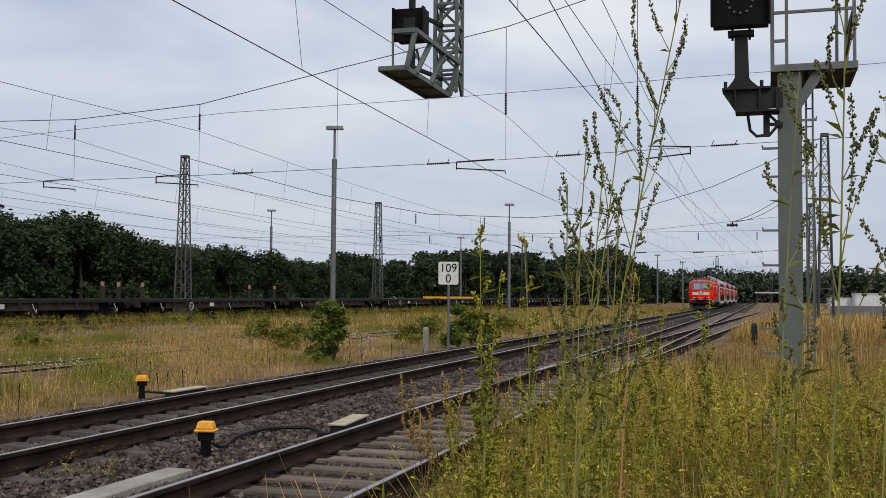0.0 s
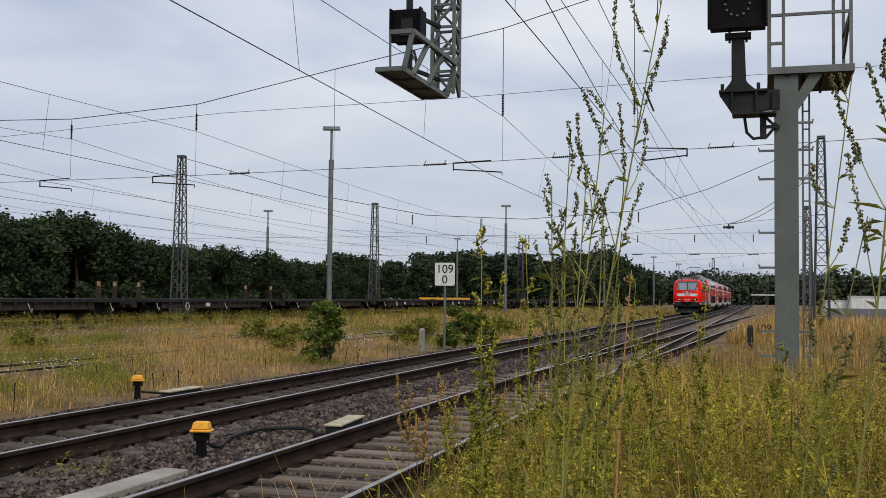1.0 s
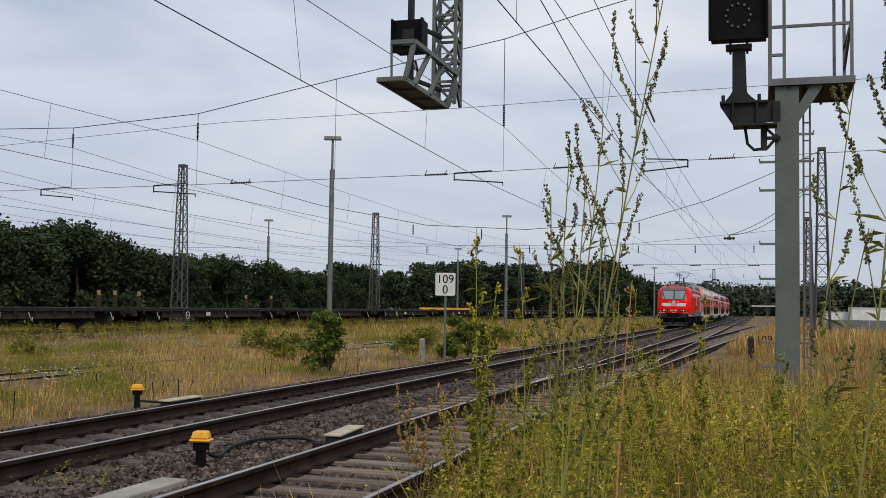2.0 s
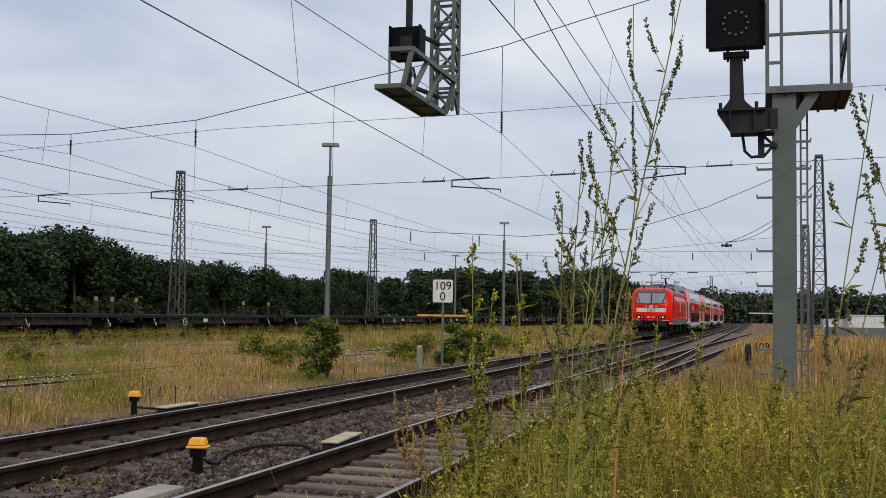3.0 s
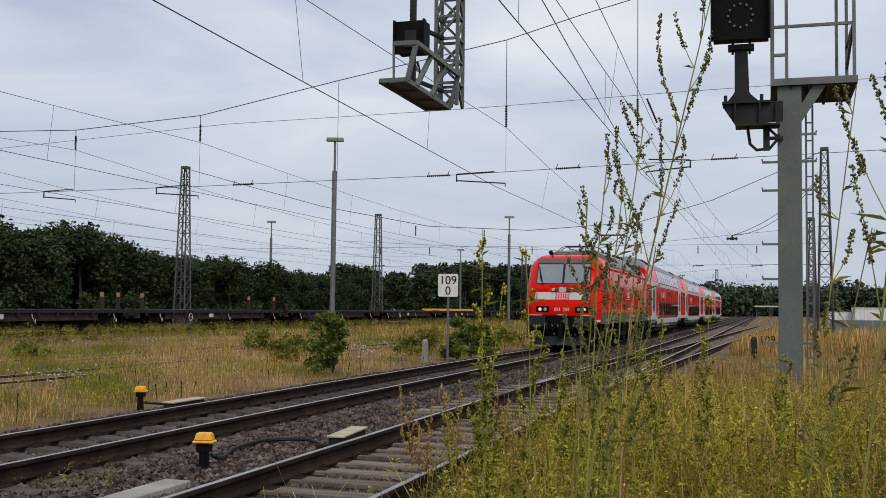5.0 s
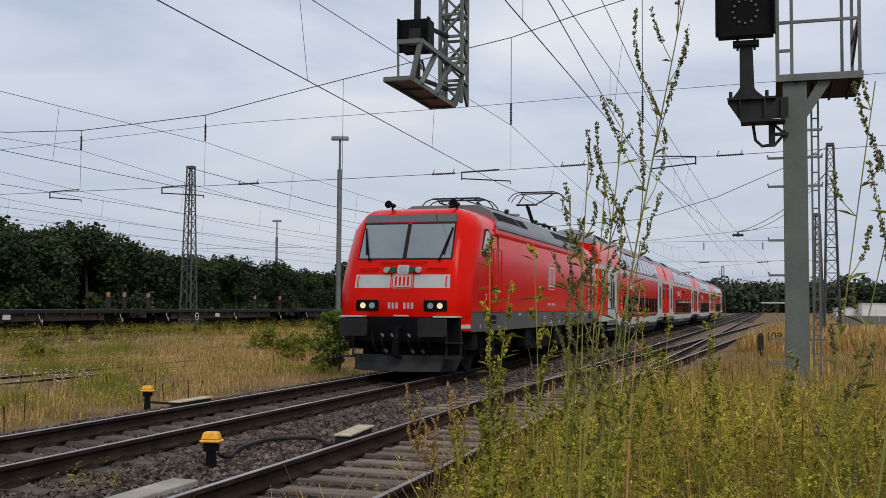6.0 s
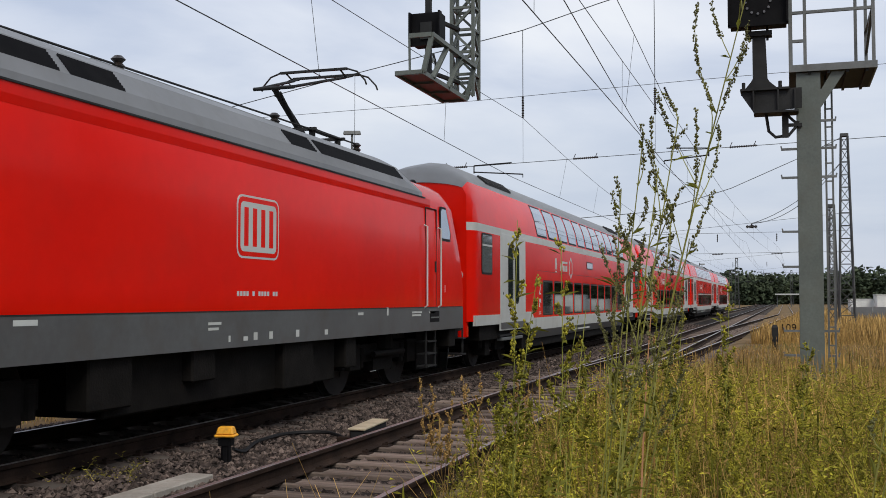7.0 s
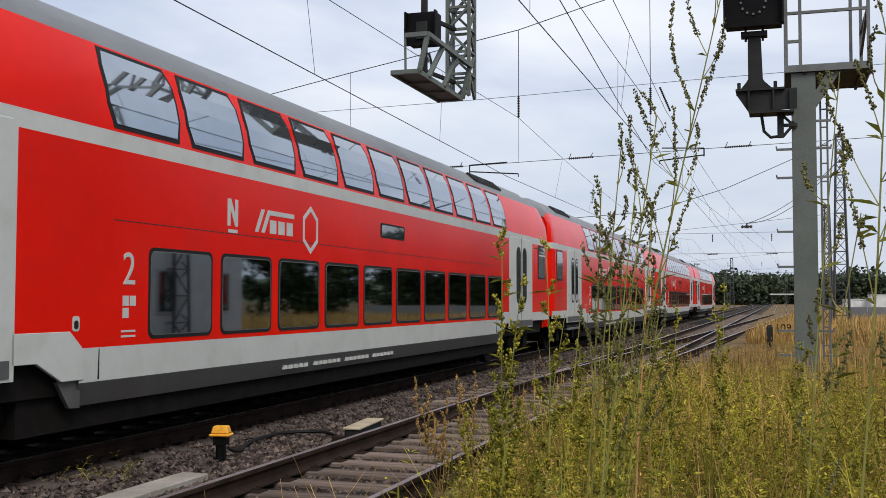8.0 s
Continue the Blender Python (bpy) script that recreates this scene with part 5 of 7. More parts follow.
def hanging_signal():
    t = thing("hanging_signal", Matrix(), "dark suspended signal with maintenance basket on a lattice drop mast", "railway signal", "signals")
    b = Build()
    steel_truss(b, (-5.39, 17.98, 5.1), (-5.39, 17.98, 8.3), 0.40, 0.36, 8, 0.055, 0.045)
    part("drop_mast", b, "post", t)
    b = Build()
    x0, x1, y0, y1, z = -5.75, -5.31, 15.4, 17.8, 5.05
    b.box(x0, x1, y0, y1, z, z + 0.02)
    for y in np.linspace(y0, y1, 4):
        b.box(x0, x1, y - 0.025, y + 0.025, z - 0.035, z)
    for x in (x0, x1):
        b.box(x - 0.02, x + 0.02, y0, y1, z - 0.045, z + 0.03)
    b.box(x0, x1, y0 - 0.02, y0 + 0.02, z - 0.045, z + 0.03)
    part("basket_floor", b, "post", t)
    # side frame leaning outwards, with broad flat struts
    b = Build()
    xt, zt = -5.17, z + 0.58
    b.bar((xt, y0 + 0.03, zt), (xt, y1 + 0.05, zt), 0.07, 0.07)
    b.bar((-5.54, y0 + 0.03, zt), (xt, y0 + 0.03, zt), 0.05, 0.07)
    b.bar((-5.53, y0 + 0.03, z), (-5.54, y0 + 0.03, zt), 0.03)
    for y, foot in ((y0 + 0.05, 0.0), (y0 + 0.85, -0.35), (y0 + 1.6, -0.3), (y1, 0.0)):
        b.bar((x1, y + foot, z), (xt, y, zt), 0.075, 0.05, up=(0, 1, 0))
    b.bar((-5.55, y1 + 0.03, z + 0.3), (-5.2, y1 + 0.03, z + 0.3), 0.05)
    b.bar((x0 + 0.02, y1, z), (-5.57, y1 + 0.1, z + 0.6), 0.045)
    part("basket_frame", b, "post", t)
    dark = Build()
    signal_face(dark, -5.77, -5.29, 5.68, 6.20, 16.2, 0.30)
    face = part("signal_screen", dark, "black", t)
    part("inner_panel", Build().box(-5.62, -5.42, 16.17, 16.2, 5.76, 6.04), "dark", face)
    b = Build()
    b.bar((-5.55, 16.4, 8.3), (-5.55, 16.4, 5.1), 0.09)
    b.bar((-5.6, 16.4, 8.3), (-5.45, 17.8, 8.3), 0.09)
    b.bar((-5.66, 16.75, 5.35), (-5.45, 17.8, 5.35), 0.06)
    b.bar((-5.66, 16.85, 6.3), (-5.45, 17.8, 6.3), 0.06)
    b.tube([(-5.6, 16.8, 5.65), (-5.52, 16.7, 5.45), (-5.56, 16.75, 5.2), (-5.4, 17.5, 5.12)], 0.025, 6)
    part("signal_bracket", b, "dark", t)
    b = Build()
    b.rod((-5.58, 16.66, 5.52), (-5.58, 16.58, 5.50), 0.05, 10)
    part("junction_box", b, "lightgrey", t)
    # the beam that carries it, and its leg
    b = Build()
    steel_truss(b, (-6.4, 17.95, 8.65), (4.6, 17.95, 8.65), 0.6, 0.7, 14, 0.08, 0.045)
    part("gantry_beam", b, "steel", t)
    b = Build()
    steel_truss(b, (4.4, 17.95, -0.4), (4.4, 17.95, 8.4), 0.5, 0.5, 12, 0.08, 0.045)
    part("gantry_leg", b, "steel", t)


hanging_signal()


def post_signal():
    t = thing("post_signal", Matrix(), "grey-green steel post signal with a railed platform and rungs", "railway signal", "signals")
    x, y, w = 0.40, 17.55, 0.36
    b = Build()
    h, k = w / 2, 0.012
    beam = [(-h, -0.17), (h, -0.17), (h, -0.145), (k, -0.145), (k, 0.145), (h, 0.145), (h, 0.17), (-h, 0.17), (-h, 0.145), (-k, 0.145), (-k, -0.145), (-h, -0.145)]
    b.loft([[(x + px, y + py, z) for px, py in beam] for z in (-0.4, 5.06)])
    part("post", b, "post", t, "grey-green painted steel beam")
    b = Build()
    b.box(x - 0.42, x + 0.42, y - 0.42, y + 0.42, -0.6, -0.14)
    part("footing", b, "concrete", t, bevel=0.03)
    for k, z in enumerate((0.62, 1.0, 2.0, 2.55, 3.4, 3.85, 4.28)):
        if k not in (6,):
            b = Build()
            b.box(x - w / 2 - 0.24, x - w / 2 + 0.01, y - 0.16, y - 0.12, z, z + 0.035)
            b.rod((x - w / 2 - 0.23, y - 0.14, z + 0.02), (x - w / 2 - 0.24, y - 0.14, z + 0.07), 0.012, 5)
            part("rung", b, "steel", t)
        if k not in (2, 3):
            b = Build()
            b.box(x + w / 2 - 0.01, x + w / 2 + 0.22, y - 0.16, y - 0.12, z, z + 0.035)
            b.rod((x + w / 2 + 0.21, y - 0.14, z + 0.02), (x + w / 2 + 0.22, y - 0.14, z + 0.07), 0.012, 5)
            part("rung", b, "steel", t)
    # signal carrier to one side
    b = Build()
    outline = [(-0.60, 4.80), (-0.60, 4.72), (-0.42, 4.44), (0.30, 4.48), (0.30, 4.80)]
    b.prism(outline, y - 0.36, y - 0.33)
    b.box(-0.62, 0.12, y - 0.42, y - 0.02, 4.78, 4.815)
    b.box(-0.42, 0.25, y - 0.42, y - 0.02, 4.42, 4.45)
    for xx in (-0.42, -0.05, 0.2):
        b.box(xx - 0.012, xx + 0.012, y - 0.42, y - 0.33, 4.45, 4.79)
    part("carrier_bracket", b, "dark", t)
    b = Build()
    b.prism([(-0.43, 4.82), (-0.20, 4.82), (-0.23, 5.66), (-0.43, 5.66)], y - 0.3, y - 0.16)
    b.prism([(-0.55, 4.82), (-0.06, 4.82), (-0.18, 4.93), (-0.22, 5.0), (-0.42, 5.0), (-0.46, 4.93)], y - 0.33, y - 0.30)
    b.box(-0.53, -0.13, y - 0.34, y - 0.14, 5.66, 5.74)
    for xx in (-0.57, -0.02):
        b.rod((xx, y - 0.3, 4.8), (xx, y - 0.3, 4.93), 0.028, 8)
    for xx in (-0.46, -0.2):
        b.rod((xx, y - 0.24, 5.6), (xx, y - 0.24, 5.82), 0.02, 6)
    part("screen_stem", b, "dark", t)
    dark = Build()
    signal_face(dark, -0.76, 0.09, 5.82, 7.4, y - 0.42, 0.35)
    face = part("signal_screen", dark, "black", t)
    for k in range(12):
        a = k * math.pi / 6
        cx, cz = -0.335 + 0.187 * math.cos(a), 6.177 + 0.187 * math.sin(a)
        part("ring_lamp", Build().rod((cx, y - 0.44, cz), (cx, y - 0.41, cz), 0.02, 8), "ringlamp", face)
    b = Build()
    b.tube([(-0.24, y - 0.2, 4.45), (-0.2, y - 0.2, 4.16), (-0.1, y - 0.2, 4.06), (0.1, y - 0.2, 4.08), (0.2, y - 0.2, 4.2), (0.24, y - 0.2, 4.3)], 0.025, 6)
    b.bar((0.05, y - 0.2, 4.05), (0.05, y - 0.2, 4.45), 0.1)
    b.bar((0.05, y - 0.2, 4.24), (0.3, y - 0.2, 4.24), 0.05)
    b.bar((0.02, y - 0.2, 4.46), (0.28, y - 0.2, 4.2), 0.04)
    part("cable_loop", b, "dark", t)
    # railed platform
    b = Build()
    x0, x1, y0, y1, z = 0.12, 1.38, y - 0.2, y + 1.35, 5.08
    b.box(x0, x1, y0, y1, z, z + 0.03)
    part("platform", b, "dark", t)
    for q in ((x0, x1 + 0.03, y0 - 0.03, y0), (x0, x1 + 0.03, y1, y1 + 0.03), (x1, x1 + 0.03, y0, y1)):
        part("toe_board", Build().box(*q, z - 0.01, z + 0.10), "steel", t)
    for xx in np.arange(x0 + 0.3, x1, 0.28):
        part("floor_beam", Build().box(xx - 0.02, xx + 0.02, y0, y1, z - 0.05, z), "dark", t)
    b = Build()
    b.prism([(0.42, 4.5), (0.58, 4.5), (0.95, 5.06), (0.75, 5.06)], y - 0.16, y - 0.12)
    part("knee_brace", b, "post", t)
    for xx, yy in ((x0 + 0.03, y0), (0.36, y0), (x1 - 0.02, y0), (x1 - 0.02, y1), (x0 + 0.03, y1), (1.2, y1)):
        b = Build()
        b.bar((xx, yy, z), (xx, yy, z + 1.9), 0.05)
        part("rail_post", b, "steel", t)
    bars = [((0.15, y0, z + 0.48), (0.36, y0, z + 0.48)), ((x1 - 0.02, y1, z + 0.55), (x1 - 0.02, y0, z + 1.0))]
    for zz in (z + 0.93, z + 1.85):
        bars += [((0.15, y0, zz), (x1, y0, zz)), ((x1 - 0.02, y0, zz), (x1 - 0.02, y1, zz))]
    for q, r in bars:
        part("guard_rail", Build().bar(q, r, 0.045), "steel", t)
    # ladder behind the post
    b = Build()
    for xx in (0.66, 0.76):
        b.bar((xx, y + 0.3, -0.3), (xx, y + 0.3, 5.1), 0.03)
    for k in range(17):
        b.bar((0.66, y + 0.3, 0.2 + 0.29 * k), (0.76, y + 0.3, 0.2 + 0.29 * k), 0.022)
    part("ladder", b, "steel", t)


post_signal()


def kilometre_sign():
    t = thing("kilometre_sign", pose(-10.08, 33.8, GROUND_LEFT, 0, 0, 4), "white kilometre plate with black numerals on a steel post", "sign")
    b = Build()
    b.rod((0, 0.03, -0.3), (0, 0.03, 3.02), 0.04, 10)
    part("post", b, "steel", t)
    b = Build()
    pts = rounded(-0.34, 0.34, 2.30, 3.06, 0.05)
    b.loft([[(x, -0.02, z) for x, z in pts], [(x, 0.0, z) for x, z in pts]])
    part("plate", b, "white", t)
    up = Matrix.Rotation(math.radians(90), 4, "X")
    text_part("numeral", "109", 0.40, Matrix.Translation((0, -0.024, 2.84)) @ up, "black", t)
    text_part("numeral", "0", 0.40, Matrix.Translation((0, -0.024, 2.49)) @ up, "black", t)


kilometre_sign()


# ---- trackside things ----
def track_magnet(x, y, length, turn=0.0):
    """Low pale plate beside a rail."""
    t = thing("track_magnet", pose(x, y, 0, 0, 0, turn), "low pale-topped train control magnet beside the rail", "track magnet", "track magnets")
    b = Build().box(-0.085, 0.085, -length / 2, length / 2, -0.2, 0.01)
    part("housing", b, "dark", t, bevel=0.012)
    b = Build().box(-0.105, 0.105, -length / 2 - 0.02, length / 2 + 0.02, 0.01, 0.035)
    part("cover", b, "cream", t, bevel=0.006)
    for y0 in (-0.3, 0.2):
        part("clamp", Build().box(-0.3, 0.1, y0, y0 + 0.1, -0.2, -0.1), "rust", t)


def connection_box(x, y, z, s=1.0):
    t = thing("connection_box", pose(x, y, z, 0, 0, 12), "yellow-capped cable connection post standing in the ballast", "cable post", "yellow cable posts")
    b = Build()
    b.rod((0, 0, -0.1), (0, 0, 0.28 * s), 0.062, 12, 0.05)
    b.rod((0.05, -0.05, -0.05), (0.045, -0.045, 0.25 * s), 0.018, 6)
    b.box(-0.07, 0.07, -0.06, 0.06, 0.2 * s, 0.30 * s)
    part("stem", b, "black", t)
    b = Build()
    b.box(-0.112, 0.112, -0.09, 0.09, 0.30 * s, 0.335 * s)
    b.box(-0.096, 0.096, -0.078, 0.078, 0.335 * s, 0.425 * s, taper=0.02)
    part("cap", b, "yellow", t, "weathered yellow plastic cap", bevel=0.012)


def loose_cable(pts, r):
    t = thing("trackside_cable", Matrix(), "black cable lying over the ballast", "cable", "trackside cables")
    pts = [Vector(p) for p in pts]
    fine = []
    for i in range(len(pts) - 1):
        p0, p1, p2, p3 = pts[max(i - 1, 0)], pts[i], pts[i + 1], pts[min(i + 2, len(pts) - 1)]
        for k in range(6):
            q = k / 6
            fine.append(0.5 * ((2 * p1) + (p2 - p0) * q + (2 * p0 - 5 * p1 + 4 * p2 - p3) * q * q + (3 * p1 - p0 - 3 * p2 + p3) * q ** 3))
    part("cable", Build().tube(fine + [pts[-1]], r, 6), "rubber", t)


track_magnet(-4.72, 11.75, 1.0, 6.0)
track_magnet(-8.62, 14.65, 0.95)
connection_box(-5.72, 10.15, -0.24, 0.9)
connection_box(-10.75, 16.75, -0.33, 0.85)
loose_cable([(-5.66, 10.2, -0.1), (-5.75, 10.6, -0.18), (-5.95, 11.3, -0.17), (-5.9, 12.0, -0.16), (-5.5, 12.25, -0.16), (-5.1, 11.9, -0.17), (-4.95, 11.5, -0.12)], 0.022)
loose_cable([(-10.6, 16.65, -0.25), (-10.2, 16.3, -0.22), (-9.6, 16.0, -0.2), (-9.1, 15.3, -0.18), (-8.8, 14.9, -0.14)], 0.022)


def cable_trough():
    t = thing("cable_trough", Matrix(), "pale concrete cable trough lid lying in the ballast", "cable trough")
    for k in range(5):
        b = Build()
        y1 = 8.95 - k * 1.02
        b.box(-0.14, 0.14, -0.5, 0.5, -0.28, -0.15)
        ob = part("lid", b, "concrete", t, bevel=0.01)
        ob.matrix_basis = pose(-5.31 + 0.004 * k, y1 - 0.5, 0.0, 0, 0, 0.6 * (-1) ** k)


cable_trough()


def marker_post(x, y, z, h, w, material, label, name="marker_post"):
    t = thing(name, pose(x, y, z), label, "post")
    b = Build()
    b.box(-w / 2, w / 2, -w / 2, w / 2, -0.2, h * 0.92)
    b.box(-w / 2, w / 2, -w / 2, w / 2, h * 0.92, h, taper=w * 0.2)
    part("post", b, material, t)


marker_post(-11.34, 35.3, GROUND_LEFT, 0.82, 0.16, "concrete", "weathered white concrete marker post in dry grass")
marker_post(-0.30, 34.2, -0.25, 0.98, 0.19, "dark", "dark wooden stump at the end of the siding")


def number_board():
    t = thing("point_number_board", pose(0.12, 43.4, -0.1, 0, 0, 5), "pale board with a dark numeral in dry grass", "sign")
    b = Build()
    b.box(-0.42, 0.42, 0, 0.03, 0.28, 0.72)
    part("plate", b, "straw", t)
    b = Build()
    b.bar((-0.3, 0.05, -0.1), (-0.3, 0.05, 0.5), 0.04)
    b.bar((0.3, 0.05, -0.1), (0.3, 0.05, 0.5), 0.04)
    part("stake", b, "dark", t)
    up = Matrix.Rotation(math.radians(90), 4, "X")
    text_part("numeral", "109", 0.42, Matrix.Translation((0, -0.006, 0.5)) @ up, "black", t)


number_board()


# ---- flat wagons on the far siding ----
WAGON_X = -36.0


def flat_wagon(y, yellow=False, k0=0):
    L = 19.6
    t = thing("flat_wagon", pose(WAGON_X, y, 0), "long dark brown empty flat wagon with low stakes" if not yellow else "dark flat wagon with a yellow deck end", "freight wagon", "flat wagons")
    b = Build()
    b.box(-1.35, 1.35, 0.35, L - 0.35, 0.98, 1.13)
    for s in (-1.2, 1.2):
        b.prism([(s - 0.1, 0.62), (s + 0.1, 0.62), (s + 0.1, 1.0), (s - 0.1, 1.0)], 3.2, L - 3.2)
    b.box(-1.3, 1.3, 0.3, 0.5, 0.7, 1.15)
    b.box(-1.3, 1.3, L - 0.5, L - 0.3, 0.7, 1.15)
    part("deck_frame", b, "wagon", t)
    b = Build()
    for s in (-1, 1):
        b.box(min(s * 1.36, s * 1.42), max(s * 1.36, s * 1.42), 0.4, L - 0.4, 1.02, 1.12)
        for k in range(13):
            yk = 0.9 + k * 1.48
            b.box(min(s * 1.36, s * 1.46), max(s * 1.36, s * 1.46), yk, yk + 0.12, 0.86, 1.13)
    b.box(-1.36, 1.36, 0.3, L - 0.3, 1.13, 1.19)
    part("side_sill", b, "dark", t)
    for yk in (3.0, L - 3.0):
        for d in (-0.9, 0.9):
            b = Build()
            for s in (-1, 1):
                b.rod((s * 0.68, yk + d, 0.46), (s * 0.82, yk + d, 0.46), 0.46, 18)
            b.rod((-0.8, yk + d, 0.46), (0.8, yk + d, 0.46), 0.08, 8)
            part("wheelset", b, "wheel", t)
        b = Build()
        for s in (-1, 1):
            b.prism([(s * 0.95, 0.4), (s * 1.08, 0.4), (s * 1.08, 0.75), (s * 0.95, 0.75)], yk - 1.3, yk + 1.3)
        b.box(-1, 1, yk - 0.15, yk + 0.15, 0.5, 0.98)
        part("bogie_frame", b, "bogie", t)
    for s in (-1, 1):
        b = Build()
        c = Vector((s * 1.47, L * 0.3, 0.75))
        pts = [c + Vector((0, 0.22 * math.cos(k * math.pi / 8), 0.22 * math.sin(k * math.pi / 8))) for k in range(17)]
        b.tube(pts, 0.02, 5)
        b.bar(c + Vector((0, -0.2, 0)), c + Vector((0, 0.2, 0)), 0.03)
        part("brake_wheel", b, "lightgrey", t)
        b = Build()
        b.box(min(s * 1.43, s * 1.47), max(s * 1.43, s * 1.47), L * 0.42, L * 0.42 + 0.5, 0.72, 0.95)
        part("label_plate", b, "lightgrey", t)
        b = Build()
        for k in (0.12, 0.55, 0.9):
            b.tube([(s * 1.44, L * k, 0.95), (s * 1.48, L * k + 0.08, 0.7), (s * 1.46, L * k + 0.25, 0.52), (s * 1.44, L * k + 0.3, 0.7)], 0.02, 5)
        part("tie_chain", b, "lightgrey", t)
    spots = {0: (L - 2.9, L - 1.4, L - 0.3), 1: (0.6, 14.0, 15.3, 18.0), 2: (0.2, 12.6, 13.7, 18.0)}.get(k0, (0.6,) if k0 % 2 else (L * 0.62, L - 0.8))
    for n, yk in enumerate(spots):
        for s in (-1.25, 1.25):
            if s < 0:
                continue
            b = Build()
            b.box(s - 0.07, s + 0.07, yk, yk + 0.22, 1.15, 1.85 if k0 < 2 else 1.7)
            st = part("stake", b, "wagon", t)
            if n % 3 == 2:
                st.rotation_euler.x, st.location = radians(-14), (0, 0.3, 0.12)
            if k0 < 2:
                b = Build()
                b.box(s - 0.06, s + 0.06, yk + 0.02, yk + 0.18, 1.9, 2.15)
                part("stake_top", b, "orange", st, "faded orange stake top")
    if yellow:
        b = Build()
        b.box(-1.44, 1.44, 2.0, L - 6, 1.19, 1.42)
        part("deck_board", b, "yellow", t, "yellow painted deck board")
    buffers(t, 0.0, 1)
    buffers(t, L, -1)
    return t


def make_wagons():
    y = 33.3
    for k in range(11):
        flat_wagon(y, k == 4, k)
        y += 20.0


make_wagons()


def siding(x, y0, y1, label, sunk=0.0):
    t = thing("siding_track", pose(0, 0, -sunk), label, "railway track", "railway tracks", "structure")
    for s in (-1, 1):
        rail_part(lambda y: x, s, y0, y1, 40, t)
    b = Build()
    y = y0
    while y < min(y1, 140):
        b.box(x - 1.25, x + 1.25, y - 0.12, y + 0.12, -0.3, -0.185)
        y += 0.65
    tagged(part("timber_sleepers", b, "wood", t), kind="stuff")


siding(WAGON_X, -30, 330, "rusty siding under the flat wagons", 0.0)
siding(-18.08, -30, 250, "overgrown rusty siding in dry grass", 0.38)
siding(-22.96, -30, 250, "overgrown rusty siding in dry grass", 0.38)


# ---- trees and bushes ----
def leaf_cloud(b, centre, radius, count, size, rnd, squash=0.8):
    """Small bent leaf clumps scattered through a lumpy shell."""
    for _ in range(count):
        d = Vector((rnd.gauss(0, 1), rnd.gauss(0, 1), rnd.gauss(0, 1))).normalized()
        q = rnd.random() ** 0.45
        p = Vector(centre) + Vector((d.x * radius * q, d.y * radius * q, d.z * radius * q * squash))
        s = size * rnd.uniform(0.55, 1.3)
        a = Vector((rnd.gauss(0, 1), rnd.gauss(0, 1), rnd.gauss(0, 0.6))).normalized() * s
        c = (a.cross(Vector((rnd.gauss(0, 1), rnd.gauss(0, 1), rnd.gauss(0, 1)))).normalized()) * s * 0.6
        n = a.cross(c).normalized() * s * 0.25
        i = len(b.v)
        b.v.extend((tuple(p - a), tuple(p + c + n), tuple(p + a), tuple(p - c + n)))
        b.f.append((i, i + 1, i + 2, i + 3))


def tree_meshes(seed, h, spread, leaves, size, material, clumps=26):
    rnd = random.Random(seed)
    b = Build()
    pts = [(0, 0, -0.3), (rnd.uniform(-0.1, 0.1), rnd.uniform(-0.1, 0.1), h * 0.3), (rnd.uniform(-0.3, 0.3), rnd.uniform(-0.3, 0.3), h * 0.62), (rnd.uniform(-0.4, 0.4), rnd.uniform(-0.4, 0.4), h * 0.9)]
    rad = [h * 0.022, h * 0.018, h * 0.011, h * 0.003]
    for i in range(3):
        b.rod(pts[i], pts[i + 1], rad[i], 7, rad[i + 1])
    ends = []
    for k in range(14):
        q = rnd.uniform(0.25, 0.95)
        base = Vector(pts[1]).lerp(Vector(pts[3]), q) if q > 0.3 else Vector(pts[1])
        a = rnd.uniform(0, 2 * math.pi)
        l = spread * rnd.uniform(0.5, 0.95) * (1.15 - 0.6 * q)
        e = base + Vector((math.cos(a) * l, math.sin(a) * l, h * rnd.uniform(0.04, 0.18)))
        b.rod(base, e, h * 0.007, 5, h * 0.002)
        ends.append(e)
    trunk = fix(b.mesh("trunk"))
    trunk.materials.append(M["bark"])
    b = Build()
    centres = [(e.x, e.y, e.z) for e in ends]
    while len(centres) < clumps:
        a, z = rnd.uniform(0, 2 * math.pi), rnd.uniform(0.08, 0.95)
        w = spread * math.sin(min(1, z * 1.05 + 0.15) * math.pi) ** 0.5 * rnd.uniform(0.45, 0.95) if z < 0.8 else spread * (1.05 - z) * 2.2 * rnd.uniform(0.3, 1)
        centres.append((math.cos(a) * w, math.sin(a) * w, h * z))
    for c in centres:
        leaf_cloud(b, c, spread * rnd.uniform(0.28, 0.48), leaves // clumps, size, rnd)
    crown = b.mesh("crown")
    crown.materials.append(M[material])
    return trunk, crown


def plant_tree(meshes, x, y, z, s, turn, label, name="tree", category="tree", group="trees along the sidings", tall=1.0):
    t = thing(name, pose(x, y, z, 0, 0, turn), label, category, group)
    t.scale = (s, s, s * tall)
    for nm, me in zip(("trunk", "crown"), meshes):
        o = new(nm, me)
        o.parent = t
    return t


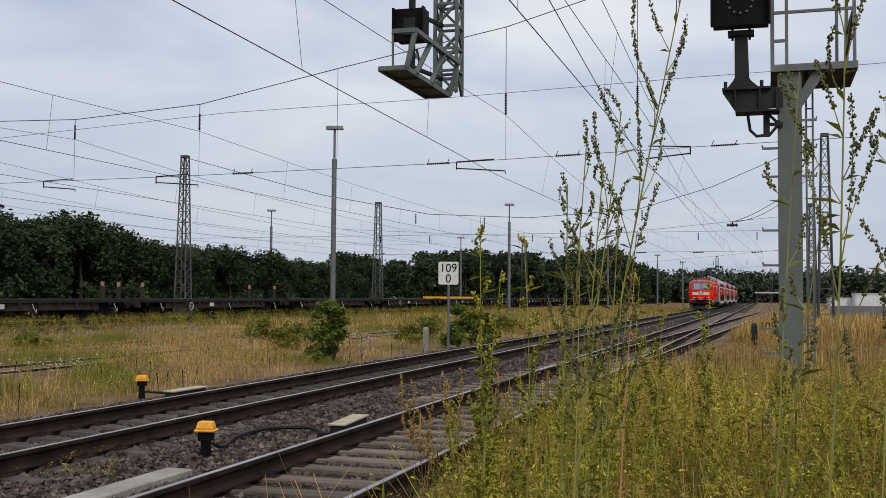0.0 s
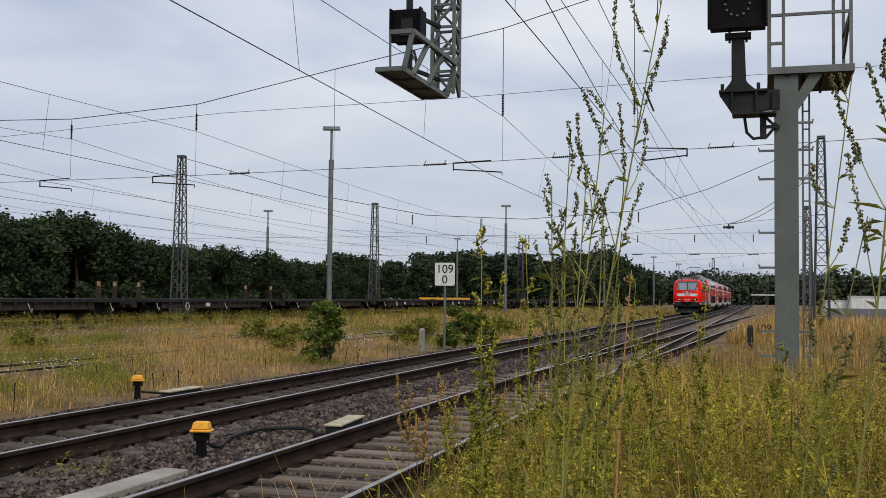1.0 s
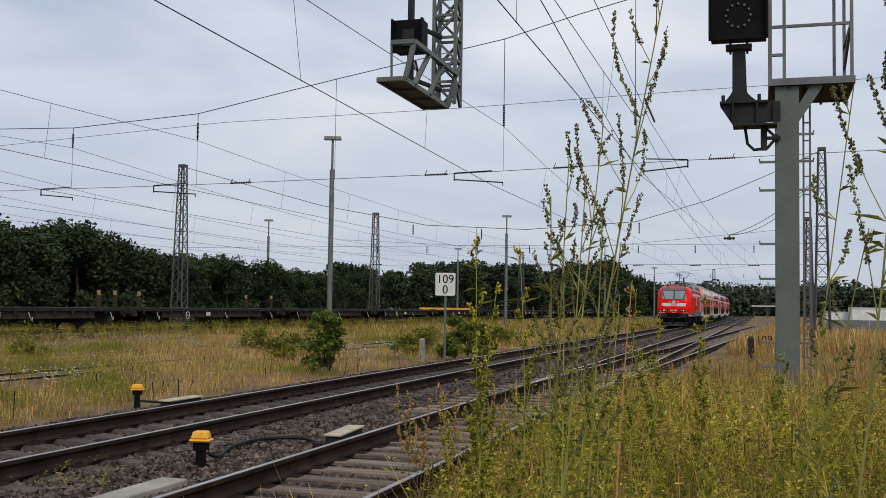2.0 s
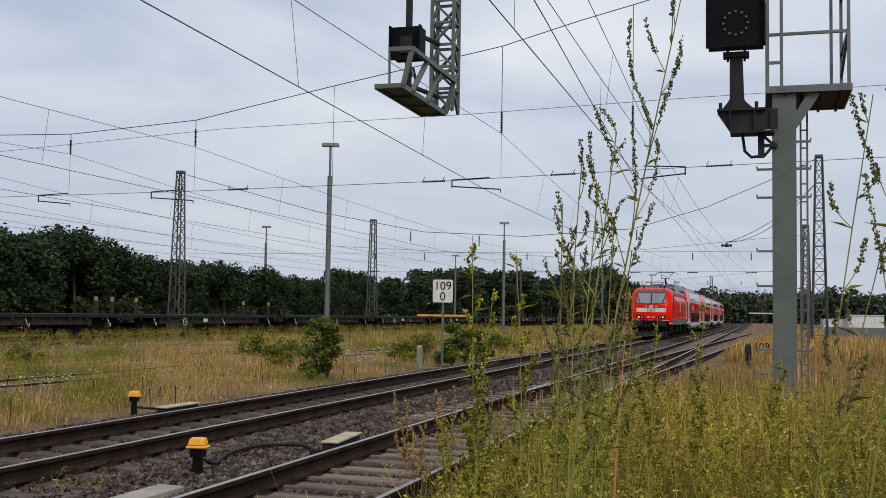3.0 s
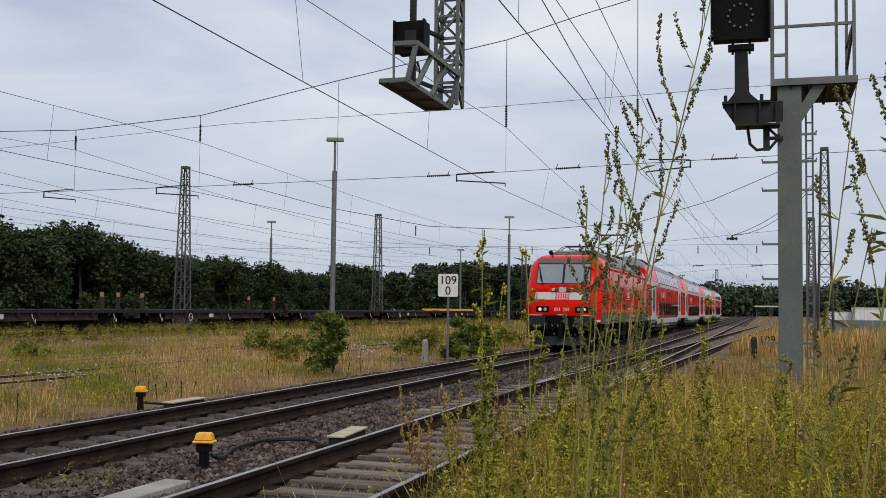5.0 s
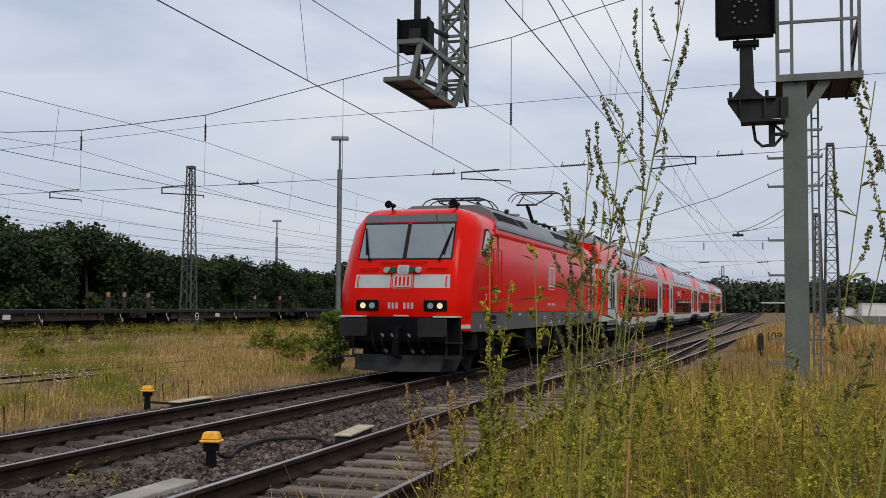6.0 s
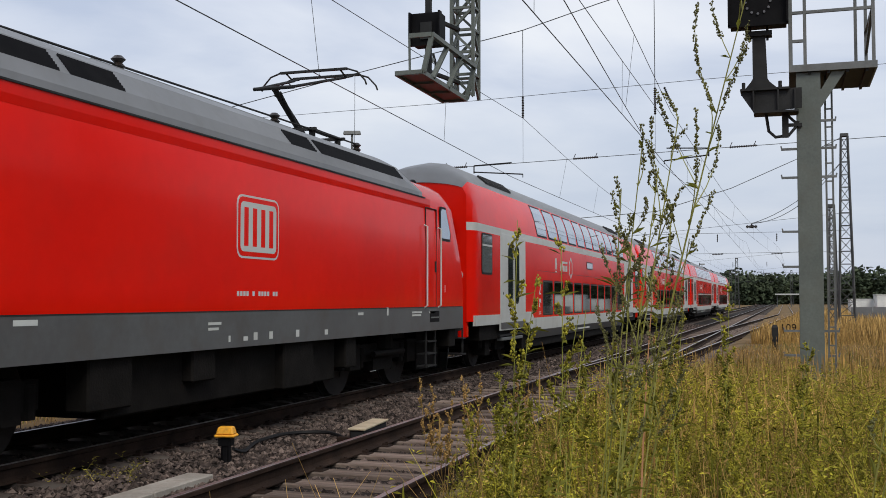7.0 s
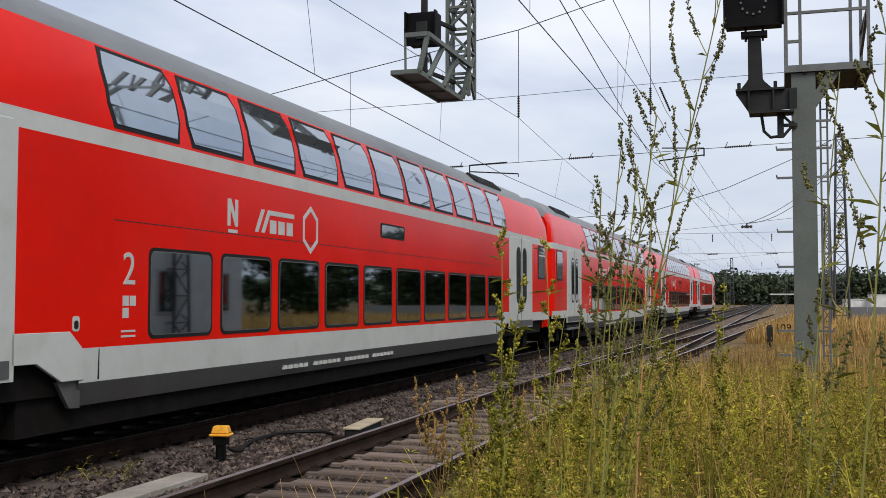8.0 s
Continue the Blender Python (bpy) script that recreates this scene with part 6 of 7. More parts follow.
def make_woods():
    rnd = random.Random(11)
    kinds = [tree_meshes(k, 8.0, 3.4, 6200, 0.20, "leaf", 44) for k in range(4)]
    # the near dense edge behind the wagons
    def at(x, y, top):
        plant_tree(rnd.choice(kinds), x, y, -0.5, (top + 0.5) / 8.3, rnd.uniform(0, 360), "dense dark green broadleaf tree behind the wagons")
    y = 38.0
    while y < 125:
        top = float(np.interp(y, [40, 56, 60, 69, 74, 78, 82, 90, 100, 116, 125], [5.4, 6.6, 7.0, 7.7, 6.6, 5.6, 5.5, 6.2, 5.2, 4.8, 5.8]))
        for row in range(3):
            at(-47.0 - row * 4.2 + rnd.uniform(-1.2, 1.2), y + rnd.uniform(-1.5, 1.5), top * rnd.uniform(0.82, 1.04) + row * 0.2)
        y += 4.4
    far = [tree_meshes(20 + k, 10.0, 4.4, 2600, 0.38, "leaf", 34) for k in range(3)]
    y = 125.0
    while y < 330:
        for row in range(2):
            x = -52 + (y - 125) * 0.095 - row * 7 + rnd.uniform(-2, 2)
            top = float(np.interp(y, [125, 140, 160, 172, 205, 235, 252, 275, 305, 330], [6.5, 7.8, 7.6, 9.8, 10.2, 10.4, 10.8, 14.4, 11.6, 9.0])) + rnd.uniform(-0.9, 0.5)
            plant_tree(rnd.choice(far), x, y + rnd.uniform(-2, 2), -0.5, top / 10.6, rnd.uniform(0, 360), "green broadleaf tree at the edge of the yard")
        y += 7.0
    # right-hand edge
    for k in range(16):
        plant_tree(rnd.choice(far), 26 + rnd.uniform(-3, 8) + k * 1.2, 150 + k * 11 + rnd.uniform(-4, 4), -0.5, rnd.uniform(0.75, 1.0), rnd.uniform(0, 360), "green broadleaf tree beyond the containers")
    # unseen trees added on the camera's side and behind it, to darken the paint's reflections
    for k in range(26):
        x, yy = 34 + rnd.uniform(-3, 6), -60 + 9.9 * k
        plant_tree(rnd.choice(far), x, yy, -0.5, rnd.uniform(0.85, 1.15), rnd.uniform(0, 360), "unseen broadleaf tree added to darken reflections in the train")
    # closing woodland far along the line: one stuff object
    b = Build()
    for k in range(420):
        q = k / 420
        x = -75 + 190 * q + rnd.uniform(-5, 5)
        yy = 420 + rnd.uniform(-25, 40) - 80 * abs(q - 0.4)
        h = 10 + 4.5 * noise.noise((x * 0.03, 4.2, 0)) + rnd.uniform(-2, 3)
        for j in range(3):
            leaf_cloud(b, (x, yy, h * (0.25 + 0.25 * j)), h * 0.34, 60, 0.95, rnd, 0.9)
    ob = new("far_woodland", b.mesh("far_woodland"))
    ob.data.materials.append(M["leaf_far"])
    tagged(ob, "dark green woodland across the distance, haze put into its leaf colour", "woodland", kind="stuff")
    # wooded ridge behind
    b = Build()
    n = 60
    rows = []
    for dist, zz in ((520, -2), (700, 14), (950, 24), (1200, 6)):
        rows.append([(math.sin(a) * dist, math.cos(a) * dist, zz * (0.75 + 0.35 * noise.noise((a * 4.0, dist * 0.002, 1))) if zz > 0 else zz) for a in np.linspace(-1.5, 1.0, n)])
    b.loft(rows, closed=False, caps=False)
    tagged(part("distant_ridge", b, "hill", None, smooth=True), "low wooded ridge on the horizon", "hill", kind="structure")


make_woods()


def make_bushes():
    for seed, x, y, h, w, n in ((3, -12.0, 28.6, 1.55, 0.62, 1500), (4, -12.7, 29.6, 1.75, 0.5, 900), (5, -10.8, 37.5, 1.5, 0.85, 1500), (6, -10.1, 38.6, 1.3, 0.7, 1100), (8, -15.5, 36.0, 0.9, 0.9, 700), (21, -17.5, 38.0, 0.9, 1.0, 800), (22, -16.0, 33.5, 0.7, 0.8, 600), (23, -20.5, 41.0, 0.9, 1.1, 800), (24, -13.6, 40.5, 0.8, 0.8, 600), (25, -24.0, 30.5, 0.6, 0.8, 500), (26, -14.8, 47.0, 0.9, 1.2, 800), (27, -12.5, 52.0, 0.9, 1.2, 800)):
        rnd = random.Random(seed)
        t = thing("bush", pose(x, y, GROUND_LEFT), "leafy bright green bush in the dry grass", "bush", "meadow bushes")
        b = Build()
        for k in range(7):
            a = rnd.uniform(0, 6.28)
            b.rod((0, 0, -0.05), (math.cos(a) * w * 0.5, math.sin(a) * w * 0.5, h * rnd.uniform(0.5, 0.9)), 0.015, 5, 0.004)
        part("stem", b, "bark", t)
        b = Build()
        for k in range(22):
            a, q = rnd.uniform(0, 6.28), rnd.uniform(0.04, 0.95)
            r = w * rnd.uniform(0.1, 1.0) * (1.2 - 0.7 * q)
            leaf_cloud(b, (math.cos(a) * r, math.sin(a) * r, h * q), (0.30 * w + 0.12) * rnd.uniform(0.5, 0.9), n // 16, 0.07, rnd)
        ob = tagged(new("foliage", b.mesh("foliage")), kind="stuff")
        ob.data.materials.append(M["leaf_bush" if seed < 10 else "grass"])
        ob.parent = t


make_bushes()


def container(x, y, w, d, h, turn, label):
    t = thing("container", pose(x, y, -0.4, 0, 0, turn), label, "container", "white containers")
    b = Build()
    b.box(-w / 2, w / 2, -d / 2, d / 2, 0, h)
    part("body", b, "hut", t)
    b = Build()
    for k in range(int(w / 0.4)):
        b.box(-w / 2 + 0.1 + k * 0.4, -w / 2 + 0.3 + k * 0.4, -d / 2 - 0.03, -d / 2, 0.15, h - 0.15)
    part("corrugation", b, "hut", t)
    b = Build().box(-w / 2 - 0.05, w / 2 + 0.05, -d / 2 - 0.05, d / 2 + 0.05, h, h + 0.12)
    part("roof", b, "lightgrey", t)


container(7.7, 118.0, 2.6, 2.6, 1.9, 3, "small white container in the yard")
container(10.4, 116.0, 3.3, 2.6, 2.35, 3, "large white container in the yard")


def yard_fence():
    t = thing("yard_fence", pose(0, 0, -0.3), "low grey panel fence along the yard", "fence")
    for k in range(12):
        b = Build()
        b.box(4.9 + k * 1.6, 6.45 + k * 1.6, 88.0 + k * 0.1, 88.08 + k * 0.1, 0.0, 1.25)
        part("panel", b, "roof", t)


yard_fence()


def white_house():
    """Rendered house on the camera's side of the line, mirrored in the coach windows."""
    t = thing("house", pose(7.2, 21.0, -0.3), "white rendered house with grey roof beside the line", "house")
    part("wall", Build().box(0, 7, 0, 15, 0, 4.6), "hut", t)
    part("roof", Build().loft([[(-0.4, y, 4.6), (7.4, y, 4.6), (3.5, y, 7.2)] for y in (-0.4, 15.4)]), "roof", t)
    for k in range(4):
        fr = part("window", Build().box(-0.05, 0.02, 2.0 + k * 3.6, 3.2 + k * 3.6, 1.3, 2.8), "lightgrey", t)
        part("pane", Build().box(-0.06, 0.0, 2.08 + k * 3.6, 3.12 + k * 3.6, 1.38, 2.72), "glass", fr)
    part("downpipe", Build().rod((-0.08, 5.2, 0), (-0.08, 5.2, 4.6), 0.05, 8), "steel", t)


white_house()


def shelter():
    t = thing("platform_shelter", pose(-1.0, 250.0, -0.4), "distant flat-roofed pale shelter beside the tracks", "shelter")
    b = Build().box(-1, 9, -1.5, 1.5, 3.0, 3.3)
    part("roof", b, "lightgrey", t)
    for x in (-0.6, 2.5, 5.5, 8.6):
        part("post", Build().box(x - 0.1, x + 0.1, -0.1, 0.1, 0, 3.0), "steel", t)


shelter()


# ---- ballast stones, grass and weeds ----
def stones():
    """Crushed stone lying on the bed, each a lumpy octahedron."""
    rnd = np.random.RandomState(7)
    base = np.array([(1, 0, 0), (0, 1, 0), (-1, 0, 0), (0, -1, 0), (0, 0, 1), (0, 0, -1)], float)
    tri = np.array([(0, 1, 4), (1, 2, 4), (2, 3, 4), (3, 0, 4), (1, 0, 5), (2, 1, 5), (3, 2, 5), (0, 3, 5)])
    for name, n, y0, y1, smin, smax, power in (("ballast_stones", 105000, 5.5, 24.0, 0.015, 0.037, 1.3), ("far_ballast_stones", 26000, 24.0, 75.0, 0.03, 0.06, 1.5)):
        y = y0 + (y1 - y0) * rnd.rand(n) ** power
        x = -10.45 + 8.7 * rnd.rand(n)
        edge = np.array([max(branch_x(v) + 1.7, NEAR_X + 1.7) for v in y])
        keep = x < edge
        for c, first in ((MAIN_X, 1.0), (NEAR_X, 1.2)):
            ph = (y - first + 0.3) % 0.6 - 0.3
            keep &= ~((np.abs(x - c) < 1.28) & (np.abs(ph) < 0.15) & (rnd.rand(n) < 0.85))
            for s in (-0.7525, 0.7525):
                keep &= np.abs(x - c - s) > 0.11
        x, y = x[keep], y[keep]
        n = len(x)
        z = np.interp(x, [-10.75, -9.75, -6.2, -5.6, -5.0, -2.3, -1.6], [-0.62, -0.25, -0.215, -0.25, -0.215, -0.22, -0.5]) + rnd.uniform(-0.012, 0.022, n) - 0.02 * ((np.abs(x - MAIN_X) < 0.7) | (np.abs(x - NEAR_X) < 0.7))
        s = rnd.uniform(smin, smax, n)
        v = base[None] * (1 + rnd.uniform(-0.35, 0.35, (n, 6, 3)))
        v += rnd.uniform(-0.3, 0.3, (n, 6, 3))
        a = rnd.uniform(0, 6.28, n)
        ca, sa = np.cos(a)[:, None], np.sin(a)[:, None]
        vx, vy = v[..., 0] * ca - v[..., 1] * sa, v[..., 0] * sa + v[..., 1] * ca
        v = np.stack([vx * s[:, None] * 1.15 + x[:, None], vy * s[:, None] + y[:, None], v[..., 2] * s[:, None] * 0.9 + z[:, None]], -1).reshape(-1, 3)
        f = (tri[None] + 6 * np.arange(n)[:, None, None]).reshape(-1, 3)
        me = bpy.data.meshes.new(name)
        me.from_pydata(v.tolist(), [], f.tolist())
        me.materials.append(M["stone"])
        tagged(new(name, me), "crushed grey-brown ballast stones", "ballast", kind="stuff")


stones()


def scatter_grass(name, label, material, spots, hmin, hmax, width, seed, lean=0.35, heads=0.0, tall=None):
    """Bent tapering blades; spots gives (x, y) for each."""
    rnd = random.Random(seed)
    v, f = [], []
    for x, y in spots:
        z = ground_z(x, y) - 0.02
        h = rnd.uniform(hmin, hmax) * (tall(x, y) if tall else 1)
        a, l = rnd.uniform(0, 6.283), h * rnd.uniform(0.05, lean)
        dx, dy = math.cos(a), math.sin(a)
        w = width * rnd.uniform(0.6, 1.3)
        sx, sy = -dy * w, dx * w
        i = len(v)
        v += [(x - sx, y - sy, z), (x + sx, y + sy, z), (x + dx * l * 0.35 + sx * 0.8, y + dy * l * 0.35 + sy * 0.8, z + h * 0.55), (x + dx * l * 0.35 - sx * 0.8, y + dy * l * 0.35 - sy * 0.8, z + h * 0.55), (x + dx * l, y + dy * l, z + h)]
        f += [(i, i + 1, i + 2, i + 3), (i + 3, i + 2, i + 4)]
        if heads and rnd.random() < heads:
            hx, hy, hz = x + dx * l, y + dy * l, z + h
            k = len(v)
            ww = width * 2.4
            v += [(hx, hy, hz - h * 0.16), (hx + ww, hy, hz - h * 0.06), (hx, hy, hz + h * 0.06), (hx - ww, hy, hz - h * 0.06), (hx, hy + ww, hz - h * 0.06), (hx, hy - ww, hz - h * 0.06)]
            f += [(k, k + 1, k + 2, k + 3), (k, k + 4, k + 2, k + 5)]
    me = bpy.data.meshes.new(name)
    me.from_pydata(v, [], f)
    me.materials.append(M[material])
    ob = new(name, me)
    return tagged(ob, label, "grass", kind="stuff")


def patch(x, y, s=0.3):
    return noise.noise((x * s, y * s, 2.2))


def meadow_height(x, y):
    """Clumped growth: low near the line and on stony patches, taller in tufts."""
    k = min(1, max(0.35, (-10.4 - x) / 1.2))
    return k * (0.75 + 0.55 * noise.noise((x * 0.9, y * 0.5, 3.1)) + 0.35 * noise.noise((x * 0.22, y * 0.16, 7.7)))


def meadow():
    rnd = random.Random(21)
    dry, green, white, leafy = [], [], [], []
    for _ in range(190000):
        q = rnd.random() ** 1.6
        y = 8 + 62 * q
        x = -10.55 - rnd.random() * (22 + y * 0.25)
        if abs(x + 18.08) < 0.9 and rnd.random() < 0.5 or abs(x + 22.96) < 0.9 and rnd.random() < 0.5:
            continue
        p = patch(x, y, 0.22)
        fine = noise.noise((x * 1.1, y * 0.7, 8.8))
        bare = noise.noise((x * 0.16, y * 0.12, 4.4)) + 0.35 * fine
        if bare > (0.12 if x < -15 else 0.32) and rnd.random() < 0.88 or fine > 0.3 and rnd.random() < 0.5 or x > -11.3 and rnd.random() < 0.55:
            if x < -13 and rnd.random() < 0.05:
                white.append((x, y))
            continue
        (green if p + 0.6 * fine + rnd.uniform(-0.12, 0.12) < -0.22 else dry).append((x, y))
        if p + 0.5 * fine < -0.12 and rnd.random() < 0.035:
            leafy.append((x, y))
    scatter_grass("dry_meadow_grass", "straw-coloured dry meadow grass", "straw", dry, 0.10, 0.48, 0.005, 1, 0.9, 0.3, meadow_height)
    scatter_grass("green_meadow_grass", "yellow-green meadow grass", "grass", green, 0.12, 0.5, 0.006, 2, 0.7, 0.0, meadow_height)
    spread_plants("meadow_weeds", "yellow-green leafy meadow weeds", "weed_leaf", [weed_template(300 + k, 0.6, 14, 1.6) for k in range(4)], leafy, 15, 0.5, 1.2, meadow_height)
    olive = [(x, y) for x, y in green if rnd.random() < 0.03] + [(x, y) for x, y in dry if rnd.random() < 0.008]
    spread_plants("olive_meadow_weeds", "olive-brown leafy meadow weeds", "weed_olive", [weed_template(340 + k, 0.5, 12, 1.6) for k in range(4)], olive, 17, 0.5, 1.1, meadow_height)
    far = []
    for _ in range(36000):
        y = 60 + rnd.random() ** 1.5 * 150
        far.append((-10.5 - rnd.random() * 24, y))
    band = [(-33.6 + rnd.gauss(0, 0.7), 30 + rnd.random() ** 1.3 * 110) for _ in range(1500)]
    spread_plants("siding_weeds", "tall olive weeds growing before the wagons", "weed_olive", [weed_template(320 + k, 0.7, 9, 2.4) for k in range(3)], band, 16, 0.7, 1.5)
    scatter_grass("far_meadow_grass", "yellow-green meadow grass", "grass", far[::2], 0.2, 0.5, 0.02, 3)
    scatter_grass("far_dry_grass", "straw-coloured dry meadow grass", "straw", far[1::2], 0.2, 0.5, 0.02, 4)
    b = Build()
    for x, y in white:
        z = ground_z(x, y) + rnd.uniform(0.1, 0.4)
        r = rnd.uniform(0.012, 0.035)
        b.add([(x - r, y, z), (x, y - r, z), (x + r, y, z), (x, y + r, z), (x, y, z + r * 0.5), (x, y, z - r)], [(0, 1, 4), (1, 2, 4), (2, 3, 4), (3, 0, 4), (0, 5, 1), (2, 5, 3)])
    ob = new("meadow_flowers", b.mesh("meadow_flowers"))
    ob.data.materials.append(M["flower"])
    tagged(ob, "small white umbel flowers in the meadow", "flowers", kind="stuff")
    # dark dead dock spikes standing in the meadow
    b = Build()
    for _ in range(34):
        x, y = -10.4 - rnd.random() ** 1.5 * 10, 12 + rnd.random() * 30
        z = ground_z(x, y)
        h = rnd.uniform(0.25, 0.5)
        b.rod((x, y, z - 0.02), (x + rnd.uniform(-0.1, 0.1), y, z + h), 0.005, 5, 0.011)
    tagged(part("dead_dock_spikes", b, "rust", None), "dark brown dead dock spikes in the grass", "dead plants", kind="stuff")


def stalk(v, f, pts, r0, r1):
    """Three-sided tapering stalk along points."""
    n = len(pts)
    for i, p in enumerate(pts):
        r = r0 + (r1 - r0) * i / (n - 1)
        k = len(v)
        v += [(p[0] + r, p[1], p[2]), (p[0] - r * 0.5, p[1] + r * 0.87, p[2]), (p[0] - r * 0.5, p[1] - r * 0.87, p[2])]
        if i:
            for j in range(3):
                f.append((k - 3 + j, k - 3 + (j + 1) % 3, k + (j + 1) % 3, k + j))


def leaflet(v, f, p, d, length, width, rnd, fold=0.25):
    d = Vector(d).normalized()
    s = d.cross(Vector((rnd.gauss(0, 0.4), rnd.gauss(0, 0.4), 1))).normalized() * width / 2
    n = s.cross(d).normalized() * width * fold
    p = Vector(p)
    m = p + d * length * 0.45
    k = len(v)
    v += [tuple(p), tuple(m + s + n), tuple(p + d * length - n * 1.5), tuple(m - s + n)]
    f.append((k, k + 1, k + 2, k + 3))


def bud(v, f, p, r):
    k = len(v)
    x, y, z = p
    v += [(x + r, y, z), (x, y + r, z), (x - r, y, z), (x, y - r, z), (x, y, z + r * 1.4), (x, y, z - r * 1.1)]
    f += [(k, k + 1, k + 4), (k + 1, k + 2, k + 4), (k + 2, k + 3, k + 4), (k + 3, k, k + 4), (k + 1, k, k + 5), (k + 2, k + 1, k + 5), (k + 3, k + 2, k + 5), (k, k + 3, k + 5)]


def bent(a, c, sway, rnd, n=7):
    a, c = Vector(a), Vector(c)
    side = Vector((rnd.gauss(0, 1), rnd.gauss(0, 1), 0)) * sway
    return [a.lerp(c, i / n) + side * math.sin(math.pi * i / n) for i in range(n + 1)]


def tall_weed(base, tips, seed, name="tall_weed", label="tall swaying yellow-green weed with small bud spikes", leafy=0.5, buds=1.0, stem_r=0.006, first=0.42, spread=0.28, leaf_len=0.05, stem_mat="stem", bud_mat="bud", bud_r=0.0042, per_branch=85, branches=17, bare=0.18):
    """A many-stemmed weed: stalks, narrow leaves and spikes of small buds, built about its foot."""
    rnd = random.Random(seed)
    t = thing(name, pose(*base), label, "weed", "tall weeds")
    sv, sf, lv, lf, bv, bf = [], [], [], [], [], []
    foot = Vector(base)
    for ti, (tip, weight) in enumerate(tips):
        tip = Vector(tip) - foot
        start = Vector((rnd.uniform(-0.05, 0.05), rnd.uniform(-0.05, 0.05), -0.05))
        pts = bent(start, tip, 0.035, rnd)
        H = tip.z
        stalk(sv, sf, pts, stem_r * weight, stem_r * 0.25)
        count = int(branches * weight * buds) + 2
        for k in range(count):
            q = first + (1.0 - first) * (k + rnd.random() * 0.6) / count
            i = min(int(q * 7), 6)
            p = pts[i].lerp(pts[i + 1], q * 7 - i)
            a = k * 2.4 + rnd.uniform(-0.5, 0.5)
            length = spread * weight * (1.15 - 0.75 * (q - first) / (1 - first)) * rnd.uniform(0.6, 1.2)
            e = p + Vector((math.cos(a) * length * 0.42, math.sin(a) * length * 0.42, length * rnd.uniform(0.8, 1.05)))
            br = bent(p, e, 0.012, rnd, 4)
            stalk(sv, sf, br, stem_r * 0.33, stem_r * 0.12)
            leaflet(lv, lf, p, (math.cos(a), math.sin(a), 0.4), leaf_len * rnd.uniform(0.6, 1.3), leaf_len * 0.22, rnd)
            for j in range(int(per_branch * length / spread)):
                w = bare + (1 - bare) * rnd.random()
                i2 = min(int(w * 4), 3)
                c = br[i2].lerp(br[i2 + 1], w * 4 - i2)
                o = Vector((rnd.gauss(0, 1), rnd.gauss(0, 1), rnd.gauss(0, 1))).normalized() * bud_r * rnd.uniform(0.8, 2.2)
                bud(bv, bf, c + o, bud_r * rnd.uniform(0.55, 1.1))
        for k in range(int(34 * leafy * weight)):
            q = rnd.uniform(0.05, 0.9)
            i = min(int(q * 7), 6)
            p = pts[i].lerp(pts[i + 1], q * 7 - i)
            a = rnd.uniform(0, 6.28)
            leaflet(lv, lf, p, (math.cos(a), math.sin(a), rnd.uniform(-0.2, 0.7)), leaf_len * rnd.uniform(0.8, 2.0) * (1.3 - q * 0.6), leaf_len * 0.3, rnd)
    for nm, v, f, material in (("stem", sv, sf, stem_mat), ("foliage", lv, lf, "grass"), ("bud_spike", bv, bf, bud_mat)):
        if v:
            me = bpy.data.meshes.new(nm)
            me.from_pydata([tuple(p) for p in v], [], f)
            me.materials.append(M[material])
            o = tagged(new(nm, me), kind="stuff")
            o.parent = t
    return t


FOOT = -0.14
SWAYING = []
weed = tall_weed((-0.60, 2.80, FOOT), [((-0.185, 2.86, 2.42), 1.0), ((-0.365, 2.84, 2.0), 0.8), ((-0.45, 2.80, 1.95), 0.55), ((-0.50, 2.78, 1.80), 0.5), ((-0.33, 2.9, 1.68), 0.4), ((-0.41, 2.82, 1.86), 0.6), ((-0.375, 2.87, 1.76), 0.55), ((-0.47, 2.80, 1.66), 0.5)], 3, stem_mat="drystem", spread=0.36, leafy=0.25, stem_r=0.0065, bud_r=0.0034, per_branch=120, branches=11, bare=0.38, first=0.66)
base_weed = tall_weed((-0.48, 2.82, FOOT), [((-0.56 + 0.05 * k, 2.80 + 0.03 * (k % 3), 1.12 + 0.07 * (k * 5 % 7)), 0.6) for k in range(7)], 4, stem_r=0.0045, spread=0.14, leafy=0.7, buds=0.2, first=0.6, per_branch=24, bud_mat="weed_leaf", label="leafy yellow-green weed stems standing close together")
SWAYING.append((weed, (0, -0.2, -1.0, -1.3, 0.0, 0.6, 0.8, 2.2, -0.2, 0.3, 2.8, 1.5, 1.6)))
weed = tall_weed((0.05, 2.52, FOOT), [((0.185, 2.57, 2.32), 1.0), ((0.08, 2.54, 2.02), 0.5), ((0.27, 2.60, 1.95), 0.6), ((0.13, 2.56, 1.70), 0.4)], 8, stem_mat="drystem", spread=0.34, first=0.62, leafy=0.25, bud_r=0.0038, leaf_len=0.06, stem_r=0.0065, per_branch=110, branches=10, bare=0.35)
SWAYING.append((weed, (0, 2.0, 3.2, 3.2, 4.5, 8.5, 6.0, 3.0, 4.0, 3.5, 7.5, 5.5, 1.5)))
weed = tall_weed((-0.97, 3.88, FOOT), [((-1.03, 3.87, 1.80), 0.7), ((-0.87, 3.91, 1.74), 0.6), ((-0.95, 3.89, 1.60), 0.8), ((-0.80, 3.95, 1.45), 0.6)], 12, spread=0.22, leafy=0.9, buds=0.8, bud_r=0.006, leaf_len=0.06, label="leafy bright green weed with drooping seed spikes", bud_mat="weed_leaf")
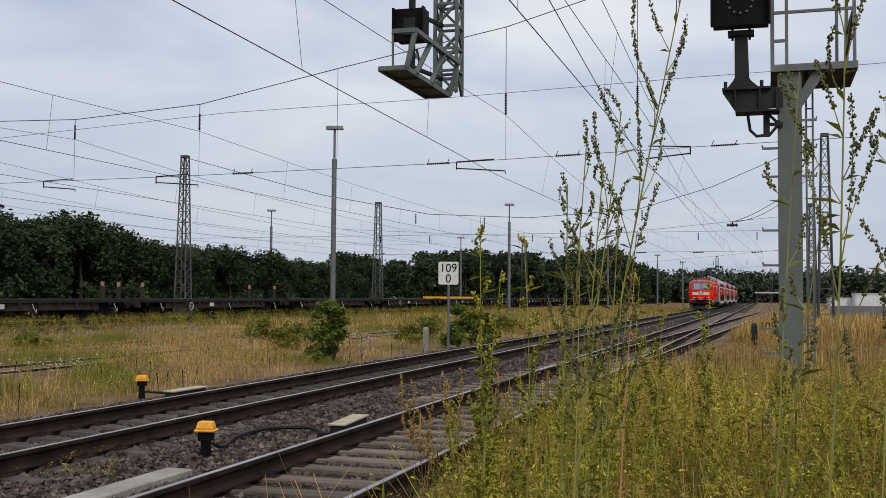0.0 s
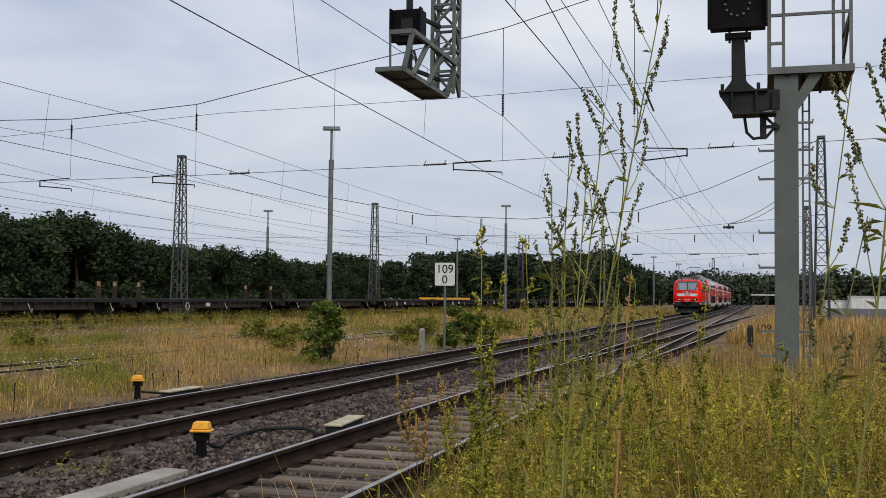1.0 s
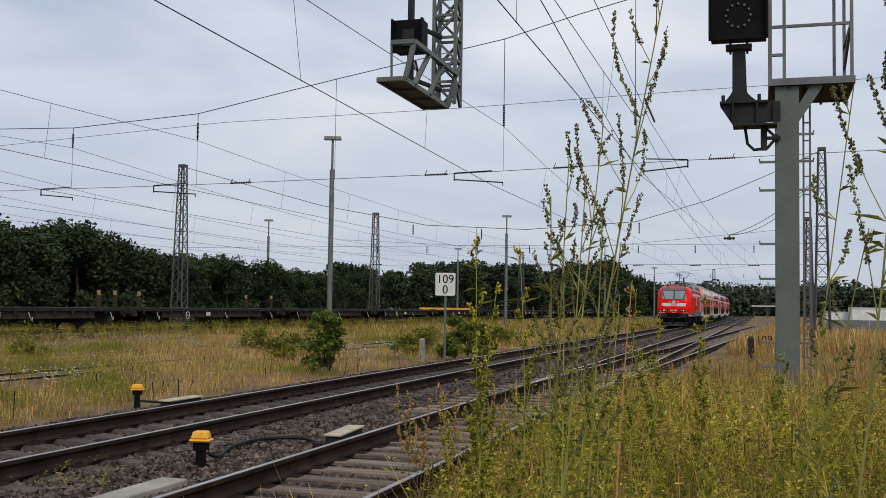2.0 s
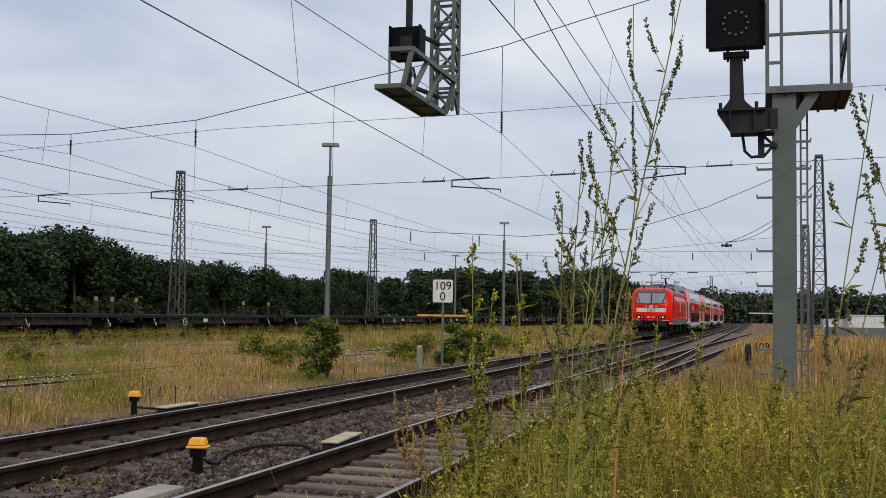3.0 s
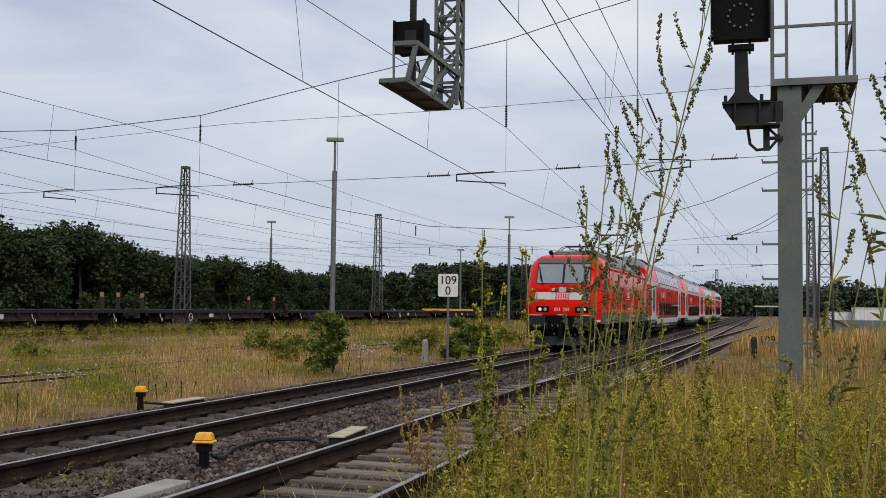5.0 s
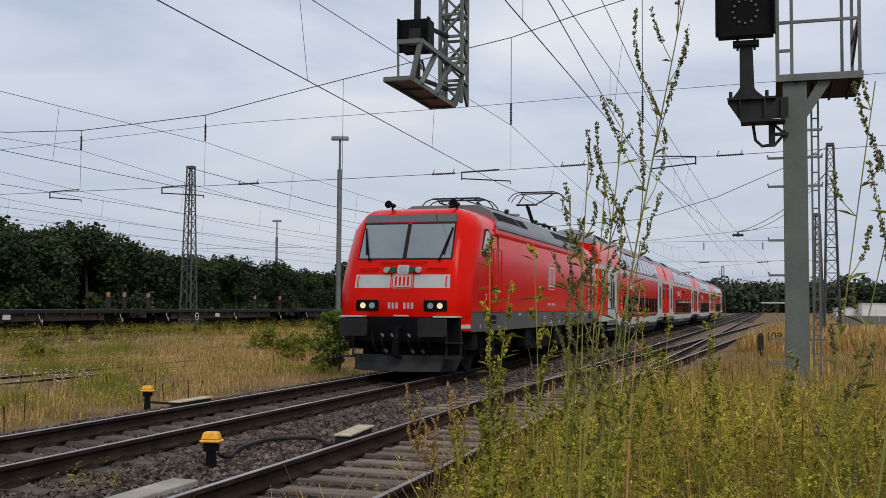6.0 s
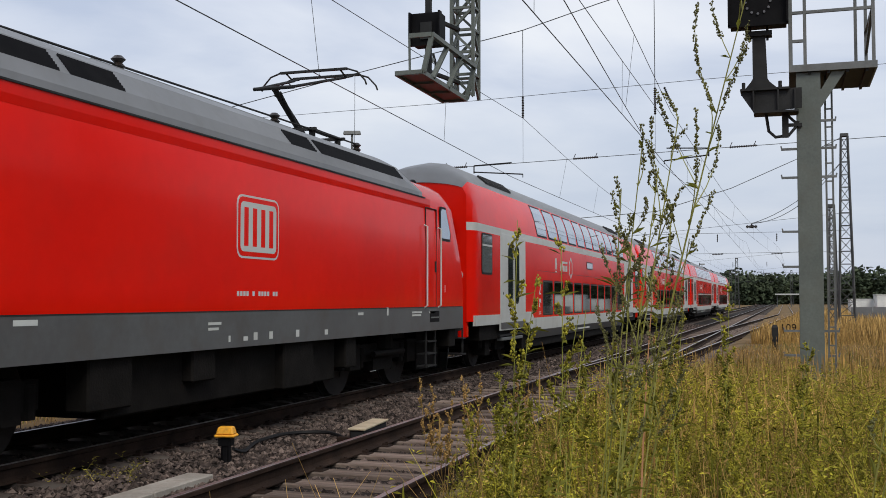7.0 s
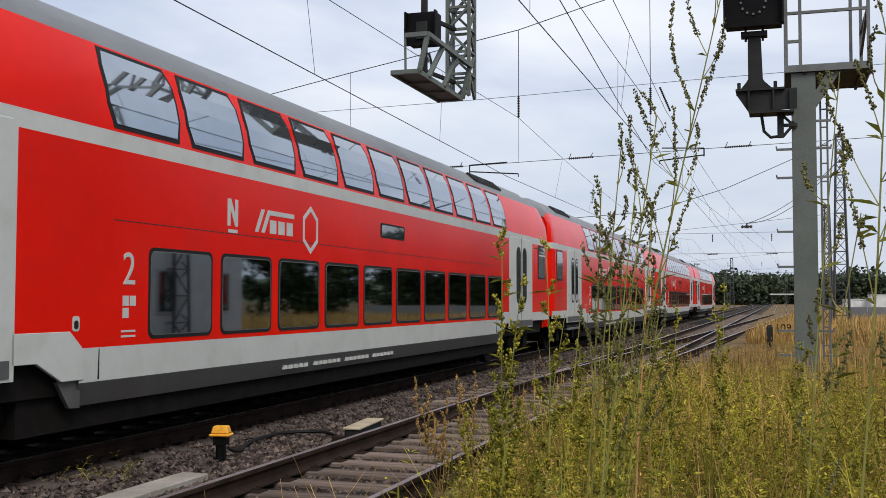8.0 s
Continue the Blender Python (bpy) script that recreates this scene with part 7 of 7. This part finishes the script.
SWAYING.append((weed, (0, -0.2, 0.6, 0.2, -0.3, 1.0, 0.6, 0.2, 0.5, 1.0, 2.2, 1.2, 1.0)))
for seed, x, y, tips in ((14, -0.59, 6.1, (1.62, 1.5, 1.3)), (15, -0.40, 6.15, (1.6, 1.42)), (16, -0.75, 5.2, (1.30, 1.1)), (17, -1.35, 5.0, (1.15, 0.95, 1.05)), (18, -1.1, 6.3, (1.1, 1.25)), (19, 0.1, 7.0, (1.25, 1.1)), (22, -2.35, 8.2, (0.7, 0.6, 0.5)), (23, -1.7, 7.0, (0.95, 0.8))):
    rr = random.Random(seed)
    tall_weed((x, y, FOOT), [((x + rr.uniform(-0.12, 0.12), y + rr.uniform(-0.1, 0.1), z), 0.7) for z in tips], seed, spread=0.2, leafy=0.8, buds=0.7, bud_r=0.0065, leaf_len=0.06, label="leafy bright green weed with upright seed spikes", bud_mat="weed_leaf")
for seed, x, y, z, dx in ((31, -0.40, 3.63, 1.60, -0.02),):
    tall_weed((x, y, FOOT), [((x + dx, y, z), 0.9)], seed, "dock_stalk", "thin reddish-brown dry dock stalk", leafy=0.06, buds=0.1, stem_r=0.0075, first=0.85, spread=0.05, per_branch=12, stem_mat="redstem", bud_mat="redstem")
for seed, x, y in ((41, -3.03, 9.0), (42, -2.75, 8.6), (43, -2.95, 10.2), (44, -2.8, 11.4)):
    rr = random.Random(seed)
    tall_weed((x, y, -0.22), [((x + rr.uniform(-0.15, 0.15), y, rr.uniform(0.45, 0.85)), 0.6) for _ in range(3)], seed, "dried_weed", "pale dried branching weed at the ballast edge", leafy=0.15, buds=0.6, spread=0.2, stem_mat="straw", bud_mat="straw", bud_r=0.007)


def weed_template(seed, h, leaves, broad=1.0):
    """One low plant as arrays: several stalks with leaflets and small buds."""
    rnd = random.Random(seed)
    v, f = [], []
    for s in range(rnd.randint(3, 4)):
        a, out = rnd.uniform(0, 6.28), rnd.uniform(0.08, 0.30)
        top = Vector((math.cos(a) * out, math.sin(a) * out, h * rnd.uniform(0.5, 1)))
        pts = bent((0, 0, 0), top, 0.05, rnd, 3)
        stalk(v, f, pts, 0.0026, 0.001)
        for k in range(leaves):
            q = rnd.uniform(0.12, 1.0)
            i = min(int(q * 3), 2)
            p = pts[i].lerp(pts[i + 1], q * 3 - i)
            b = rnd.uniform(0, 6.28)
            out = rnd.uniform(0, 0.07) * (1.2 - q)
            p = p + Vector((math.cos(b) * out, math.sin(b) * out, rnd.uniform(0, 0.03)))
            leaflet(v, f, p, (math.cos(b), math.sin(b), rnd.uniform(-0.2, 1.0)), broad * rnd.uniform(0.012, 0.040), broad * rnd.uniform(0.006, 0.013), rnd)
    return np.array([tuple(p) for p in v]), f


def spread_plants(name, label, material, templates, spots, seed, smin, smax, tall=None):
    rnd = np.random.RandomState(seed)
    V, F, n = [], [], 0
    for x, y in spots:
        tv, tf = templates[rnd.randint(len(templates))]
        a, s = rnd.uniform(0, 6.28), rnd.uniform(smin, smax) * (tall(x, y) if tall else 1)
        c, d = math.cos(a), math.sin(a)
        w = np.empty_like(tv)
        w[:, 0] = (tv[:, 0] * c - tv[:, 1] * d) * s + x
        w[:, 1] = (tv[:, 0] * d + tv[:, 1] * c) * s + y
        w[:, 2] = tv[:, 2] * s + ground_z(x, y) - 0.02
        V.append(w)
        F += [tuple(i + n for i in q) for q in tf]
        n += len(tv)
    me = bpy.data.meshes.new(name)
    me.from_pydata(np.concatenate(V).tolist(), [], F)
    me.materials.append(M[material])
    tagged(new(name, me), label, "weeds", kind="stuff")


def verge_edge(y):
    """Where the weeds begin beside the near track."""
    return max(NEAR_X + 0.62 + 0.35 * noise.noise((0, y * 0.4, 5)) + max(0, (7.5 - y) * 0.05), branch_x(y) + 1.55 if y > 26 else -99)


def verge_height(x, y):
    k = min(1, max(0.30, (x - verge_edge(y)) / 1.3))
    near = float(np.interp(y, [3, 5, 9, 12, 16, 20, 40], [1.1, 1.2, 1.45, 1.4, 0.9, 0.7, 0.65]))
    return k * near * (1 + 0.25 * noise.noise((x * 0.6, y * 0.6, 9)))


def verge():
    rnd = random.Random(77)
    temps = [weed_template(100 + k, 0.66, 30) for k in range(8)]
    spots = []
    while len(spots) < 6000:
        y = 3.6 + 20 * rnd.random() ** 1.15
        x = verge_edge(y) + rnd.random() ** 1.1 * (4.2 + y * 0.22)
        if abs(x) < 0.5 and y < 2.2 or abs(x - 0.4) < 0.25 and abs(y - 17.5) < 0.6:
            continue
        if y < 6.5 and x < -0.31 * y:
            continue
        if y > 11 and patch(x, y, 0.5) > 0.36 and x > -1.5:
            continue
        spots.append((x, y))
    cut = int(len(spots) * 0.62)
    spread_plants("verge_weeds", "dense yellow-green weeds on the verge", "weed_leaf", temps, spots[:cut], 5, 0.55, 1.25, verge_height)
    spread_plants("olive_verge_weeds", "dense olive weeds on the verge", "weed_olive", temps, spots[cut:], 6, 0.5, 1.2, verge_height)
    green, dry = [], []
    for _ in range(80000):
        y = 4.0 + 42 * rnd.random() ** 1.9
        x = verge_edge(y) + rnd.random() * (4.5 + y * 0.3)
        if y < 13 and rnd.random() < 0.72:
            continue
        p = patch(x, y, 0.5) + rnd.uniform(-0.25, 0.25) + float(np.interp(y, [6, 11, 14, 20], [-0.35, -0.2, 0.05, 0.25])) + (0.12 if x > 0.3 else 0)
        if p > 0.12 and rnd.random() < 0.3:
            continue
        (dry if p > 0.12 else green).append((x, y))
    scatter_grass("verge_grass", "green grass among the weeds", "grass", green, 0.2, 0.62, 0.003, 31, 0.9, 0.1, verge_height)
    scatter_grass("verge_dry_grass", "tall straw-coloured dry grass on the verge", "straw", dry, 0.25, 0.85, 0.0028, 32, 0.8, 0.45, verge_height)
    twigs = [weed_template(400 + k, 0.7, 16, 0.7) for k in range(5)]
    dead = [(x, y) for x, y in spots[::4] if y < 15]
    spread_plants("dry_verge_weeds", "straw-brown dried weeds among the green ones", "straw", twigs, [(x + rnd.uniform(-0.2, 0.2), y + rnd.uniform(-0.2, 0.2)) for x, y in dead], 7, 0.6, 1.3, verge_height)
    # long pale dead stalks leaning through the weeds
    v, f = [], []
    for _ in range(420):
        y = 3.4 + 11 * rnd.random() ** 1.3
        x = verge_edge(y) + 0.5 + rnd.random() * (3.2 + y * 0.2)
        a, h = rnd.uniform(0, 6.283), rnd.uniform(0.45, 1.0)
        z, l = ground_z(x, y), h * rnd.uniform(0.1, 0.8)
        pts = bent((x, y, z - 0.02), (x + math.cos(a) * l, y + math.sin(a) * l, z + h), 0.03, rnd, 4)
        stalk(v, f, pts, 0.0032, 0.0012)
    me = bpy.data.meshes.new("dead_stalks")
    me.from_pydata([tuple(p) for p in v], [], f)
    me.materials.append(M["straw"])
    tagged(new("dead_stalks", me), "long pale dead stalks leaning through the weeds", "dead plants", kind="stuff")
    far = [(rnd.random() ** 1.5 * 26, 40 + rnd.random() ** 1.4 * 120) for _ in range(26000)]
    far = [(branch_x(y) + 1.8 + x, y) for x, y in far]
    far = [(x, y) for x, y in far if x > branch_x(y) + 1.8]
    scatter_grass("far_verge_grass", "straw-coloured dry grass beside the yard", "straw", far, 0.3, 0.8, 0.02, 33)
    here = [(verge_edge(4.0) + 0.2 + rnd.random() * 9, -12 + rnd.random() * 16) for _ in range(16000)]
    here = [(x, y) for x, y in here if math.hypot(x, y) > 1.0]
    scatter_grass("trodden_grass", "short trodden grass on the bank", "grass", here, 0.08, 0.3, 0.004, 34, 0.8)
    # sparse growth in the ballast of the near track
    tuft = []
    for _ in range(700):
        y = 7 + rnd.random() ** 1.4 * 30
        x = NEAR_X + rnd.uniform(-0.2, 1.4) if rnd.random() < 0.75 else -5.6 + rnd.gauss(0, 0.35)
        if rnd.random() < 0.5 + patch(x, y, 0.8):
            tuft.append((x, y))
    low = [weed_template(200 + k, 0.32, 18) for k in range(4)]
    spread_plants("ballast_weeds", "sparse green weeds growing in the ballast", "weed_olive", low, [(x, y) for x, y in tuft], 9, 0.25, 0.65)
    spread_plants("ballast_tuft", "small grey-green weed clump between the tracks", "weed_olive", low, [(-6.2 + rnd.gauss(0, 0.13), 8.8 + rnd.gauss(0, 0.13)) for _ in range(16)], 10, 0.9, 1.5)


meadow()
verge()


def stone_lump(x, y, s, seed):
    t = thing("loose_stone", pose(x, y, FOOT + s * 0.2, 0, 0, seed * 40), "pale grey stone lying among the weeds", "stone", "loose stones")
    b = bmesh.new()
    bmesh.ops.create_icosphere(b, subdivisions=2, radius=s)
    for v in b.verts:
        v.co *= 1 + 0.45 * noise.noise(v.co * 4 + Vector((seed, 0, 0)))
        v.co.z *= 0.65
    me = bpy.data.meshes.new("stone")
    b.to_mesh(me)
    b.free()
    part("stone", me, "concrete", t)


stone_lump(-0.75, 9.3, 0.16, 1)
stone_lump(0.55, 8.6, 0.2, 2)
stone_lump(-0.3, 8.9, 0.12, 3)

# ---- the running tracks, last because of their many pieces ----
make_track("main_track", lambda y: MAIN_X, -40, 400, 60, -13.4, 300, lambda y: (MAIN_X, SLEEPER), "straight main track with worn rails on concrete sleepers")
make_track("near_track", lambda y: NEAR_X, -40, 400, 60, -13.2, 230, lambda y: (NEAR_X, TIMBER) if y < 16 else (NEAR_X + min(0.5, (y - 16) * 0.03), LONG_TIMBER if y < 40 else TIMBER), "near track with bright rail heads on weathered timber sleepers")
make_track("branch_track", branch_x, 17, 330, 3, 41.0, 90, lambda y: (branch_x(y), TIMBER), "rusty diverging track on timber sleepers")

# seconds and the place of the locomotive's nose along the line: it slows a little towards the camera
TRAIN_RUN = [(0.0, 134.6), (1.0, 115.9), (2.0, 97.0), (3.0, 78.1), (4.0, 59.1), (4.5, 49.6), (5.25, 35.2), (6.0, 20.75), (6.5, 11.22), (7.0, 2.0), (7.5, -7.16), (8.0, -16.32)]


def train_at(t):
    return float(np.interp(t, [r[0] for r in TRAIN_RUN], [r[1] for r in TRAIN_RUN]))



def motions():
    loco, sets = make_loco()
    vehicles = [(loco, 0.0, sets, 0.6)]
    first, csets = make_coach("double_deck_coach", "red double-deck passenger coach with grey roof and pale waist band")
    vehicles.append((first, LOCO_LENGTH, csets, 0.46))
    for k in range(1, 4):
        c = copy_thing(first, Matrix())
        vehicles.append((c, LOCO_LENGTH + k * COACH_LENGTH, [o for o in c.children if o.name.startswith("wheelset")], 0.46))
    # the tall weeds lean in the wind about their feet
    moments = (0.0, 0.5, 1.0, 1.5, 3.0, 3.5, 4.0, 4.5, 6.0, 6.5, 7.0, 7.5, 8.0)
    for ob, leans in SWAYING:
        home = ob.location.copy()
        walk(ob, [(t, pose(home.x, home.y, home.z, 0, a, 0)) for t, a in zip(moments, leans)])
    for ob, off, wheels, r in vehicles:
        walk(ob, [(t, pose(MAIN_X, y + off, 0)) for t, y in TRAIN_RUN])
        for w in wheels:
            home = w.location.copy()
            walk(w, [(i / 30, pose(home.x, home.y, home.z, math.degrees((train_at(0) - train_at(i / 30)) / r), 0, 0)) for i in range(241)])


motions()
